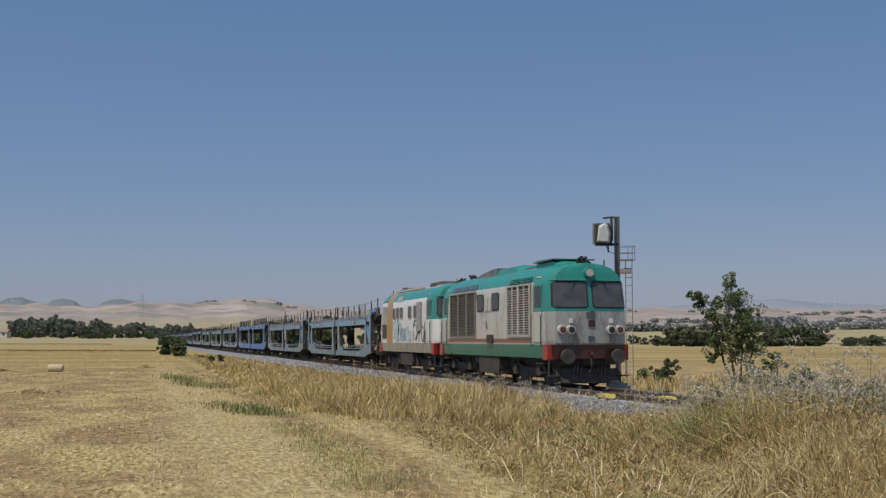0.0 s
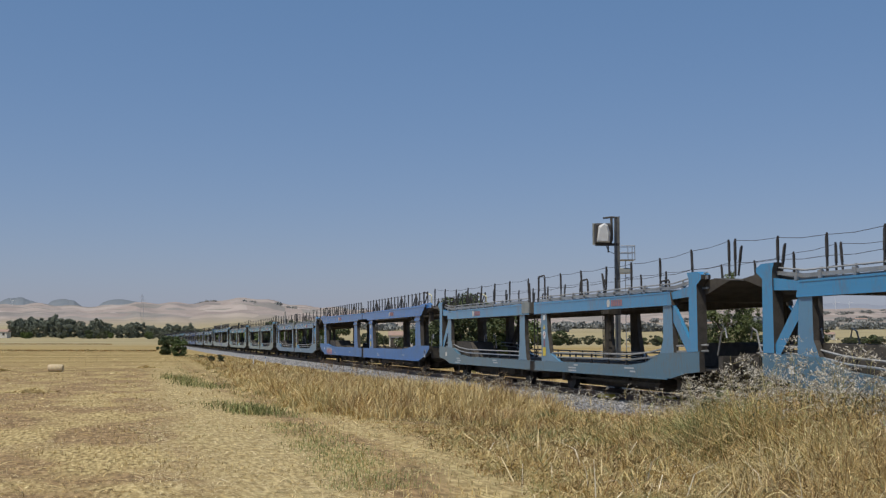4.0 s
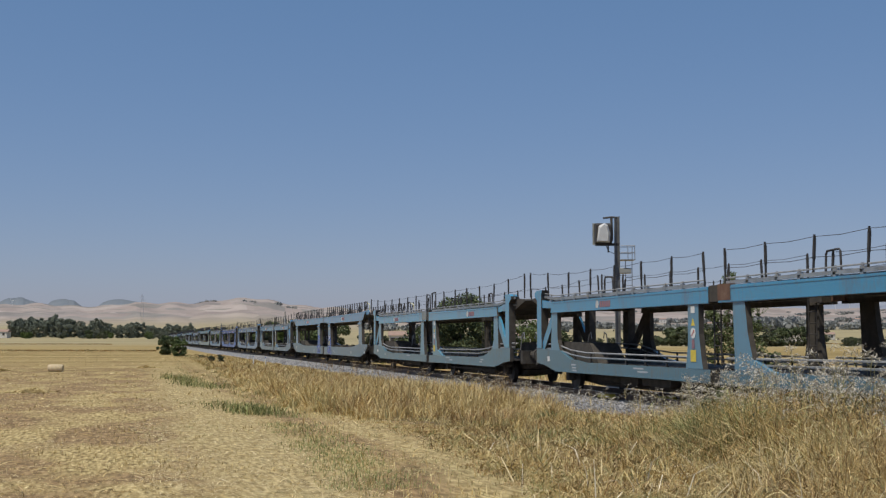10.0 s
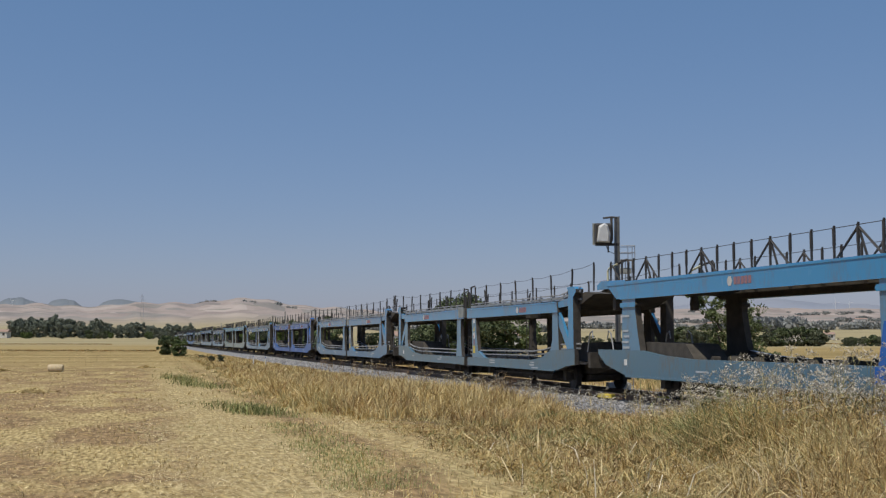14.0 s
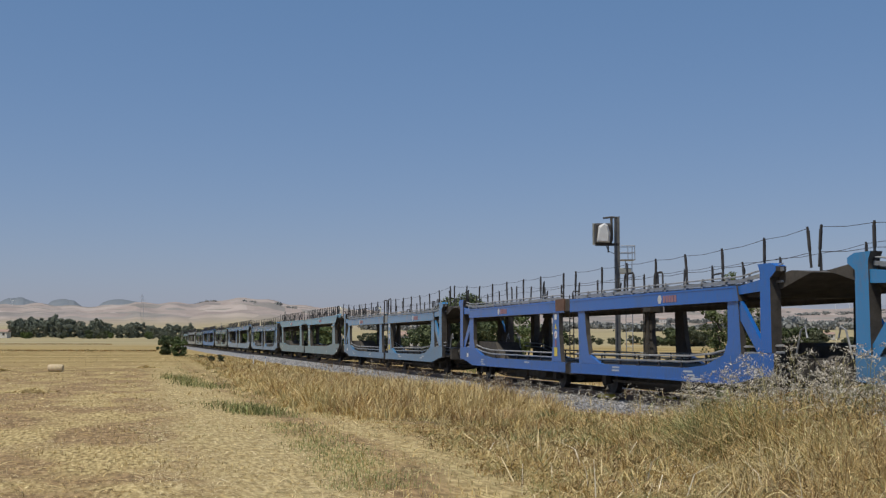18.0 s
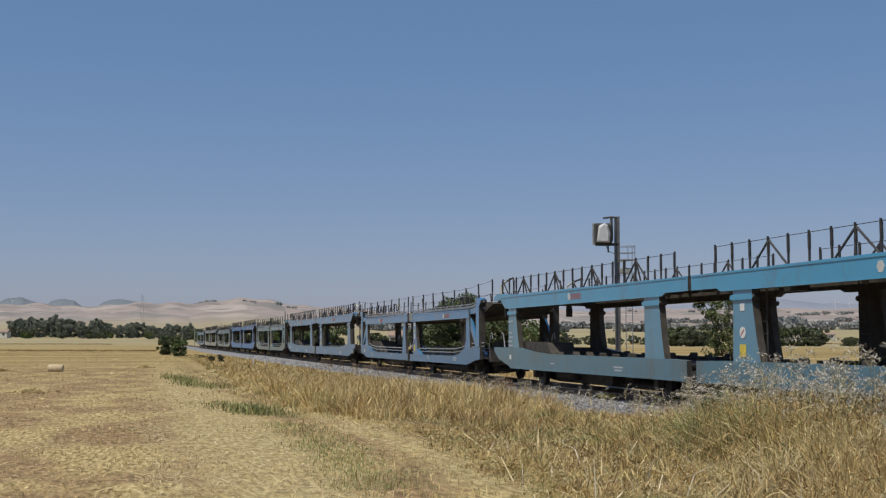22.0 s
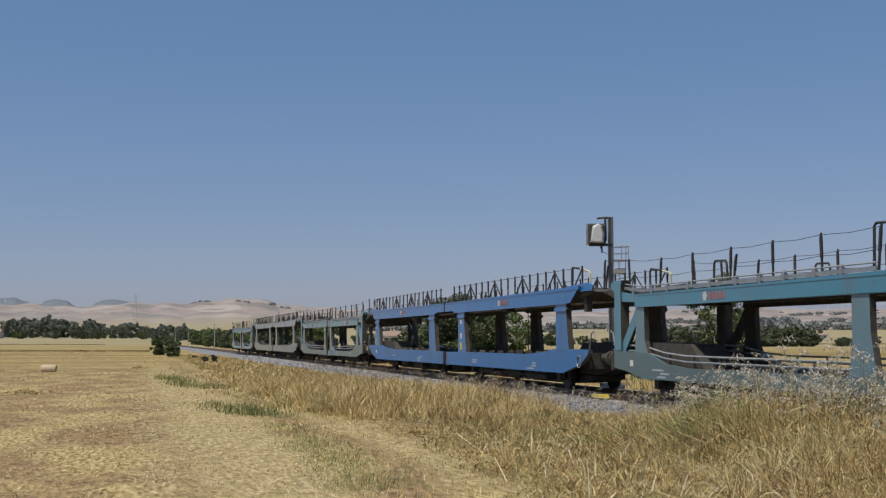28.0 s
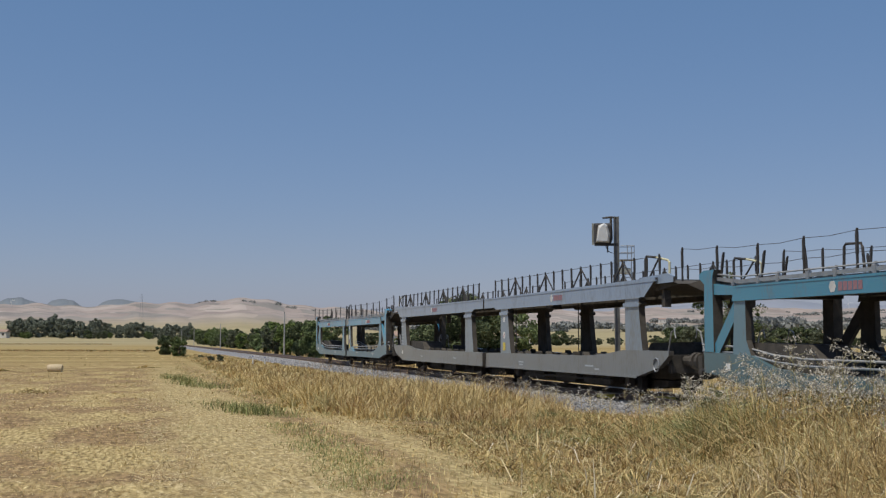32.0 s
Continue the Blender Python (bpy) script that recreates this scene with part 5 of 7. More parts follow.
WAGONS = [("A", "mid"), ("A", "mid"), ("B", "bright"), ("A", "azure"), ("A", "teal"), ("A", "light"), ("B", "mid"), ("A", "mid"), ("A", "azure"), ("A", "deep"),
          ("A", "azure"), ("B", "light"), ("A", "azure"), ("B", "azure"), ("A", "greyteal"), ("B", "strong"), ("A", "greyteal"), ("B", "grey"), ("A", "light")]
WORDS = {"mid": "mid-blue", "bright": "bright blue", "deep": "deep ultramarine blue", "teal": "faded teal-blue", "grey": "faded light grey", "greyteal": "weathered grey-teal", "light": "pale sky-blue", "strong": "strong saturated blue", "azure": "even azure-blue"}
front = 64.05
for i, (kind, colour) in enumerate(WAGONS):
    wagon(kind, colour, front, 20 + i, "empty " + WORDS[colour] + (" two-deck car carrier with leaning railing posts" if kind == "A" else " high-deck car carrier with zigzag railing"), i == 6)
    front += 27.4 if kind == "A" else 32.9


# ---- dry grass, stubble and weeds ----
def dry(name, lo, mid_c, hi, island=0.8):
    return material(name, [(0.08, lo), (0.5, mid_c), (0.92, hi)], 0.8, 0.85, 0, 0, 6, 0.3, island=island, spec=0.15)


STRAW = dry("pale_straw", (0.37, 0.27, 0.115), (0.56, 0.435, 0.205), (0.72, 0.60, 0.34))
GOLD = dry("golden_dry_grass", (0.22, 0.14, 0.045), (0.54, 0.385, 0.15), (0.82, 0.68, 0.37))
RUSSET = dry("russet_dry_weed", (0.18, 0.11, 0.05), (0.39, 0.25, 0.11), (0.58, 0.42, 0.22))
GREEN = dry("green_grass", (0.14, 0.165, 0.06), (0.27, 0.30, 0.115), (0.44, 0.45, 0.21))
WEED = dry("dark_green_weed", (0.075, 0.088, 0.03), (0.15, 0.165, 0.062), (0.26, 0.262, 0.115))
OLIVE = dry("olive_dry_grass", (0.19, 0.172, 0.07), (0.37, 0.33, 0.15), (0.54, 0.475, 0.25))
# thatch brown, darkened to stand for shaded gaps in the grass
BROWN = dry("brown_thatch", (0.075, 0.05, 0.022), (0.17, 0.115, 0.05), (0.32, 0.23, 0.105))
PALE = dry("sun_bleached_straw", (0.48, 0.375, 0.19), (0.63, 0.51, 0.285), (0.76, 0.65, 0.42))
BLEACHED = dry("weathered_white_straw", (0.60, 0.53, 0.38), (0.72, 0.65, 0.49), (0.84, 0.78, 0.63))
HEADS = dry("bleached_seed_heads", (0.26, 0.23, 0.175), (0.46, 0.42, 0.345), (0.70, 0.66, 0.57))
DARKHEAD = dry("brown_seed_heads", (0.05, 0.035, 0.025), (0.13, 0.09, 0.06), (0.3, 0.22, 0.15))


def spot(px, z_depth):
    """Place on the plan for a bearing (in picture columns) and a depth along the view."""
    sx = (px - 784) / FOCAL * z_depth
    yaw = math.atan(549 / FOCAL)
    return sx * math.cos(yaw) + z_depth * math.sin(yaw), z_depth * math.cos(yaw) - sx * math.sin(yaw)


def blades(name, label, x, y, h, w, bend, mats, index=None, seed=1, flat=None, z=None):
    """Grass as many bent, tapering blades; flat: pieces that lie on the ground."""
    r = np.random.default_rng(seed)
    n = len(x)
    z = ground_z(x, y) if z is None else z
    a = r.random(n) * 6.283
    side = np.stack([np.cos(a), np.sin(a), np.zeros(n)], 1)
    b = r.random(n) * 6.283
    way = np.stack([np.cos(b), np.sin(b), np.zeros(n)], 1)
    up = np.array([0, 0, 1.0])
    lean = bend * r.random(n)
    base = np.stack([x, y, z - 0.01], 1)
    hh, ww = h[:, None], w[:, None]
    if flat is None:
        m1 = base + up * hh * 0.55 + way * hh * lean[:, None] * 0.3
        tip = base + up * hh * (1 - 0.35 * lean[:, None]) + way * hh * lean[:, None]
    else:
        lift = (flat * r.random(n))[:, None]
        m1 = base + way * hh * 0.5 + up * (0.015 + hh * lift * 0.5)
        tip = base + way * hh + up * (0.012 + hh * lift)
        side = np.cross(way, up)
    v = np.stack([base - side * ww, base + side * ww, m1 - side * ww * 0.8, m1 + side * ww * 0.8, tip - side * ww * 0.2, tip + side * ww * 0.2], 1).reshape(-1, 3)
    o = 6 * np.arange(n)[:, None]
    q = np.concatenate([o + np.array([0, 1, 3, 2]), o + np.array([2, 3, 5, 4])], 1).reshape(-1, 4)
    idx = None if index is None else np.repeat(index, 2)
    return tagged(new(name, big_mesh(name, v, q, mats, idx)), label, kind="stuff")


def scatter(n, r0, r1, seed, az0=-9, az1=38):
    """Places spread evenly to the eye: thick near the path, thin far off."""
    r = np.random.default_rng(seed)
    d = r0 * (r1 / r0) ** r.random(n)
    a = np.radians(az0 + (az1 - az0) * r.random(n))
    return d * np.sin(a), d * np.cos(a), d, r


def clumpy(x, y, size, seed):
    return lumps(x, y, size, seed) * 0.6 + lumps(x, y, size * 0.31, seed + 2) * 0.4


# loose straw on the field and the cart track
x, y, d, r = scatter(82000, 12.5, 200, 11)
keep = x < np.interp(y, [12, 19, 27, 31, 60], [5.9, 6.3, 5.6, 4.6, 4.6])
x, y, d, r1 = x[keep], y[keep], d[keep], r.random(keep.sum())
bare = clumpy(x, y, 2.6, 3.0) + 0.5 * lumps(x, y, 9.0, 5.0)
thin = r.random(len(x)) > 0.85 * (bare > 0.30)
x, y, d, r1, bare = x[thin], y[thin], d[thin], r1[thin], bare[thin]
h = (0.04 + 0.20 * r1 ** 2 + 0.30 * (r1 > 0.93)) * (1 + d / 120)
pick = np.random.default_rng(3).random(len(x))
blades("straw_litter", "pale loose straw strewn over the harvested field", x, y, h, np.maximum(0.0045, 0.00044 * d) * (0.5 + 0.9 * r1), 0.3,
       [STRAW, RUSSET, GOLD, OLIVE, PALE, BROWN], np.where((x < -0.1 + 0.5 * lumps(x, y, 2.0, 9.0)) & (clumpy(x, y, 1.7, 2.0) + 0.8 * pick > np.where(y < 30, 0.42, 0.25)), np.where(pick > 0.45, 1, np.where(pick > 0.2, 2, 0)), np.where((x > 0.2) & (x < 3.0) & (y < 40) & (pick < 0.45), 4, np.where(bare + 0.9 * pick > 0.95, 1, np.where(clumpy(x, y, 4.5, 7.0) + pick > 1.0, 3, np.where(r1 > 0.6, 2, 0))))), 12, flat=0.05)
# long pale stems that lie in swathes
x, y, d, r = scatter(24000, 12.5, 55, 61)
keep = (x < 5.9) & (np.abs(x - 3.6) > 0.8) & (clumpy(x, y, 2.0, 4.0) > np.where((x > 0.2) & (x < 3.2), -0.5, np.where(x < 0.2, 0.25, 0.0)))
x, y, d = x[keep], y[keep], d[keep]
rr = r.random(len(x))
blades("straw_swathe", "long bleached straw stems lying in swathes", x, y, 0.14 + 0.30 * rr, np.maximum(0.0055, 0.00040 * d), 0.3, [PALE, STRAW, OLIVE], np.where((x > 4) & (rr < 0.5), 2, (rr > 0.7).astype(int)), 62, flat=0.04)
x, y, d, r = scatter(20000, 12.5, 75, 13)
c = clumpy(x, y, 3.0, 6.0)
keep = (x < np.interp(y, [12, 19, 27, 31, 60], [6.0, 6.4, 5.8, 4.8, 4.8])) & (c + 0.6 * r.random(len(x)) > 0.25 + 0.5 * np.exp(-((x - 2.3) / 0.8) ** 2))
x, y, d, c = x[keep], y[keep], d[keep], c[keep]
rr = r.random(len(x))
h = np.where(x < 3, 0.02 + 0.06 * rr, 0.04 + 0.10 * rr) * (1 + d / 160)
blades("stubble", "short cut stubble standing in the dry field", x, y, h, np.maximum(0.003, 0.0003 * d), 0.9, [STRAW, OLIVE, RUSSET, GOLD], np.where(rr < 0.4, 1, np.where(rr < 0.8, 0, 3)), 14)
# green strip between the wheel tracks
x, y, d, r = scatter(90000, 12.5, 120, 15, 2, 20)
g = clumpy(x, y, 1.8, 5.0)
keep = (np.abs(x - 3.4 - 0.15 * np.sin(y * 0.3)) < 0.75 * r.random(len(x)) ** 0.8 + 0.25 * g) & ((g > 0.35) | ((y > 15) & (y < 27) & (g > -0.3)))
x, y, d = x[keep], y[keep], d[keep]
rr = r.random(len(x))
blades("green_grass", "green grass strip between pale wheel tracks", x, y, (0.03 + 0.075 * rr) * (1 + d / 150), np.maximum(0.0025, 0.00026 * d), 1.0, [GREEN, OLIVE, STRAW], np.where((rr < 0.85) & (y > 15) & (y < 34) | (rr < 0.15), 0, np.where(rr < 0.9, 1, 2)), 16)
# dark weeds further along the strip
for cx, cy, sx, sy, n, hh in ((3.2, 31.4, 0.30, 0.9, 520, 0.30), (2.75, 34.2, 0.40, 1.6, 420, 0.14), (2.75, 50, 0.38, 2.4, 480, 0.27), (2.25, 57.5, 0.30, 2.2, 360, 0.34)):
    r = np.random.default_rng(int(cy))
    along = r.normal(size=n)
    x, y = cx - 0.16 * sy * along + sx * r.normal(size=n), cy + sy * along
    blades("weed_patch", "low dark green weeds at the field edge", x, y, hh * (0.4 + 0.9 * r.random(n)), np.full(n, 0.010), 1.5, [WEED, GREEN, OLIVE], np.where(r.random(n) > 0.6, 1 + (r.random(n) > 0.6), 0), int(cy))


def tall_h(y):
    return np.interp(y, [12, 15, 17.5, 19, 20.5, 22.5, 25, 28, 30, 32, 35, 38, 45, 55, 70, 90, 150], [1.2, 1.2, 1.12, 0.92, 0.68, 0.46, 0.34, 0.38, 0.50, 0.74, 0.82, 0.72, 0.58, 0.43, 0.34, 0.28, 0.22])


def bank_edge(x, y):
    return np.interp(y, [12, 13.4, 18.8, 22.9, 27, 30, 41, 60, 100], [4.9, 5.05, 5.6, 5.9, 5.4, 4.5, 4.0, 4.2, 5.2]) + 0.5 * clumpy(x, y, 1.3, 4.0)


def tufts(name, label, cx, cy, height, per, spread, width, lean, mats, index, seed):
    """Grass in tufts: each a sheaf of arching blades from one root."""
    r = np.random.default_rng(seed)
    k = len(cx)
    n = k * per
    i = np.repeat(np.arange(k), per)
    a = r.random(n) * 6.283
    way = np.stack([np.cos(a), np.sin(a), np.zeros(n)], 1)
    # the whole tuft leans one way a little
    ta = r.random(k) * 6.283
    tl = 0.42 * r.random(k) ** 1.6
    tilt = np.stack([np.cos(ta) * tl, np.sin(ta) * tl, np.zeros(k)], 1)[i]
    rad = spread[i] * r.random(n) ** 0.7
    bx, by = cx[i] + np.cos(a) * rad, cy[i] + np.sin(a) * rad
    base = np.stack([bx, by, ground_z(bx, by) - 0.01], 1)
    h = (height[i] * (0.35 + 0.75 * r.random(n) ** 0.8))[:, None]
    out = (lean * r.random(n) ** 1.5)[:, None]
    droop = np.where(r.random(n) < 0.42, 1.0, 0.25)[:, None] * out
    up = np.array([0, 0, 1.0])
    p1 = base + up * h * 0.42 + (way * out * 0.28 + tilt * 0.35) * h
    p2 = base + up * h * (0.78 - 0.15 * droop) + (way * out * 0.70 + tilt * 0.75) * h
    p3 = base + up * h * (1.0 - 0.55 * droop) + (way * out * 1.15 + tilt) * h
    s = np.cross(way, up) * (width[i] * (0.5 + 0.8 * r.random(n)))[:, None]
    b = r.random(n) * 6.283
    s = s * np.cos(b)[:, None] + way * np.linalg.norm(s, axis=1)[:, None] * np.sin(b)[:, None]
    v = np.stack([base - s, base + s, p1 - s * 0.9, p1 + s * 0.9, p2 - s * 0.6, p2 + s * 0.6, p3 - s * 0.12, p3 + s * 0.12], 1).reshape(-1, 3)
    o = 8 * np.arange(n)[:, None]
    q = np.concatenate([o + np.array([0, 1, 3, 2]), o + np.array([2, 3, 5, 4]), o + np.array([4, 5, 7, 6])], 1).reshape(-1, 4)
    m = index[i]
    odd = r.random(n)
    m = np.where(odd < 0.14, 0, np.where(odd > 0.9, 1, m))
    return tagged(new(name, big_mesh(name, v, q, mats, np.repeat(m, 3))), label, kind="stuff")


BANK = [GOLD, STRAW, RUSSET, GREEN, WEED, OLIVE, BROWN, PALE]


def drift(px, depth, x, y, rx, ry):
    """How strongly one kind of growth has spread here, from 0 to 1."""
    cx, cy = spot(px, depth)
    return np.exp(-((x - cx) / rx) ** 2 - ((y - cy) / ry) ** 2) * (1 + 0.6 * clumpy(x, y, 0.7, 2.0))


def bank_kinds(x, y, rr, kinds):
    """Green stands and russet weeds that break up the golden grass."""
    green = np.maximum.reduce([drift(1275, 18.4, x, y, 0.85, 1.9), 0.75 * drift(1180, 16.6, x, y, 0.6, 1.0), 0.7 * drift(1110, 21.5, x, y, 0.7, 1.4), 0.65 * drift(1400, 19.4, x, y, 0.8, 1.2)])
    rust = np.maximum.reduce([0.85 * drift(1455, 18.2, x, y, 0.8, 1.2), 0.9 * drift(1050, 19.2, x, y, 0.9, 1.5), 0.8 * drift(1130, 17.0, x, y, 0.6, 1.2), 0.7 * drift(1350, 17.2, x, y, 0.6, 1.0)])
    pale = np.maximum(drift(1500, 14.9, x, y, 1.5, 1.3), drift(1290, 14.8, x, y, 1.0, 1.0))
    kinds = np.where(pale > 0.35 + 0.5 * rr, np.where(rr < 0.45, 7, np.where(rr < 0.8, 1, 5)), kinds)
    kinds = np.where(rust > 0.45 + 0.3 * rr, np.where(rr < 0.6, 2, np.where(rr < 0.85, 6, 0)), kinds)
    return np.where(green > 0.42 + 0.35 * rr, np.where(rr < 0.58, 4, np.where(rr < 0.74, 3, np.where(rr < 0.86, 5, 0))), kinds)


# thatch close to the soil all over the bank
x, y, d, r = scatter(200000, 11.5, 150, 17, 2, 41)
e = bank_edge(x, y)
keep = (x > e - 0.5) & (x < 11.6 + 0.2 * np.sin(y * 0.5))
x, y, d, e = x[keep], y[keep], d[keep], e[keep]
rr = r.random(len(x))
c = clumpy(x, y, 1.6, 8.0)
h = np.minimum(0.30, 0.5 * tall_h(y)) * (0.3 + 0.7 * rr) * (0.3 + 0.7 * ease(0, 3.0, x - e))
mi = np.where(c + 0.6 * (rr - 0.5) > 0.40, 2, np.where(rr > 0.75, 1, np.where(rr < 0.3, 5, 0)))
blades("bank_thatch", "matted dry grass low on the railway bank", x, y, h, np.maximum(0.003, 0.00028 * d) * (0.5 + 0.6 * rr), 1.5, [BROWN, OLIVE, RUSSET, GREEN, WEED, BROWN, GOLD, STRAW], np.where((y > 26) & ((mi == 0) | (mi == 5)), np.where(rr < 0.55, 6, 7), mi), 18)
# tall golden tufts along the foot of the embankment
x, y, d, r = scatter(17000, 11.8, 150, 27, 2, 41)
e = bank_edge(x, y)
c = clumpy(x, y, 1.8, 8.0)
keep = (x > e) & (x < 11.5) & (c + 1.4 * r.random(len(x)) > 0.15)
x, y, d, e, c = x[keep], y[keep], d[keep], e[keep], c[keep]
rr = r.random(len(x))
# low matted border first, full height further in
full = np.where(y < 24, ease(1.4, 4.4, x - e), np.where(y < 28, ease(0.6, 2.6, x - e), ease(0.0, 0.9, x - e)))
h = tall_h(y) * (0.17 + 0.83 * full) * (0.7 + 0.35 * rr) * (0.95 + 0.3 * c)
mi = np.where(rr < 0.5, 0, np.where(rr < 0.72, 1, 2))
mi = np.where(y > 28, np.where(x - e < 1.1, np.where(rr < 0.6, 1, np.where(rr < 0.8, 5, 0)), np.where(rr < 0.55, 0, np.where(rr < 0.88, 1, 2))), mi)
mi = np.where((c > 0.35) & (rr < 0.45), 2, mi)
mi = np.where((clumpy(x, y, 1.5, 9.0) > 0.30) & (rr < 0.75) & (y < 27), np.where(rr < 0.35, 3, 5), mi)
mi = np.where((y < 28) & (x - e < 1.6) & (rr > 0.45), np.where(rr > 0.75, 1, 5), mi)
mi = bank_kinds(x, y, rr, mi)
tufts("tall_dry_grass", "tall golden dry grass along the railway embankment", x, y, h, 26, np.interp(y, [12, 150], [0.10, 0.34]), np.maximum(0.0048, 0.00027 * d), 1.15, BANK, mi, 28)
# one dense dark-green stand among the dry stems
r = np.random.default_rng(51)
ps = [spot(1228 + 100 * r.random(), 17.6 + 2.4 * r.random()) for k in range(34)]
cx, cy = np.array([p[0] for p in ps]), np.array([p[1] for p in ps])
tufts("green_stand", "dense stand of tall olive-green grass on the bank", cx, cy, 0.65 + 0.45 * r.random(34), 80, np.full(34, 0.16), np.full(34, 0.005), 1.3, [WEED, GOLD, OLIVE, GREEN], r.choice((0, 3, 2, 1), 34), 52)
# larger tussocks on the near bank
r = np.random.default_rng(44)
cy = 13 + 13 * r.random(860)
cx = 5.0 + 6.2 * r.random(860)
keep = (cx > bank_edge(cx, cy) + 0.2) & (cx / cy > 0.22)
cx, cy = cx[keep], cy[keep]
rr = r.random(len(cx))
c = clumpy(cx, cy, 1.3, 3.0)
h = (0.22 + 0.78 * ease(1.4, 4.4, cx - bank_edge(cx, cy))) * np.maximum(0.42, tall_h(cy)) * (0.5 + 0.6 * rr)
tufts("grass_tussocks", "large tangled grass tussocks on the near bank", cx, cy, h, 60, np.full(len(cx), 0.13), np.full(len(cx), 0.0075), 1.8, BANK, bank_kinds(cx, cy, rr, np.where(c > 0.36, np.where(rr < 0.5, 3, 4), np.where(c < -0.15, 2, np.where(rr < 0.4, 1, 0)))), 45)


def curls(name, label, x, y, z, ln, width, mats, index, seed):
    """Short curled leaves and broken stems lying every way in the tangle."""
    r = np.random.default_rng(seed)
    n = len(x)
    p0 = np.stack([x, y, z], 1)
    a = r.random(n) * 6.283
    d = np.stack([np.cos(a), np.sin(a), 1.2 * r.normal(size=n)], 1)
    d /= np.linalg.norm(d, axis=1)[:, None]
    turn = r.normal(size=(n, 3)) * 0.8
    turn[:, 2] -= 0.5
    pts = [p0]
    for k in range(3):
        pts.append(pts[-1] + d * (ln / 3)[:, None])
        d = d + turn * 0.45
        d /= np.linalg.norm(d, axis=1)[:, None]
    s = np.cross(d, r.normal(size=(n, 3)))
    s = s / np.linalg.norm(s, axis=1)[:, None] * width[:, None]
    v = np.stack([q for p, f in zip(pts, (0.6, 1.0, 0.8, 0.2)) for q in (p - s * f, p + s * f)], 1).reshape(-1, 3)
    v[:, 2] = np.maximum(v[:, 2], FIELD_Z - 0.05)
    o = 8 * np.arange(n)[:, None]
    q = np.concatenate([o + np.array([0, 1, 3, 2]), o + np.array([2, 3, 5, 4]), o + np.array([4, 5, 7, 6])], 1).reshape(-1, 4)
    return tagged(new(name, big_mesh(name, v, q, mats, np.repeat(index, 3))), label, kind="stuff")


x, y, d, r = scatter(27000, 12.2, 25, 71, 12, 41)
e = bank_edge(x, y)
keep = (x > e - 0.3) & (x < 11.4)
x, y, d, e = x[keep], y[keep], d[keep], e[keep]
rr, rk = r.random(len(x)), r.random(len(x))
full = 0.14 + 0.86 * ease(1.4, 4.4, x - e)
zone = clumpy(x, y, 1.0, 6.0)
z = ground_z(x, y) + tall_h(y) * full * (0.95 + 0.35 * zone) * rr ** 0.8
# russet in some drifts, green in others, pale along the front
mi = np.where(zone > 0.34, np.where(rk < 0.4, 4, np.where(rk < 0.7, 3, 5)), np.where(zone < -0.28, np.where(rk < 0.55, 2, np.where(rk < 0.75, 6, 1)), np.where(rk < 0.35, 1, np.where(rk < 0.6, 0, np.where(rk < 0.8, 6, 5)))))
mi = np.where((x - e < 1.5) & (rk < 0.45), 1, mi)
mi = bank_kinds(x, y, rk, mi)
curls("grass_tangle", "curled dry leaves and broken stems tangled in the bank", x, y, z, 0.10 + 0.22 * r.random(len(x)) ** 2, np.maximum(0.0038, 0.00030 * d) * (0.5 + 0.9 * rk), BANK, mi, 72)
# straight bleached stalks that stand above the tangle
x, y, d, r = scatter(9000, 11.5, 75, 23, 4, 41)
keep = (x > bank_edge(x, y) + 0.5) & (x < 11.6)
x, y, d = x[keep], y[keep], d[keep]
rr = r.random(len(x))
blades("straw_stalks", "thin straight straw stalks above the dry grass", x, y, tall_h(y) * (0.6 + 0.6 * rr ** 2) * (0.2 + 0.8 * ease(6.6, 9.6, x)), np.maximum(0.0024, 0.0002 * d), 0.7, [STRAW, PALE], (rr > 0.7).astype(int), 24)
# bent bleached stalks near the path
x, y, d, r = scatter(420, 12.6, 21, 25, 16, 40)
keep = (x > bank_edge(x, y) - 0.4) & (x < 11.0)
x, y, d = x[keep], y[keep], d[keep]
rr = r.random(len(x))
blades("broken_stalks", "broken bleached stalks leaning in the weeds", x, y, 0.25 + 0.45 * rr, 0.0055 + 0.0045 * r.random(len(x)), 2.6, [PALE, BLEACHED, STRAW], (r.random(len(x)) * 2.99).astype(int), 26)
r = np.random.default_rng(77)
ps = [spot(1330 + 260 * r.random(), 14.2 + 1.6 * r.random()) for k in range(150)]
x, y = np.array([p[0] for p in ps]), np.array([p[1] for p in ps])
blades("bleached_stems", "bright bleached stems standing at the front of the bank", x, y, 0.35 + 0.4 * r.random(150), 0.0055 + 0.003 * r.random(150), 0.7, [BLEACHED, PALE], (r.random(150) > 0.6).astype(int), 78)
# grass behind the line
x, y, d, r = scatter(90000, 30, 260, 21, 6, 40)
keep = (x > 19.3) & (x < 25 + 4 * np.sin(y * 0.06))
x, y, d = x[keep], y[keep], d[keep]
rr = r.random(len(x))
c = clumpy(x, y, 5.0, 3.0)
blades("verge_grass", "straw-coloured verge grass beyond the track", x, y, (0.15 + 0.5 * rr) * (0.8 + 0.5 * c), 0.00034 * d, 0.7, [GOLD, STRAW, GREEN, WEED], np.where(c > 0.3, 2 + (rr > 0.6), (rr * 1.99).astype(int)), 22)


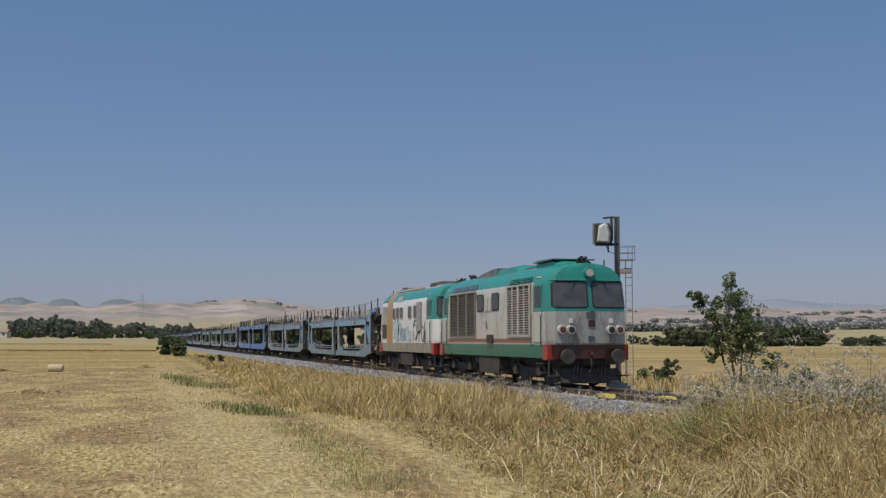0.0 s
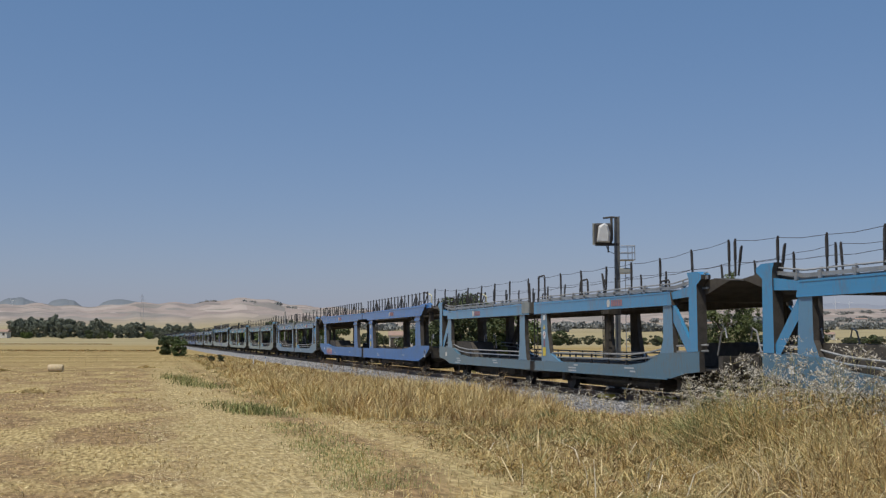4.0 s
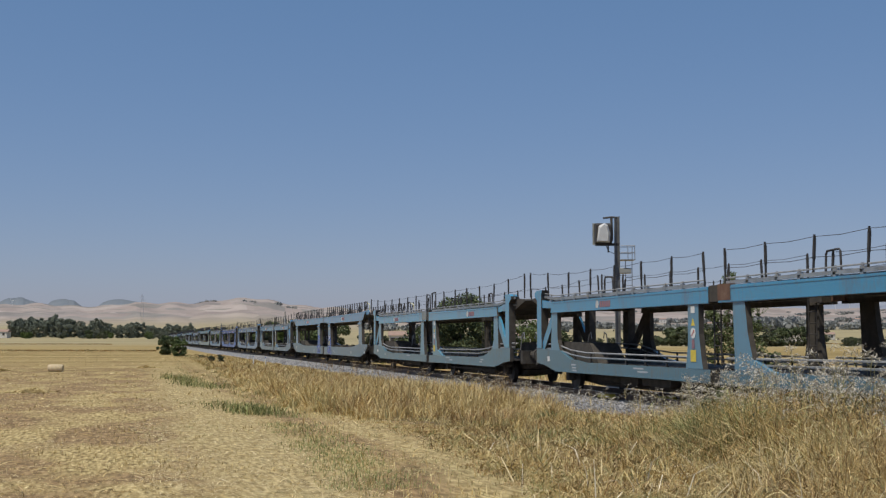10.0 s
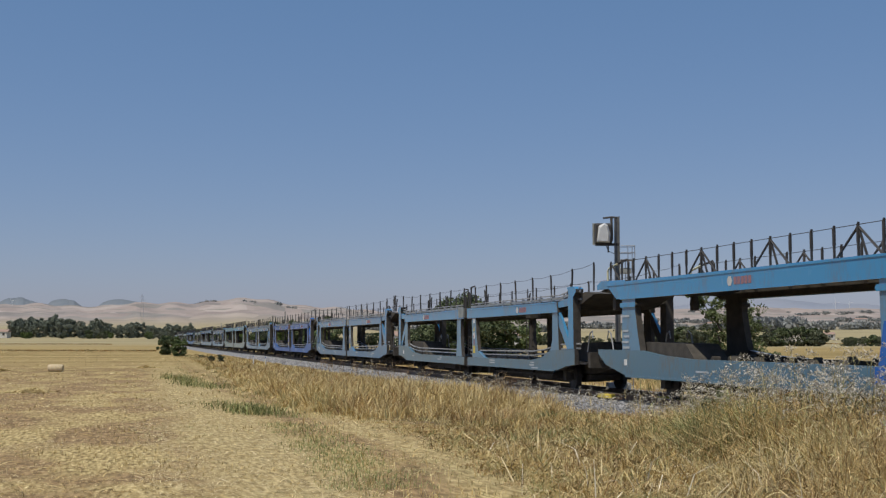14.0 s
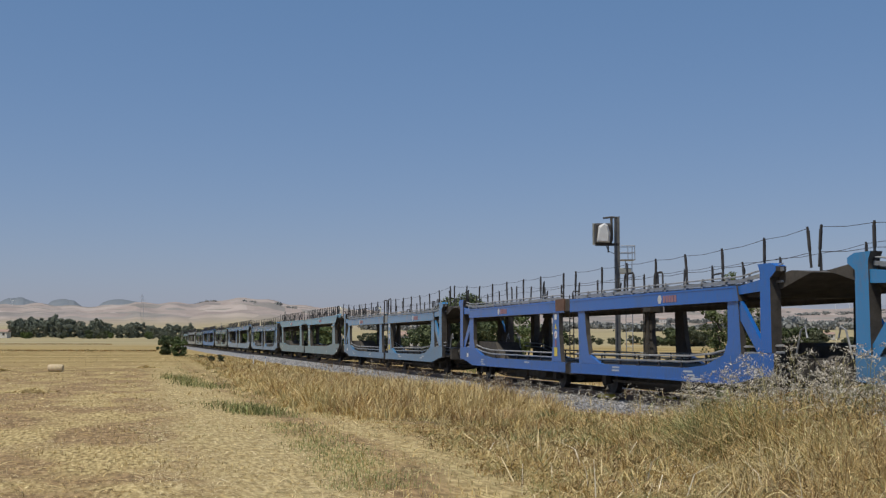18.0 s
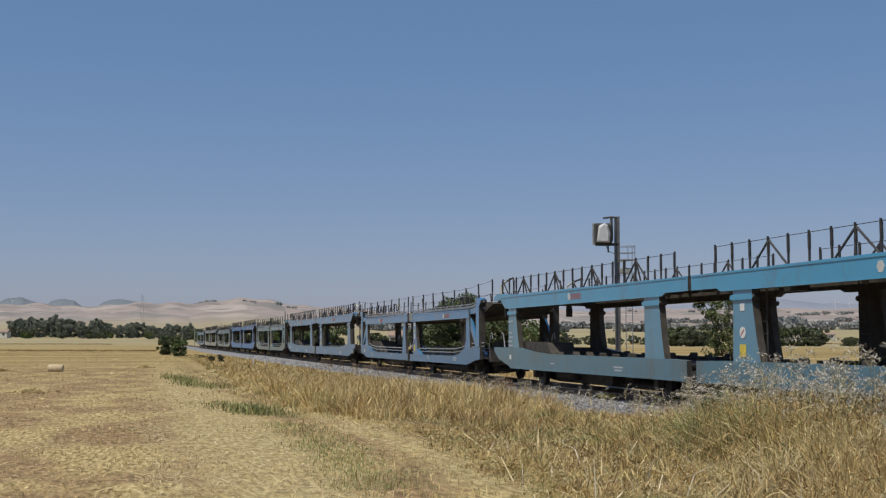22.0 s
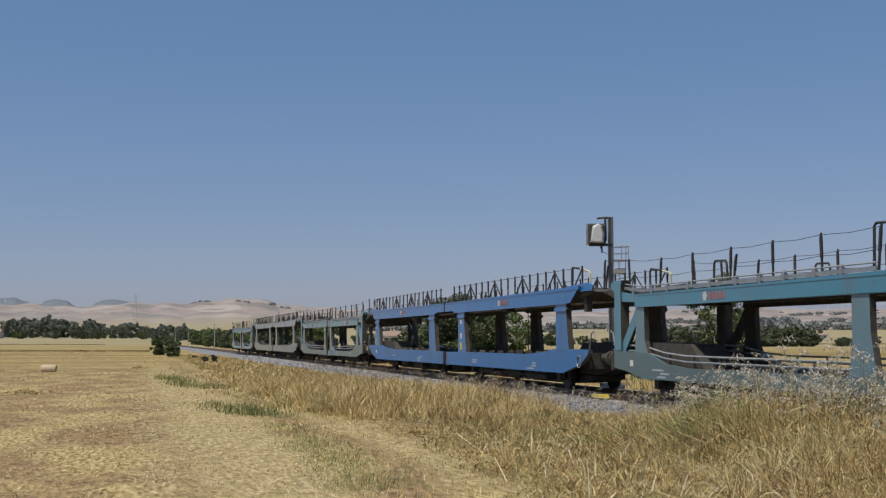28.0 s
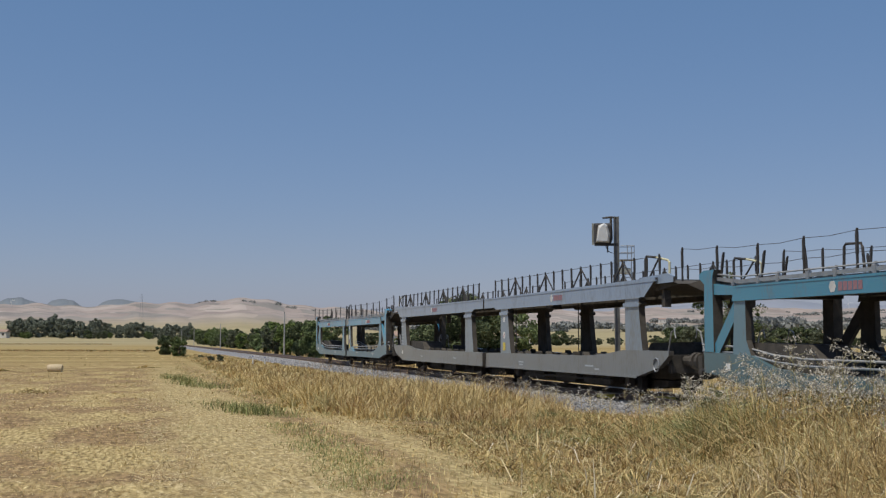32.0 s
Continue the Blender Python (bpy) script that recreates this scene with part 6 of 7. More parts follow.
def seed_plants(name, label, places, mats, seed, size=1.0, heads=9, tuft=14):
    """Dry umbel plants: stems, branching rays and clusters of small seeds."""
    r = np.random.default_rng(seed)
    vs, qs, ix = [], [], []
    count = 0

    def quad(a, b, w, m):
        nonlocal count
        dirn = b - a
        sd = np.cross(dirn, r.normal(size=3))
        sd = sd / (np.linalg.norm(sd) + 1e-9) * w
        vs.append(np.stack([a - sd, a + sd, b + sd * 0.7, b - sd * 0.7]))
        qs.append(np.arange(4) + count)
        ix.append(m)
        count += 4
    for px, py, ph in places:
        base = np.array([px, py, float(ground_z(px, py))])
        lean = r.normal(size=2) * 0.12
        top = base + np.array([lean[0] * ph, lean[1] * ph, ph])
        quad(base, base + (top - base) * 0.5, 0.0042 * size, 0)
        quad(base + (top - base) * 0.5, top, 0.0035 * size, 0)
        for k in range(heads):
            f = 0.5 + 0.5 * r.random()
            s = base + (top - base) * f
            e = s + np.array([r.normal() * 0.10, r.normal() * 0.10, 0.05 + 0.16 * r.random()]) * (0.7 + ph * 0.5)
            quad(s, e, 0.002 * size, 0)
            pts = e + r.normal(size=(tuft, 3)) * np.array([0.035, 0.035, 0.018]) * (0.6 + size * 0.4)
            for p in pts:
                quad(p, p + r.normal(size=3) * 0.014 * size, 0.0042 * size, 1)
    me = big_mesh(name, np.concatenate(vs), np.stack(qs), mats, np.array(ix))
    return tagged(new(name, me), label, kind="stuff")


r = np.random.default_rng(31)
pl = []
for k in range(200):
    yy = 12.5 + 9.0 * r.random()
    xx = 9.3 + 2.3 * r.random()
    if xx / yy > 0.49 and lumps(xx, yy, 0.9, 2.0) > -0.35:
        pl.append((xx, yy, float(np.maximum(0.55, tall_h(yy))) * (0.85 + 0.62 * r.random())))
seed_plants("seed_weeds", "bleached dry umbel weeds with feathery seed heads", pl, [OLIVE, HEADS], 32, 1.4, 8, 20)
pl = []
for k in range(90):
    yy = 33 + 45 * r.random() ** 1.3
    xx = 10.6 + 1.5 * r.random()
    pl.append((xx, yy, 0.55 + 0.45 * r.random()))
seed_plants("thistle_weeds", "dry thistles with brown and pale heads by the ballast", pl, [RUSSET, DARKHEAD], 33, 1.5, 5, 8)
pl = [(10.9 + 0.9 * r.random(), (19 + 6 * r.random()) if k % 3 else 36 + 25 * r.random(), 0.5 + 0.4 * r.random()) for k in range(40)] + [(11.0 + 1.4 * r.random(), 19 + 22 * r.random(), 0.30 + 0.50 * r.random()) for k in range(95)]
seed_plants("seed_weeds", "pale dry umbel weeds along the ballast foot", pl, [STRAW, HEADS], 34, 1.7, 6, 9)
# long bleached stalks lying across the weeds
for k, (xa, ya, za, xb, yb, zb) in enumerate(((9.9, 18.6, 0.62, 10.6, 17.2, 0.36), (9.4, 16.9, 0.45, 9.2, 17.0, -0.1), (8.1, 15.6, 0.05, 7.8, 15.3, -0.30), (9.3, 15.2, 0.1, 9.5, 15.0, -0.35))):
    tagged(part("dry_stalk", Shape().tube([(xa, ya, za), ((xa + xb) / 2, (ya + yb) / 2, (za + zb) / 2 + 0.05), (xb, yb, zb)], [0.008, 0.012, 0.014], 5), STRAW), "long bleached stalk lying across the weeds", "plant stalk", "fallen stalks")


# ---- trees and bushes ----
BARK = material("rough_bark", [(0.3, (0.06, 0.045, 0.035)), (0.7, (0.17, 0.13, 0.10))], 6, 0.95, 0, 0.6, 30, 0.5)
LEAF = [dry("leaf_green", (0.07, 0.10, 0.04), (0.13, 0.17, 0.07), (0.21, 0.255, 0.115)),
        dry("leaf_dark", (0.055, 0.075, 0.04), (0.10, 0.125, 0.062), (0.165, 0.19, 0.095)),
        dry("leaf_grey", (0.06, 0.072, 0.045), (0.105, 0.12, 0.075), (0.17, 0.18, 0.115)),
        # for the far trees: distance haze put into the leaf colour
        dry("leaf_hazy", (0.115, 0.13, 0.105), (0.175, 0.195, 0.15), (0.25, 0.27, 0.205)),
        dry("leaf_bright", (0.065, 0.10, 0.03), (0.12, 0.165, 0.05), (0.21, 0.26, 0.09)),
        dry("leaf_young", (0.06, 0.08, 0.03), (0.12, 0.15, 0.06), (0.22, 0.25, 0.12)),
        dry("leaf_pale", (0.13, 0.135, 0.075), (0.25, 0.25, 0.155), (0.42, 0.41, 0.29))]


def crown_mesh(name, clumps, leaf, per, mat, seed):
    r = np.random.default_rng(seed)
    cs = np.array([c[:3] for c in clumps])
    rad = np.array([c[3] for c in clumps])
    n = len(clumps) * per
    i = np.repeat(np.arange(len(clumps)), per)
    u = r.normal(size=(n, 3))
    u /= np.linalg.norm(u, axis=1)[:, None]
    p = cs[i] + u * (rad[i] * (0.35 + 0.65 * r.random(n) ** 0.5))[:, None] * np.array([1, 1, 0.8])
    a = r.normal(size=(n, 3))
    a /= np.linalg.norm(a, axis=1)[:, None]
    b = np.cross(a, r.normal(size=(n, 3)))
    b /= np.linalg.norm(b, axis=1)[:, None]
    s = (leaf * (0.55 + 0.8 * r.random(n)))[:, None]
    v = np.stack([p - a * s, p - b * s * 0.45, p + a * s, p + b * s * 0.45], 1).reshape(-1, 3)
    q = (4 * np.arange(n)[:, None] + np.arange(4)).astype(np.int32)
    return big_mesh(name, v, q, mat)


def tree(label, category, height, width, leaf, per, mat, seed, trunk=0.28, low=0.25, nclump=46, ragged=0.25, at=None, group=""):
    """A trunk with limbs and a ragged crown of leaf clumps."""
    rg = random.Random(seed)
    t = thing(category, label, category, group, at=at)
    s = Shape()
    top = Vector((rg.uniform(-0.05, 0.05) * width, rg.uniform(-0.05, 0.05) * width, height * 0.72))
    midp = Vector((rg.uniform(-0.06, 0.06) * width, 0, height * 0.38))
    r0 = 0.022 * height + 0.02
    s.tube([(0, 0, -0.15), midp, top], [r0, r0 * 0.7, r0 * 0.2], 7)
    clumps = []
    for k in range(9):
        z0 = height * rg.uniform(low * 0.8, 0.62)
        a = rg.uniform(0, 6.28)
        ln = width * rg.uniform(0.25, 0.46)
        e = Vector((math.cos(a) * ln, math.sin(a) * ln, z0 + height * rg.uniform(0.08, 0.28)))
        p0 = midp.lerp(top, max(0.0, (z0 / height - 0.38) / 0.34)) if z0 > height * 0.38 else Vector((0, 0, 0)).lerp(midp, z0 / (height * 0.38))
        s.tube([p0, p0.lerp(e, 0.55) + Vector((0, 0, 0.03 * height)), e], [r0 * 0.4, r0 * 0.25, r0 * 0.08], 5)
        clumps.append((*e, width * rg.uniform(0.10, 0.17)))
    while len(clumps) < nclump:
        a, f = rg.uniform(0, 6.28), rg.random() ** 0.5
        zz = rg.uniform(low, 1.0)
        prof = math.sin(math.pi * min(1, max(0.04, (zz - low * 0.6) / (1.03 - low * 0.6)))) ** 0.55
        rad = width * 0.5 * prof * f * rg.uniform(1 - ragged, 1 + ragged)
        clumps.append((math.cos(a) * rad, math.sin(a) * rad, height * zz * rg.uniform(1 - ragged * 0.3, 1), width * rg.uniform(0.07, 0.14)))
    part("trunk", smooth(s.out("trunk", BARK)), None, t)
    part("crown", crown_mesh("crown", clumps, leaf, per, mat, seed), None, t)
    return t


def ground_at(x, y, rz=0, s=1.0, sz=None):
    return Matrix.Translation((x, y, float(ground_z(x, y)) - 0.05)) @ Euler((0, 0, radians(rz))).to_matrix().to_4x4() @ Matrix.Diagonal((s, s, sz or s, 1))


# the ragged young tree beside the signal
yt = thing("tree", "ragged young tree with bare lower stems beyond the track", "tree", at=ground_at(*spot(1292, 46)))
rg = random.Random(3)
cl = []
right = Vector((math.cos(math.atan(549 / FOCAL)), -math.sin(math.atan(549 / FOCAL)), 0))
back = Vector((right.y * -1, right.x, 0))
for pts in (((0.15, 0.3), (0.0, 1.2), (-0.15, 2.2), (-0.05, 3.2), (0.1, 4.35)), ((0.25, 0), (0.35, 1.2), (0.5, 2.2), (0.45, 3.0)), ((0.1, 0.2), (-0.25, 1.1), (-0.45, 2.0), (-0.75, 2.9), (-1.15, 3.65)),
            ((0.2, 0), (0.6, 0.8), (0.85, 1.5), (0.9, 2.2)), ((-0.2, 2.0), (-0.5, 2.6), (-0.75, 3.3)), ((0.0, 2.5), (0.35, 3.2), (0.4, 3.7))):
    p3 = [right * a + Vector((0, 0, z)) + back * rg.uniform(-0.2, 0.2) for a, z in pts]
    part("stem", smooth(Shape().tube(p3, [0.055 * (1 - 0.8 * k / (len(p3) - 1)) for k in range(len(p3))], 6).out("stem", BARK)), None, yt)
for a, z, rad in ((0.1, 4.2, .16), (0.0, 3.9, .22), (0.12, 3.6, .26), (-0.1, 3.3, .26), (0.3, 3.2, .28), (-1.15, 3.6, .17), (-1.35, 3.65, .13), (-1.0, 3.35, .16), (-0.8, 3.0, .2), (-0.75, 2.7, .2), (-0.6, 2.3, .2), (-0.55, 3.35, .15),
                  (0.1, 2.9, .3), (0.45, 2.8, .33), (0.6, 2.5, .34), (0.2, 2.45, .34), (-0.1, 2.6, .25), (0.75, 2.2, .34), (0.4, 2.1, .36), (0.05, 2.05, .3), (0.8, 1.8, .32), (0.95, 1.5, .28), (0.5, 1.75, .32), (0.2, 1.65, .25), (-0.35, 2.0, .2), (-0.6, 1.75, .2), (-0.5, 1.45, .16), (0.65, 1.35, .25), (0.9, 2.5, .2), (-0.65, 1.25, .1), (0.7, 2.95, .2)):
    cl.append((*(right * a + Vector((0, 0, z)) + back * rg.uniform(-0.3, 0.3)), rad))

cl = [(c[0] + rg.gauss(0, c[3] * 1.0), c[1] + rg.gauss(0, c[3] * 1.0), c[2] + rg.gauss(0, c[3] * 0.9), c[3] * rg.uniform(0.4, 1.0)) for c in cl for k in range(9)]
part("crown", crown_mesh("crown", cl, 0.05, 55, LEAF[5], 5), None, yt)
# shrubs and weeds beside it
for px, zd, h, w, m, sd in ((1372, 40, 1.6, 1.1, 5, 7), (1418, 37, 1.1, 1.3, 6, 8), (1180, 50, 1.3, 1.1, 2, 9), (1155, 52, 0.8, 1.5, 0, 10), (1340, 44, 1.3, 1.3, 0, 12), (1475, 36, 0.8, 1.3, 6, 14), (1535, 33, 0.8, 1.3, 6, 15)):
    tree("straggly grey-green bush on the verge beyond the track", "bush", h, w, 0.06, 60, LEAF[m], sd, low=0.1, nclump=24, ragged=0.5, at=ground_at(*spot(px, zd)), group="verge bushes")
# the broad trees behind the wagons
tree("broad dark leafy tree standing beyond the railway line", "tree", 4.7, 6.2, 0.12, 210, LEAF[1], 21, low=0.08, nclump=80, at=ground_at(*spot(815, 80)))
tree("rounded leafy tree standing beyond the railway line", "tree", 4.3, 4.6, 0.12, 190, LEAF[0], 22, low=0.05, nclump=60, at=ground_at(*spot(893, 82)))
tree("low leafy tree beyond the railway line", "tree", 3.0, 4.0, 0.12, 160, LEAF[1], 23, low=0.05, nclump=50, at=ground_at(*spot(760, 86)))
# the bushes where the cart track meets the line
tree("dense dark green bush beside the track bed", "bush", 2.4, 2.5, 0.12, 120, LEAF[1], 24, low=0.03, nclump=60, at=ground_at(*spot(296, 150)), group="track-side bushes")
tree("dense green bush beside the track bed", "bush", 2.3, 2.1, 0.12, 110, LEAF[0], 25, low=0.03, nclump=46, at=ground_at(*spot(319, 135)), group="track-side bushes")
for px, zd, h, w, sd in ((376, 101, 0.65, 0.45, 26), (392, 97, 0.8, 0.6, 27), (362, 120, 0.45, 0.9, 28)):
    tree("small grey-green bush on the embankment edge", "bush", h, w, 0.07, 70, LEAF[2], sd, low=0.05, nclump=22, ragged=0.5, at=ground_at(*spot(px, zd)), group="track-side bushes")
# patterns for the rows of trees, each copied at several sizes
protos = [tree("mid-green leafy tree in a row beyond the line", "tree", 4.0, 4.2, 0.17, 110, LEAF[(0, 1, 4, 2, 0)[k]], 40 + k, low=0.04, nclump=46, group="trees along the line", at=ground_at(*spot(560 - 22 * k, 128 + 12 * k))) for k in range(5)]
rg = random.Random(12)
for k in range(34):
    yy = 145 + 11.0 * k + rg.uniform(-4, 4)
    xx = 21.5 + rg.uniform(-1.0, 4.0) + 0.004 * k * k
    s = rg.uniform(0.7, 1.15) * (1 + k * 0.012)
    copy_thing(rg.choice(protos), ground_at(xx, yy, rg.uniform(0, 360), s, s * rg.uniform(0.8, 1.15)))
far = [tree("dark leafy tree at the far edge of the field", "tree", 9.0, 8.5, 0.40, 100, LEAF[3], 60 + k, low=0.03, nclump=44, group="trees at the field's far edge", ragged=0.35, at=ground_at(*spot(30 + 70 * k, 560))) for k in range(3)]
for k in range(40):
    px = 22 + 330 * (k + 0.5) / 40 + rg.uniform(-5, 5)
    s = (1.08 if 30 < px < 140 else 0.80) * rg.uniform(0.72, 1.12)
    copy_thing(far[rg.choice((0, 0, 1, 2))], ground_at(*spot(px, 555 + rg.uniform(-25, 60)), rg.uniform(0, 360), s, s * rg.uniform(0.8, 1.1)))
for k in range(14):
    px = 20 + 312 * rg.random()
    copy_thing(protos[k % 5], ground_at(*spot(px, 520 + rg.uniform(-10, 20)), rg.uniform(0, 360), rg.uniform(0.5, 0.95)))
# hedges and groves across the right-hand plain
for px0, px1, zd, n, s in ((1186, 1246, 330, 7, 1.25), (1352, 1452, 330, 11, 1.15), (1488, 1568, 330, 7, 0.8), (1150, 1190, 345, 3, 0.75), (900, 1010, 380, 9, 1.0), (1010, 1150, 420, 7, 0.8), (640, 720, 400, 7, 1.0), (1246, 1350, 420, 6, 0.7)):
    for k in range(n):
        px = px0 + (px1 - px0) * (k + 0.5) / n + rg.uniform(-4, 4)
        q = s * rg.uniform(0.75, 1.15)
        copy_thing(protos[rg.choice((1, 3, 3))], ground_at(*spot(px, zd + rg.uniform(-12, 18)), rg.uniform(0, 360), q * 1.25, q))


def grove(label, rows, seed, mats):
    """Far woods that nobody could count."""
    r = np.random.default_rng(seed)
    vs = []
    for px0, px1, zd, dz, n, h in rows:
        for k in range(n):
            x0, y0 = spot(px0 + (px1 - px0) * r.random(), zd + dz * r.random())
            z0 = float(ground_z(x0, y0))
            hh = h * (0.6 + 0.7 * r.random())
            wide = 0.7 + 0.9 * r.random()
            m = 110
            u = r.normal(size=(m, 3))
            u /= np.linalg.norm(u, axis=1)[:, None]
            p = np.array([x0, y0, z0 + hh * 0.42]) + u * np.array([hh * wide, hh * wide, hh * 0.48]) * (0.5 + 0.5 * r.random(m))[:, None]
            a = r.normal(size=(m, 3)) * hh * 0.11
            b = r.normal(size=(m, 3)) * hh * 0.11
            vs.append(np.stack([p - a, p - b, p + a, p + b], 1))
    v = np.concatenate(vs).reshape(-1, 3)
    return tagged(new("far_woods", big_mesh("far_woods", v, np.arange(len(v)).reshape(-1, 4), mats)), label, kind="stuff")


# foliage greyed and lightened, with distance haze mixed into its colour
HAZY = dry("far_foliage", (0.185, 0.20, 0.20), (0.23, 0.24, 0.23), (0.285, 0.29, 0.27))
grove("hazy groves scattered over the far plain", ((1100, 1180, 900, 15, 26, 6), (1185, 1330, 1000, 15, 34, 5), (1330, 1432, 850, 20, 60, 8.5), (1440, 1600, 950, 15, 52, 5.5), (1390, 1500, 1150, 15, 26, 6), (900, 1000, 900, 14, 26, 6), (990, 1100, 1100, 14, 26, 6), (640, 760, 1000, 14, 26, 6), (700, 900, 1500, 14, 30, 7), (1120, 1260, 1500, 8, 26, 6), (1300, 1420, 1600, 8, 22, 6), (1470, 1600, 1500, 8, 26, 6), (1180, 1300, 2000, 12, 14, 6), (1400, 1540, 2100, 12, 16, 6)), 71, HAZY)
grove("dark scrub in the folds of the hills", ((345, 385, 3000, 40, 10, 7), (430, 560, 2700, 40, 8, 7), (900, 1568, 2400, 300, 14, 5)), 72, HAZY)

# leafy weeds that push through the dry bank
for px, zd, h, w, m, sd in ((1325, 19.2, 1.1, 0.6, 6, 83), (1372, 18.6, 1.15, 0.5, 6, 86), (1470, 17.4, 1.2, 0.6, 6, 89), (1215, 20.4, 0.75, 0.5, 6, 90), (1268, 19.6, 1.1, 0.5, 6, 91), (1420, 18.2, 1.2, 0.6, 2, 93), (1530, 16.8, 1.35, 0.6, 6, 94), (1555, 17.6, 1.55, 0.7, 6, 95), (1495, 18.6, 1.4, 0.6, 0, 96), (1400, 19.4, 1.3, 0.6, 6, 97), (1345, 17.8, 1.1, 0.5, 2, 98)):
    tree("leafy green weed growing through the dry grass", "weed", h, w, 0.03, 60, LEAF[m], sd, low=0.05, nclump=22, ragged=0.6, at=ground_at(*spot(px, zd)), group="green weeds on the bank")

# green tufts among the dry stems
for px, zd, h, w, n in ((1243, 20.5, 0.85, 0.3, 420), (1262, 19.7, 0.75, 0.3, 380), (1225, 21, 0.6, 0.35, 300), (1290, 17.6, 0.6, 0.35, 300), (1160, 18.4, 0.34, 0.4, 420), (1175, 22.5, 0.34, 0.4, 360), (1425, 16.2, 0.5, 0.35, 300), (955, 22.5, 0.22, 0.6, 500), (1080, 21.5, 0.3, 0.5, 420), (1340, 15.6, 0.35, 0.4, 320), (1500, 15.8, 0.6, 0.35, 300)):
    r = np.random.default_rng(px)
    xx, yy = spot(px, zd)
    tx, ty = xx + w * r.normal(size=n), yy + w * r.normal(size=n)
    blades("green_tuft", "tuft of green grass among dry stems", tx, ty, h * (0.4 + 0.7 * r.random(n)), 0.005 + 0.005 * r.random(n), 1.0, [GREEN, WEED, GOLD], (r.random(n) * 2.6).astype(int), px)

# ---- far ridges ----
# blue-grey of distance haze is put into both base colours
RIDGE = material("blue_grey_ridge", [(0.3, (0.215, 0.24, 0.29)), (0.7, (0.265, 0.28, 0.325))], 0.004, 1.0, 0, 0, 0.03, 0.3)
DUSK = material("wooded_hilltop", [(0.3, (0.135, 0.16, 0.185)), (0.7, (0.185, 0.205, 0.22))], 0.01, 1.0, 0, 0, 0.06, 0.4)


def ridge(name, label, px0, px1, zd, crest, mat, seed, rough=0.25, power=0.28, skew=1.0):
    """A long hill with a broken crest and sloping sides."""
    s = Shape()
    n = 90
    rows = []
    for k in range(n + 1):
        f = k / n
        x0, y0 = spot(px0 + (px1 - px0) * f, zd)
        x1, y1 = spot(px0 + (px1 - px0) * f, zd - 500)
        top = crest * (math.sin(math.pi * f ** skew) ** power) * (1 + rough * float(lumps(f * 9, seed, 1.0, seed)) + 0.35 * rough * float(lumps(f * 31, seed, 1.0, seed + 1)))
        x2, y2 = spot(px0 + (px1 - px0) * f, zd - 200)
        rows.append([(x1, y1, -5.0), (x2, y2, top * 0.72 - 2), (x0, y0, top), (x0 * 1.03, y0 * 1.03, -5.0)])
    v = [p for q in rows for p in q]
    f = [(4 * i + j, 4 * i + 4 + j, 4 * i + 5 + j, 4 * i + 1 + j) for i in range(n) for j in range(3)]
    me = s.add(v, f).out(name, mat)
    me.polygons.foreach_set("use_smooth", [True] * len(me.polygons))
    return tagged(new(name, me), label, kind="structure")


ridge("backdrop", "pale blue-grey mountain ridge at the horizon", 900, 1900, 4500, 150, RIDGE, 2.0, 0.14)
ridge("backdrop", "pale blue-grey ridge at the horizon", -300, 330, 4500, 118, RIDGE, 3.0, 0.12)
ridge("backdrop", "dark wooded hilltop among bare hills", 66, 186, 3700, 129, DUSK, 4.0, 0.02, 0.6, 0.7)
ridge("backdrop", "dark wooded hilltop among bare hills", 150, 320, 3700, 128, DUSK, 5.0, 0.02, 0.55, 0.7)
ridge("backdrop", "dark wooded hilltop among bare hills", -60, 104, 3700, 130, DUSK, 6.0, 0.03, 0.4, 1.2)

# ---- signal, poles, buildings and small things ----
mast = thing("railway_signal", "tall grey signal mast seen from behind with ladder and platform", "railway signal", at=pose(*spot(1093, 43.2), -0.35, 0, 0, -14.7))
part("pole", Shape().box(-0.075, 0.075, -0.02, 0.02, 0, 6.42).box(-0.09, -0.07, -0.09, 0.09, 0, 6.42).box(0.07, 0.09, -0.09, 0.09, 0, 6.42), M["mast"], mast)
part("foundation", Shape().box(-0.4, 0.4, -0.4, 0.4, -0.3, 0.35), M["concrete"], mast)
hd = part("signal_head", Shape().plate(rounded(-0.26, 0.26, 5.44, 6.16, 0.1), -0.80, -0.24), M["dark_steel"], mast)
part("back_cover", Shape().add([(-0.78, -0.25, 5.46), (-0.30, -0.25, 5.44), (-0.27, -0.25, 5.75), (-0.36, -0.25, 6.08), (-0.48, -0.25, 6.16), (-0.70, -0.25, 6.06), (-0.76, -0.46, 5.50), (-0.40, -0.46, 5.48), (-0.37, -0.46, 5.72), (-0.44, -0.42, 6.00), (-0.52, -0.42, 6.08), (-0.66, -0.44, 5.96)], [(6, 7, 8, 9, 10, 11)] + [(i, (i + 1) % 6, (i + 1) % 6 + 6, i + 6) for i in range(6)]), M["roof_white"], hd, "whitish angular back cover")
part("background_shield", Shape().box(-0.86, -0.18, 0.27, 0.30, 5.40, 6.20), M["roof_grey"], hd)
part("bracket", Shape().tube([(-0.5, 0, 6.36), (-0.2, 0, 6.40), (0.0, 0, 6.38)], 0.04, 6).tube([(-0.2, 0, 6.38), (-0.18, 0, 5.6), (-0.25, 0, 5.4)], 0.05, 6), M["black"], mast)
part("support_arm", Shape().plate([(-0.03, 5.34), (0.03, 5.34), (0.03, 5.44), (-0.03, 5.44)], -0.8, 0.1).plate([(-0.02, 5.1), (0.02, 5.1), (0.02, 5.36), (-0.02, 5.36)], -0.35, -0.3), M["dark_steel"], mast)
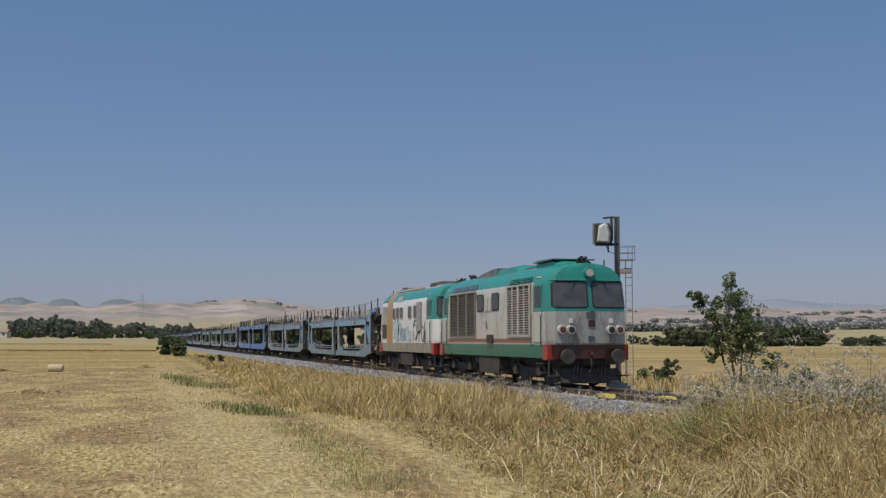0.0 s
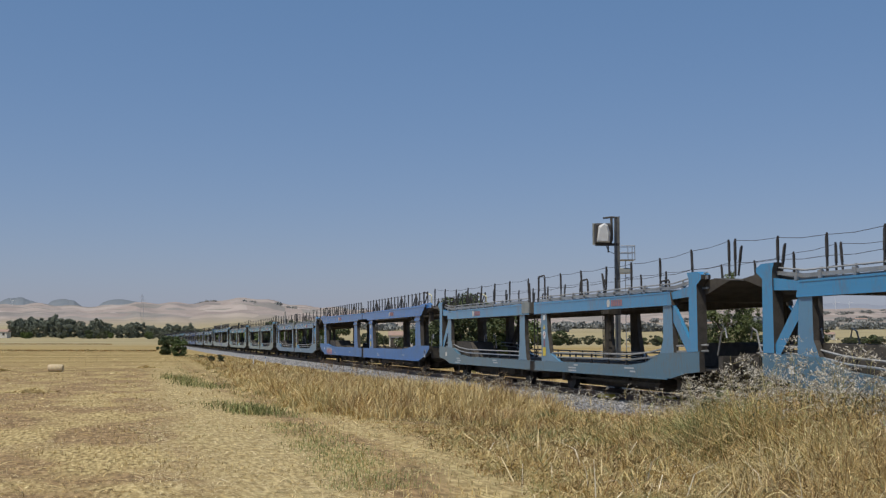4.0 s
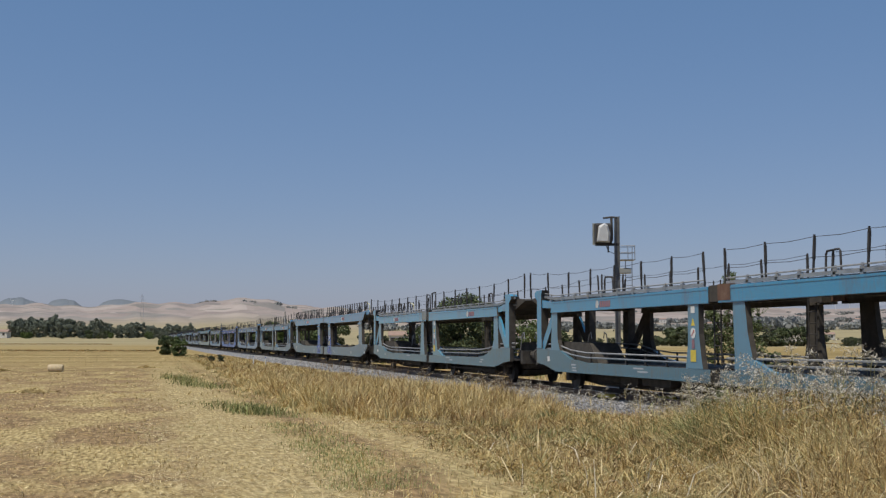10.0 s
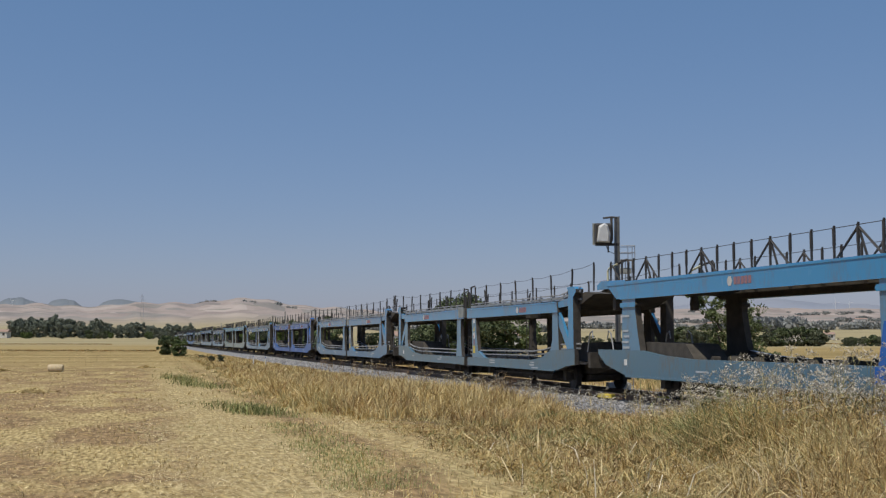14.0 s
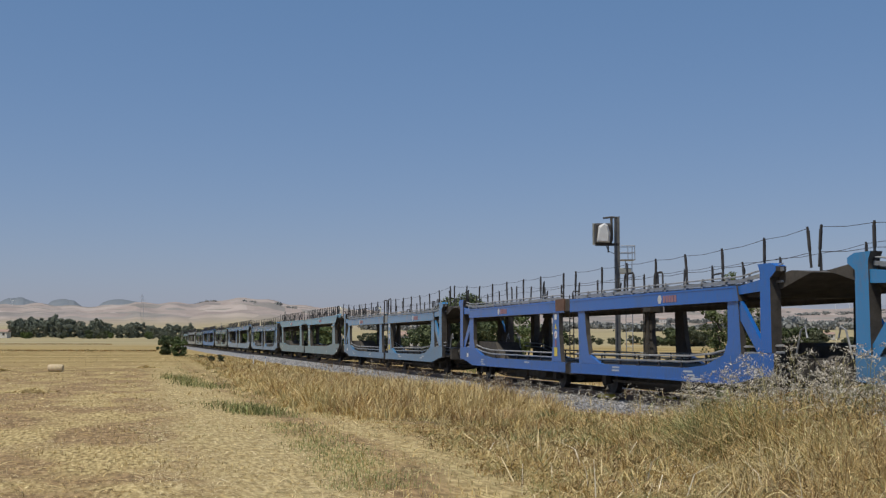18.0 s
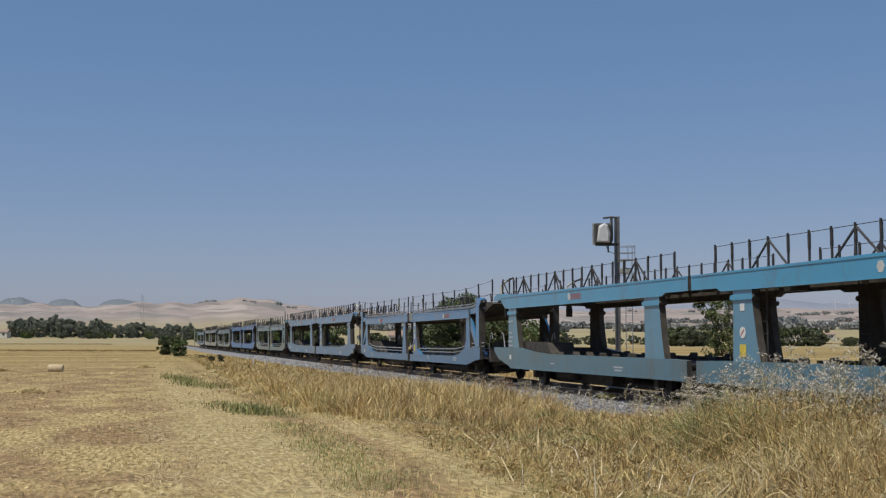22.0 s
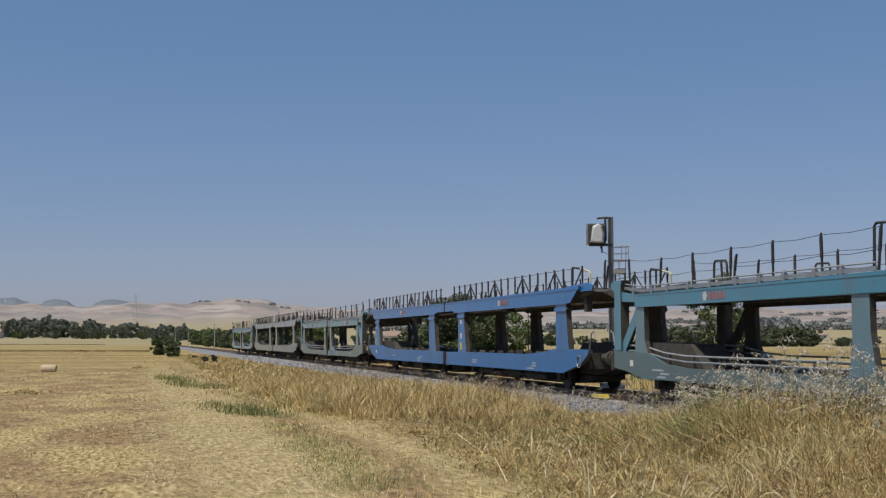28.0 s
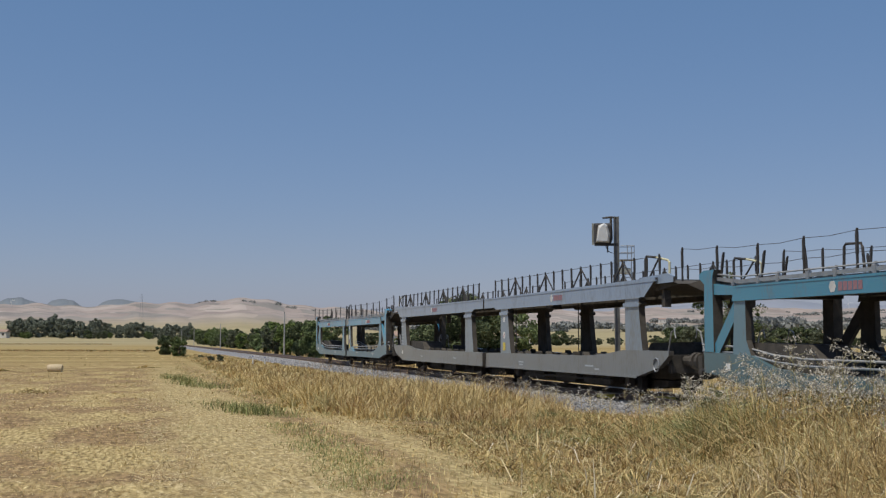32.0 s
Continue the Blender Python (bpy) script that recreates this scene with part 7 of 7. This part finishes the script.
part("platform", Shape().box(0.1, 0.62, -0.3, 0.3, 4.80, 4.83), M["steel"], mast)
for z in (5.32, 5.08):
    part("guard_rail", Shape().tube([(0.1, -0.3, z), (0.6, -0.3, z), (0.6, 0.3, z), (0.1, 0.3, z)], 0.014, 5), M["steel"], mast)
for a, b in ((0.6, -0.3), (0.6, 0.3), (0.35, -0.3)):
    part("guard_post", Shape().tube([(a, b, 4.8), (a, b, 5.34)], 0.014, 5), M["steel"], mast)
part("relay_box", Shape().plate(rounded(-0.2, 0.2, 4.32, 4.52, 0.03), 0.06, 0.48), M["roof_grey"], mast)
lad = part("ladder", Shape().tube([(0.28, -0.12, 0), (0.28, -0.12, 4.8)], 0.016, 5).tube([(0.52, -0.12, 0), (0.52, -0.12, 4.8)], 0.016, 5), M["steel"], mast)
rung = shared("rung", lambda: Shape().tube([(0.28, 0, 0), (0.52, 0, 0)], 0.012, 5).out("rung", M["steel"]))
for k in range(16):
    part("rung", rung, None, lad, at=pose(0, -0.12, 0.25 + 0.28 * k))
part("cable", Shape().tube([(-0.4, 0.1, 5.4), (-0.3, 0.12, 5.15), (-0.05, 0.13, 5.05), (-0.02, 0.13, 0.2)], 0.016, 5), M["rubber"], mast)
for k, zd in enumerate((141, 242, 344, 430)):
    x0 = 17.6
    y0 = (zd - x0 * 0.2539) / 0.9672
    p = thing("line_pole", "slim grey concrete line pole beside the track", "pole", "poles along the line", at=pose(x0, y0, -0.45))
    part("shaft", Shape().tube([(0, 0, 0), (0, 0, 5.2)], [0.10, 0.07], 8), M["concrete"], p)
    part("cap", Shape().tube([(0, 0, 5.2), (0, 0, 5.3)], [0.06, 0.04], 6), M["dark_steel"], p)
# yellow track magnets
for xx, yy in ((13.45, 32.4), (14.5, 30.6)):
    b = thing("track_beacon", "yellow flat track beacon fixed beside the rail", "track beacon", "track beacons", at=pose(xx, yy, -0.17))
    part("cover", Shape().plate([(-0.32, 0.05), (-0.28, 0.15), (0.28, 0.15), (0.32, 0.05)], -0.16, 0.16), M["yellow"], b)
    part("base", Shape().box(-0.14, 0.14, -0.36, 0.36, 0, 0.05), M["black"], b)
# short marker posts on the embankment
for px, zd in ((450, 89), (471, 84)):
    xx, yy = spot(px, zd)
    m = thing("marker_post", "short white marker post on the ballast shoulder", "marker post", "marker posts", at=pose(xx, yy, -0.5))
    part("post", Shape().box(-0.04, 0.04, -0.04, 0.04, 0, 0.75), M["white"], m)
    part("cap", Shape().box(-0.045, 0.045, -0.045, 0.045, 0.75, 0.82), M["navy"], m)
# bales
BALE = material("straw_bale", [(0.3, (0.42, 0.33, 0.20)), (0.7, (0.64, 0.53, 0.36))], 6, 0.95, 0, 0.5, 40, 0.5)


def bale(at, ln, r):
    b = thing("hay_bale", "pale tightly bound straw bale lying on the stubble", "bale", "bales on the field", at=at)
    s = Shape()
    s.tube([(-ln / 2, 0, r * 0.97), (-ln / 2 + 0.06, 0, r), (0, 0, r * 1.01), (ln / 2 - 0.06, 0, r), (ln / 2, 0, r * 0.97)], [r * 0.9, r, r * 1.02, r, r * 0.9], 18)
    part("roll", smooth(s.out("roll", BALE)), None, b)
    for k in (-0.25, 0, 0.25):
        part("twine", Shape().tube([(ln * k, math.cos(a * math.tau / 18) * r * 1.03, r + math.sin(a * math.tau / 18) * r * 1.03) for a in range(19)], 0.006, 4), STRAW, b)
    return b


bale(ground_at(*spot(102, 71), -14), 0.84, 0.25)
for px, zd, w in ((62, 43.5, 1.3), (6, 72, 0.7), (545, 70, 0.8), (262, 80, 1.2)):
    xx, yy = spot(px, zd)
    r = np.random.default_rng(px)
    n = 900
    hx, hy = xx + r.normal(size=n) * w * 0.32, yy + r.normal(size=n) * 0.5
    hz = ground_z(hx, hy) + 0.16 * np.exp(-((hx - xx) / (w * 0.35)) ** 2 - ((hy - yy) / 0.5) ** 2) * r.random(n)
    blades("straw_heap", "low heap of loose pale straw on the stubble", hx, hy, 0.15 + 0.2 * r.random(n), np.full(n, 0.012), 0.3, STRAW, None, px, flat=0.3, z=hz)

# rough grass left standing along the field margins
for px0, px1, zd, n, hh in ((-30, 278, 188, 9000, 0.30), (1105, 1600, 430, 8000, 0.5), (-30, 200, 330, 5000, 0.28)):
    r = np.random.default_rng(int(zd))
    ps = [spot(px0 + (px1 - px0) * q, zd + 1.4 * e) for q, e in zip(r.random(n), r.normal(size=n))]
    mx, my = np.array([p[0] for p in ps]), np.array([p[1] for p in ps])
    blades("field_margin", "strip of rough brown grass along the field margin", mx, my, hh * (0.5 + 0.6 * r.random(n)), np.full(n, zd * 0.0003), 1.0, [RUSSET, OLIVE], (r.random(n) * 1.4).astype(int), int(zd) + 1)
PLASTER = material("old_plaster", [(0.3, (0.52, 0.49, 0.44)), (0.7, (0.72, 0.69, 0.63))], 0.8, 0.9)
TILE = material("clay_tiles", [(0.3, (0.26, 0.17, 0.13)), (0.7, (0.36, 0.26, 0.21))], 1.5, 0.9)


def house(px, zd, w, dp, h, label, arches=0):
    xx, yy = spot(px, zd)
    b = thing("farm_building", label, "building", "farm buildings on the plain", at=pose(xx, yy, float(ground_z(xx, yy)) - 0.3, 0, 0, -14.7))
    wl = part("wall", Shape().box(-w / 2, w / 2, -dp / 2, dp / 2, 0, h), PLASTER, b)
    part("roof", Shape().add([(-w / 2 - 0.3, -dp / 2 - 0.3, h), (w / 2 + 0.3, -dp / 2 - 0.3, h), (w / 2 + 0.3, dp / 2 + 0.3, h), (-w / 2 - 0.3, dp / 2 + 0.3, h), (-w / 2 - 0.3, 0, h + dp * 0.22), (w / 2 + 0.3, 0, h + dp * 0.22)],
                             [(0, 1, 5, 4), (3, 4, 5, 2), (0, 4, 3), (1, 2, 5), (0, 3, 2, 1)]), TILE, b)
    n = arches or max(2, int(w / 3))
    for k in range(n):
        cx = -w / 2 + w * (k + 0.5) / n
        ww, hh = (w / n * 0.32, h * 0.7) if arches else (0.5, 1.1)
        z0 = 0.4 if arches else h * 0.45
        part("window", Shape().box(cx - ww, cx + ww, -dp / 2 - 0.02, -dp / 2 + 0.02, z0, z0 + hh), M["black"], wl)


house(735, 300, 13, 5, 3.2, "long low pale building with dark arched openings", 7)
house(6, 535, 6, 5, 3.0, "white plastered farmhouse behind the field trees")
house(1462, 560, 6, 5, 2.8, "small white plastered farmhouse beyond a hedge")
house(925, 360, 5, 4, 3.2, "small pale plastered hut on the plain")
for k, px in enumerate((1258, 1318, 1522, 1172)):
    house(px, 1250 + 60 * (k % 4), 8 + 3 * (k % 3), 6, 3.6 + k % 2, "pale distant farmhouse on the rising plain")
TURBINE = M["white"]
for px, zd, h in ((1478, 3000, 36), (1503, 3100, 30), (22, 2900, 24)):
    xx, yy = spot(px, zd)
    t = thing("wind_turbine", "slim pale wind turbine on a far ridge", "wind turbine", "far wind turbines", at=pose(xx, yy, float(ground_z(xx, yy)) - 2, 0, 0, -14.7))
    part("tower", Shape().tube([(0, 0, 0), (0, 0, h * 0.65)], [0.55, 0.3], 8), TURBINE, t)
    for k in range(3):
        a = 0.4 + k * 2.094 + px
        part("blade", Shape().tube([(0, -2, h * 0.65), (math.sin(a) * h * 0.35, -2, h * 0.65 + math.cos(a) * h * 0.35)], [0.3, 0.12], 5), TURBINE, t)
for px, zd, h in ((252, 1500, 30), (640, 1300, 24)):
    xx, yy = spot(px, zd)
    t = thing("lattice_pylon", "thin grey lattice power pylon on the plain", "pylon", "power pylons", at=pose(xx, yy, float(ground_z(xx, yy)) - 1))
    for a, b in ((-1, -1), (1, -1), (1, 1), (-1, 1)):
        part("leg", Shape().tube([(a * 2.2, b * 2.2, 0), (a * 0.4, b * 0.4, h)], 0.16, 4), M["steel"], t)
    for q in (0.75, 0.88):
        part("cross_arm", Shape().tube([(-4, 0, h * q), (4, 0, h * q)], 0.16, 4), M["steel"], t)


# ---- motion ----
def motions():
    times = [2.0 * k for k in range(17)]
    for ob, y in MOVING:
        walk(ob, [(t, pose(TRACK_X, y - travelled(t), 0)) for t in times])


motions()
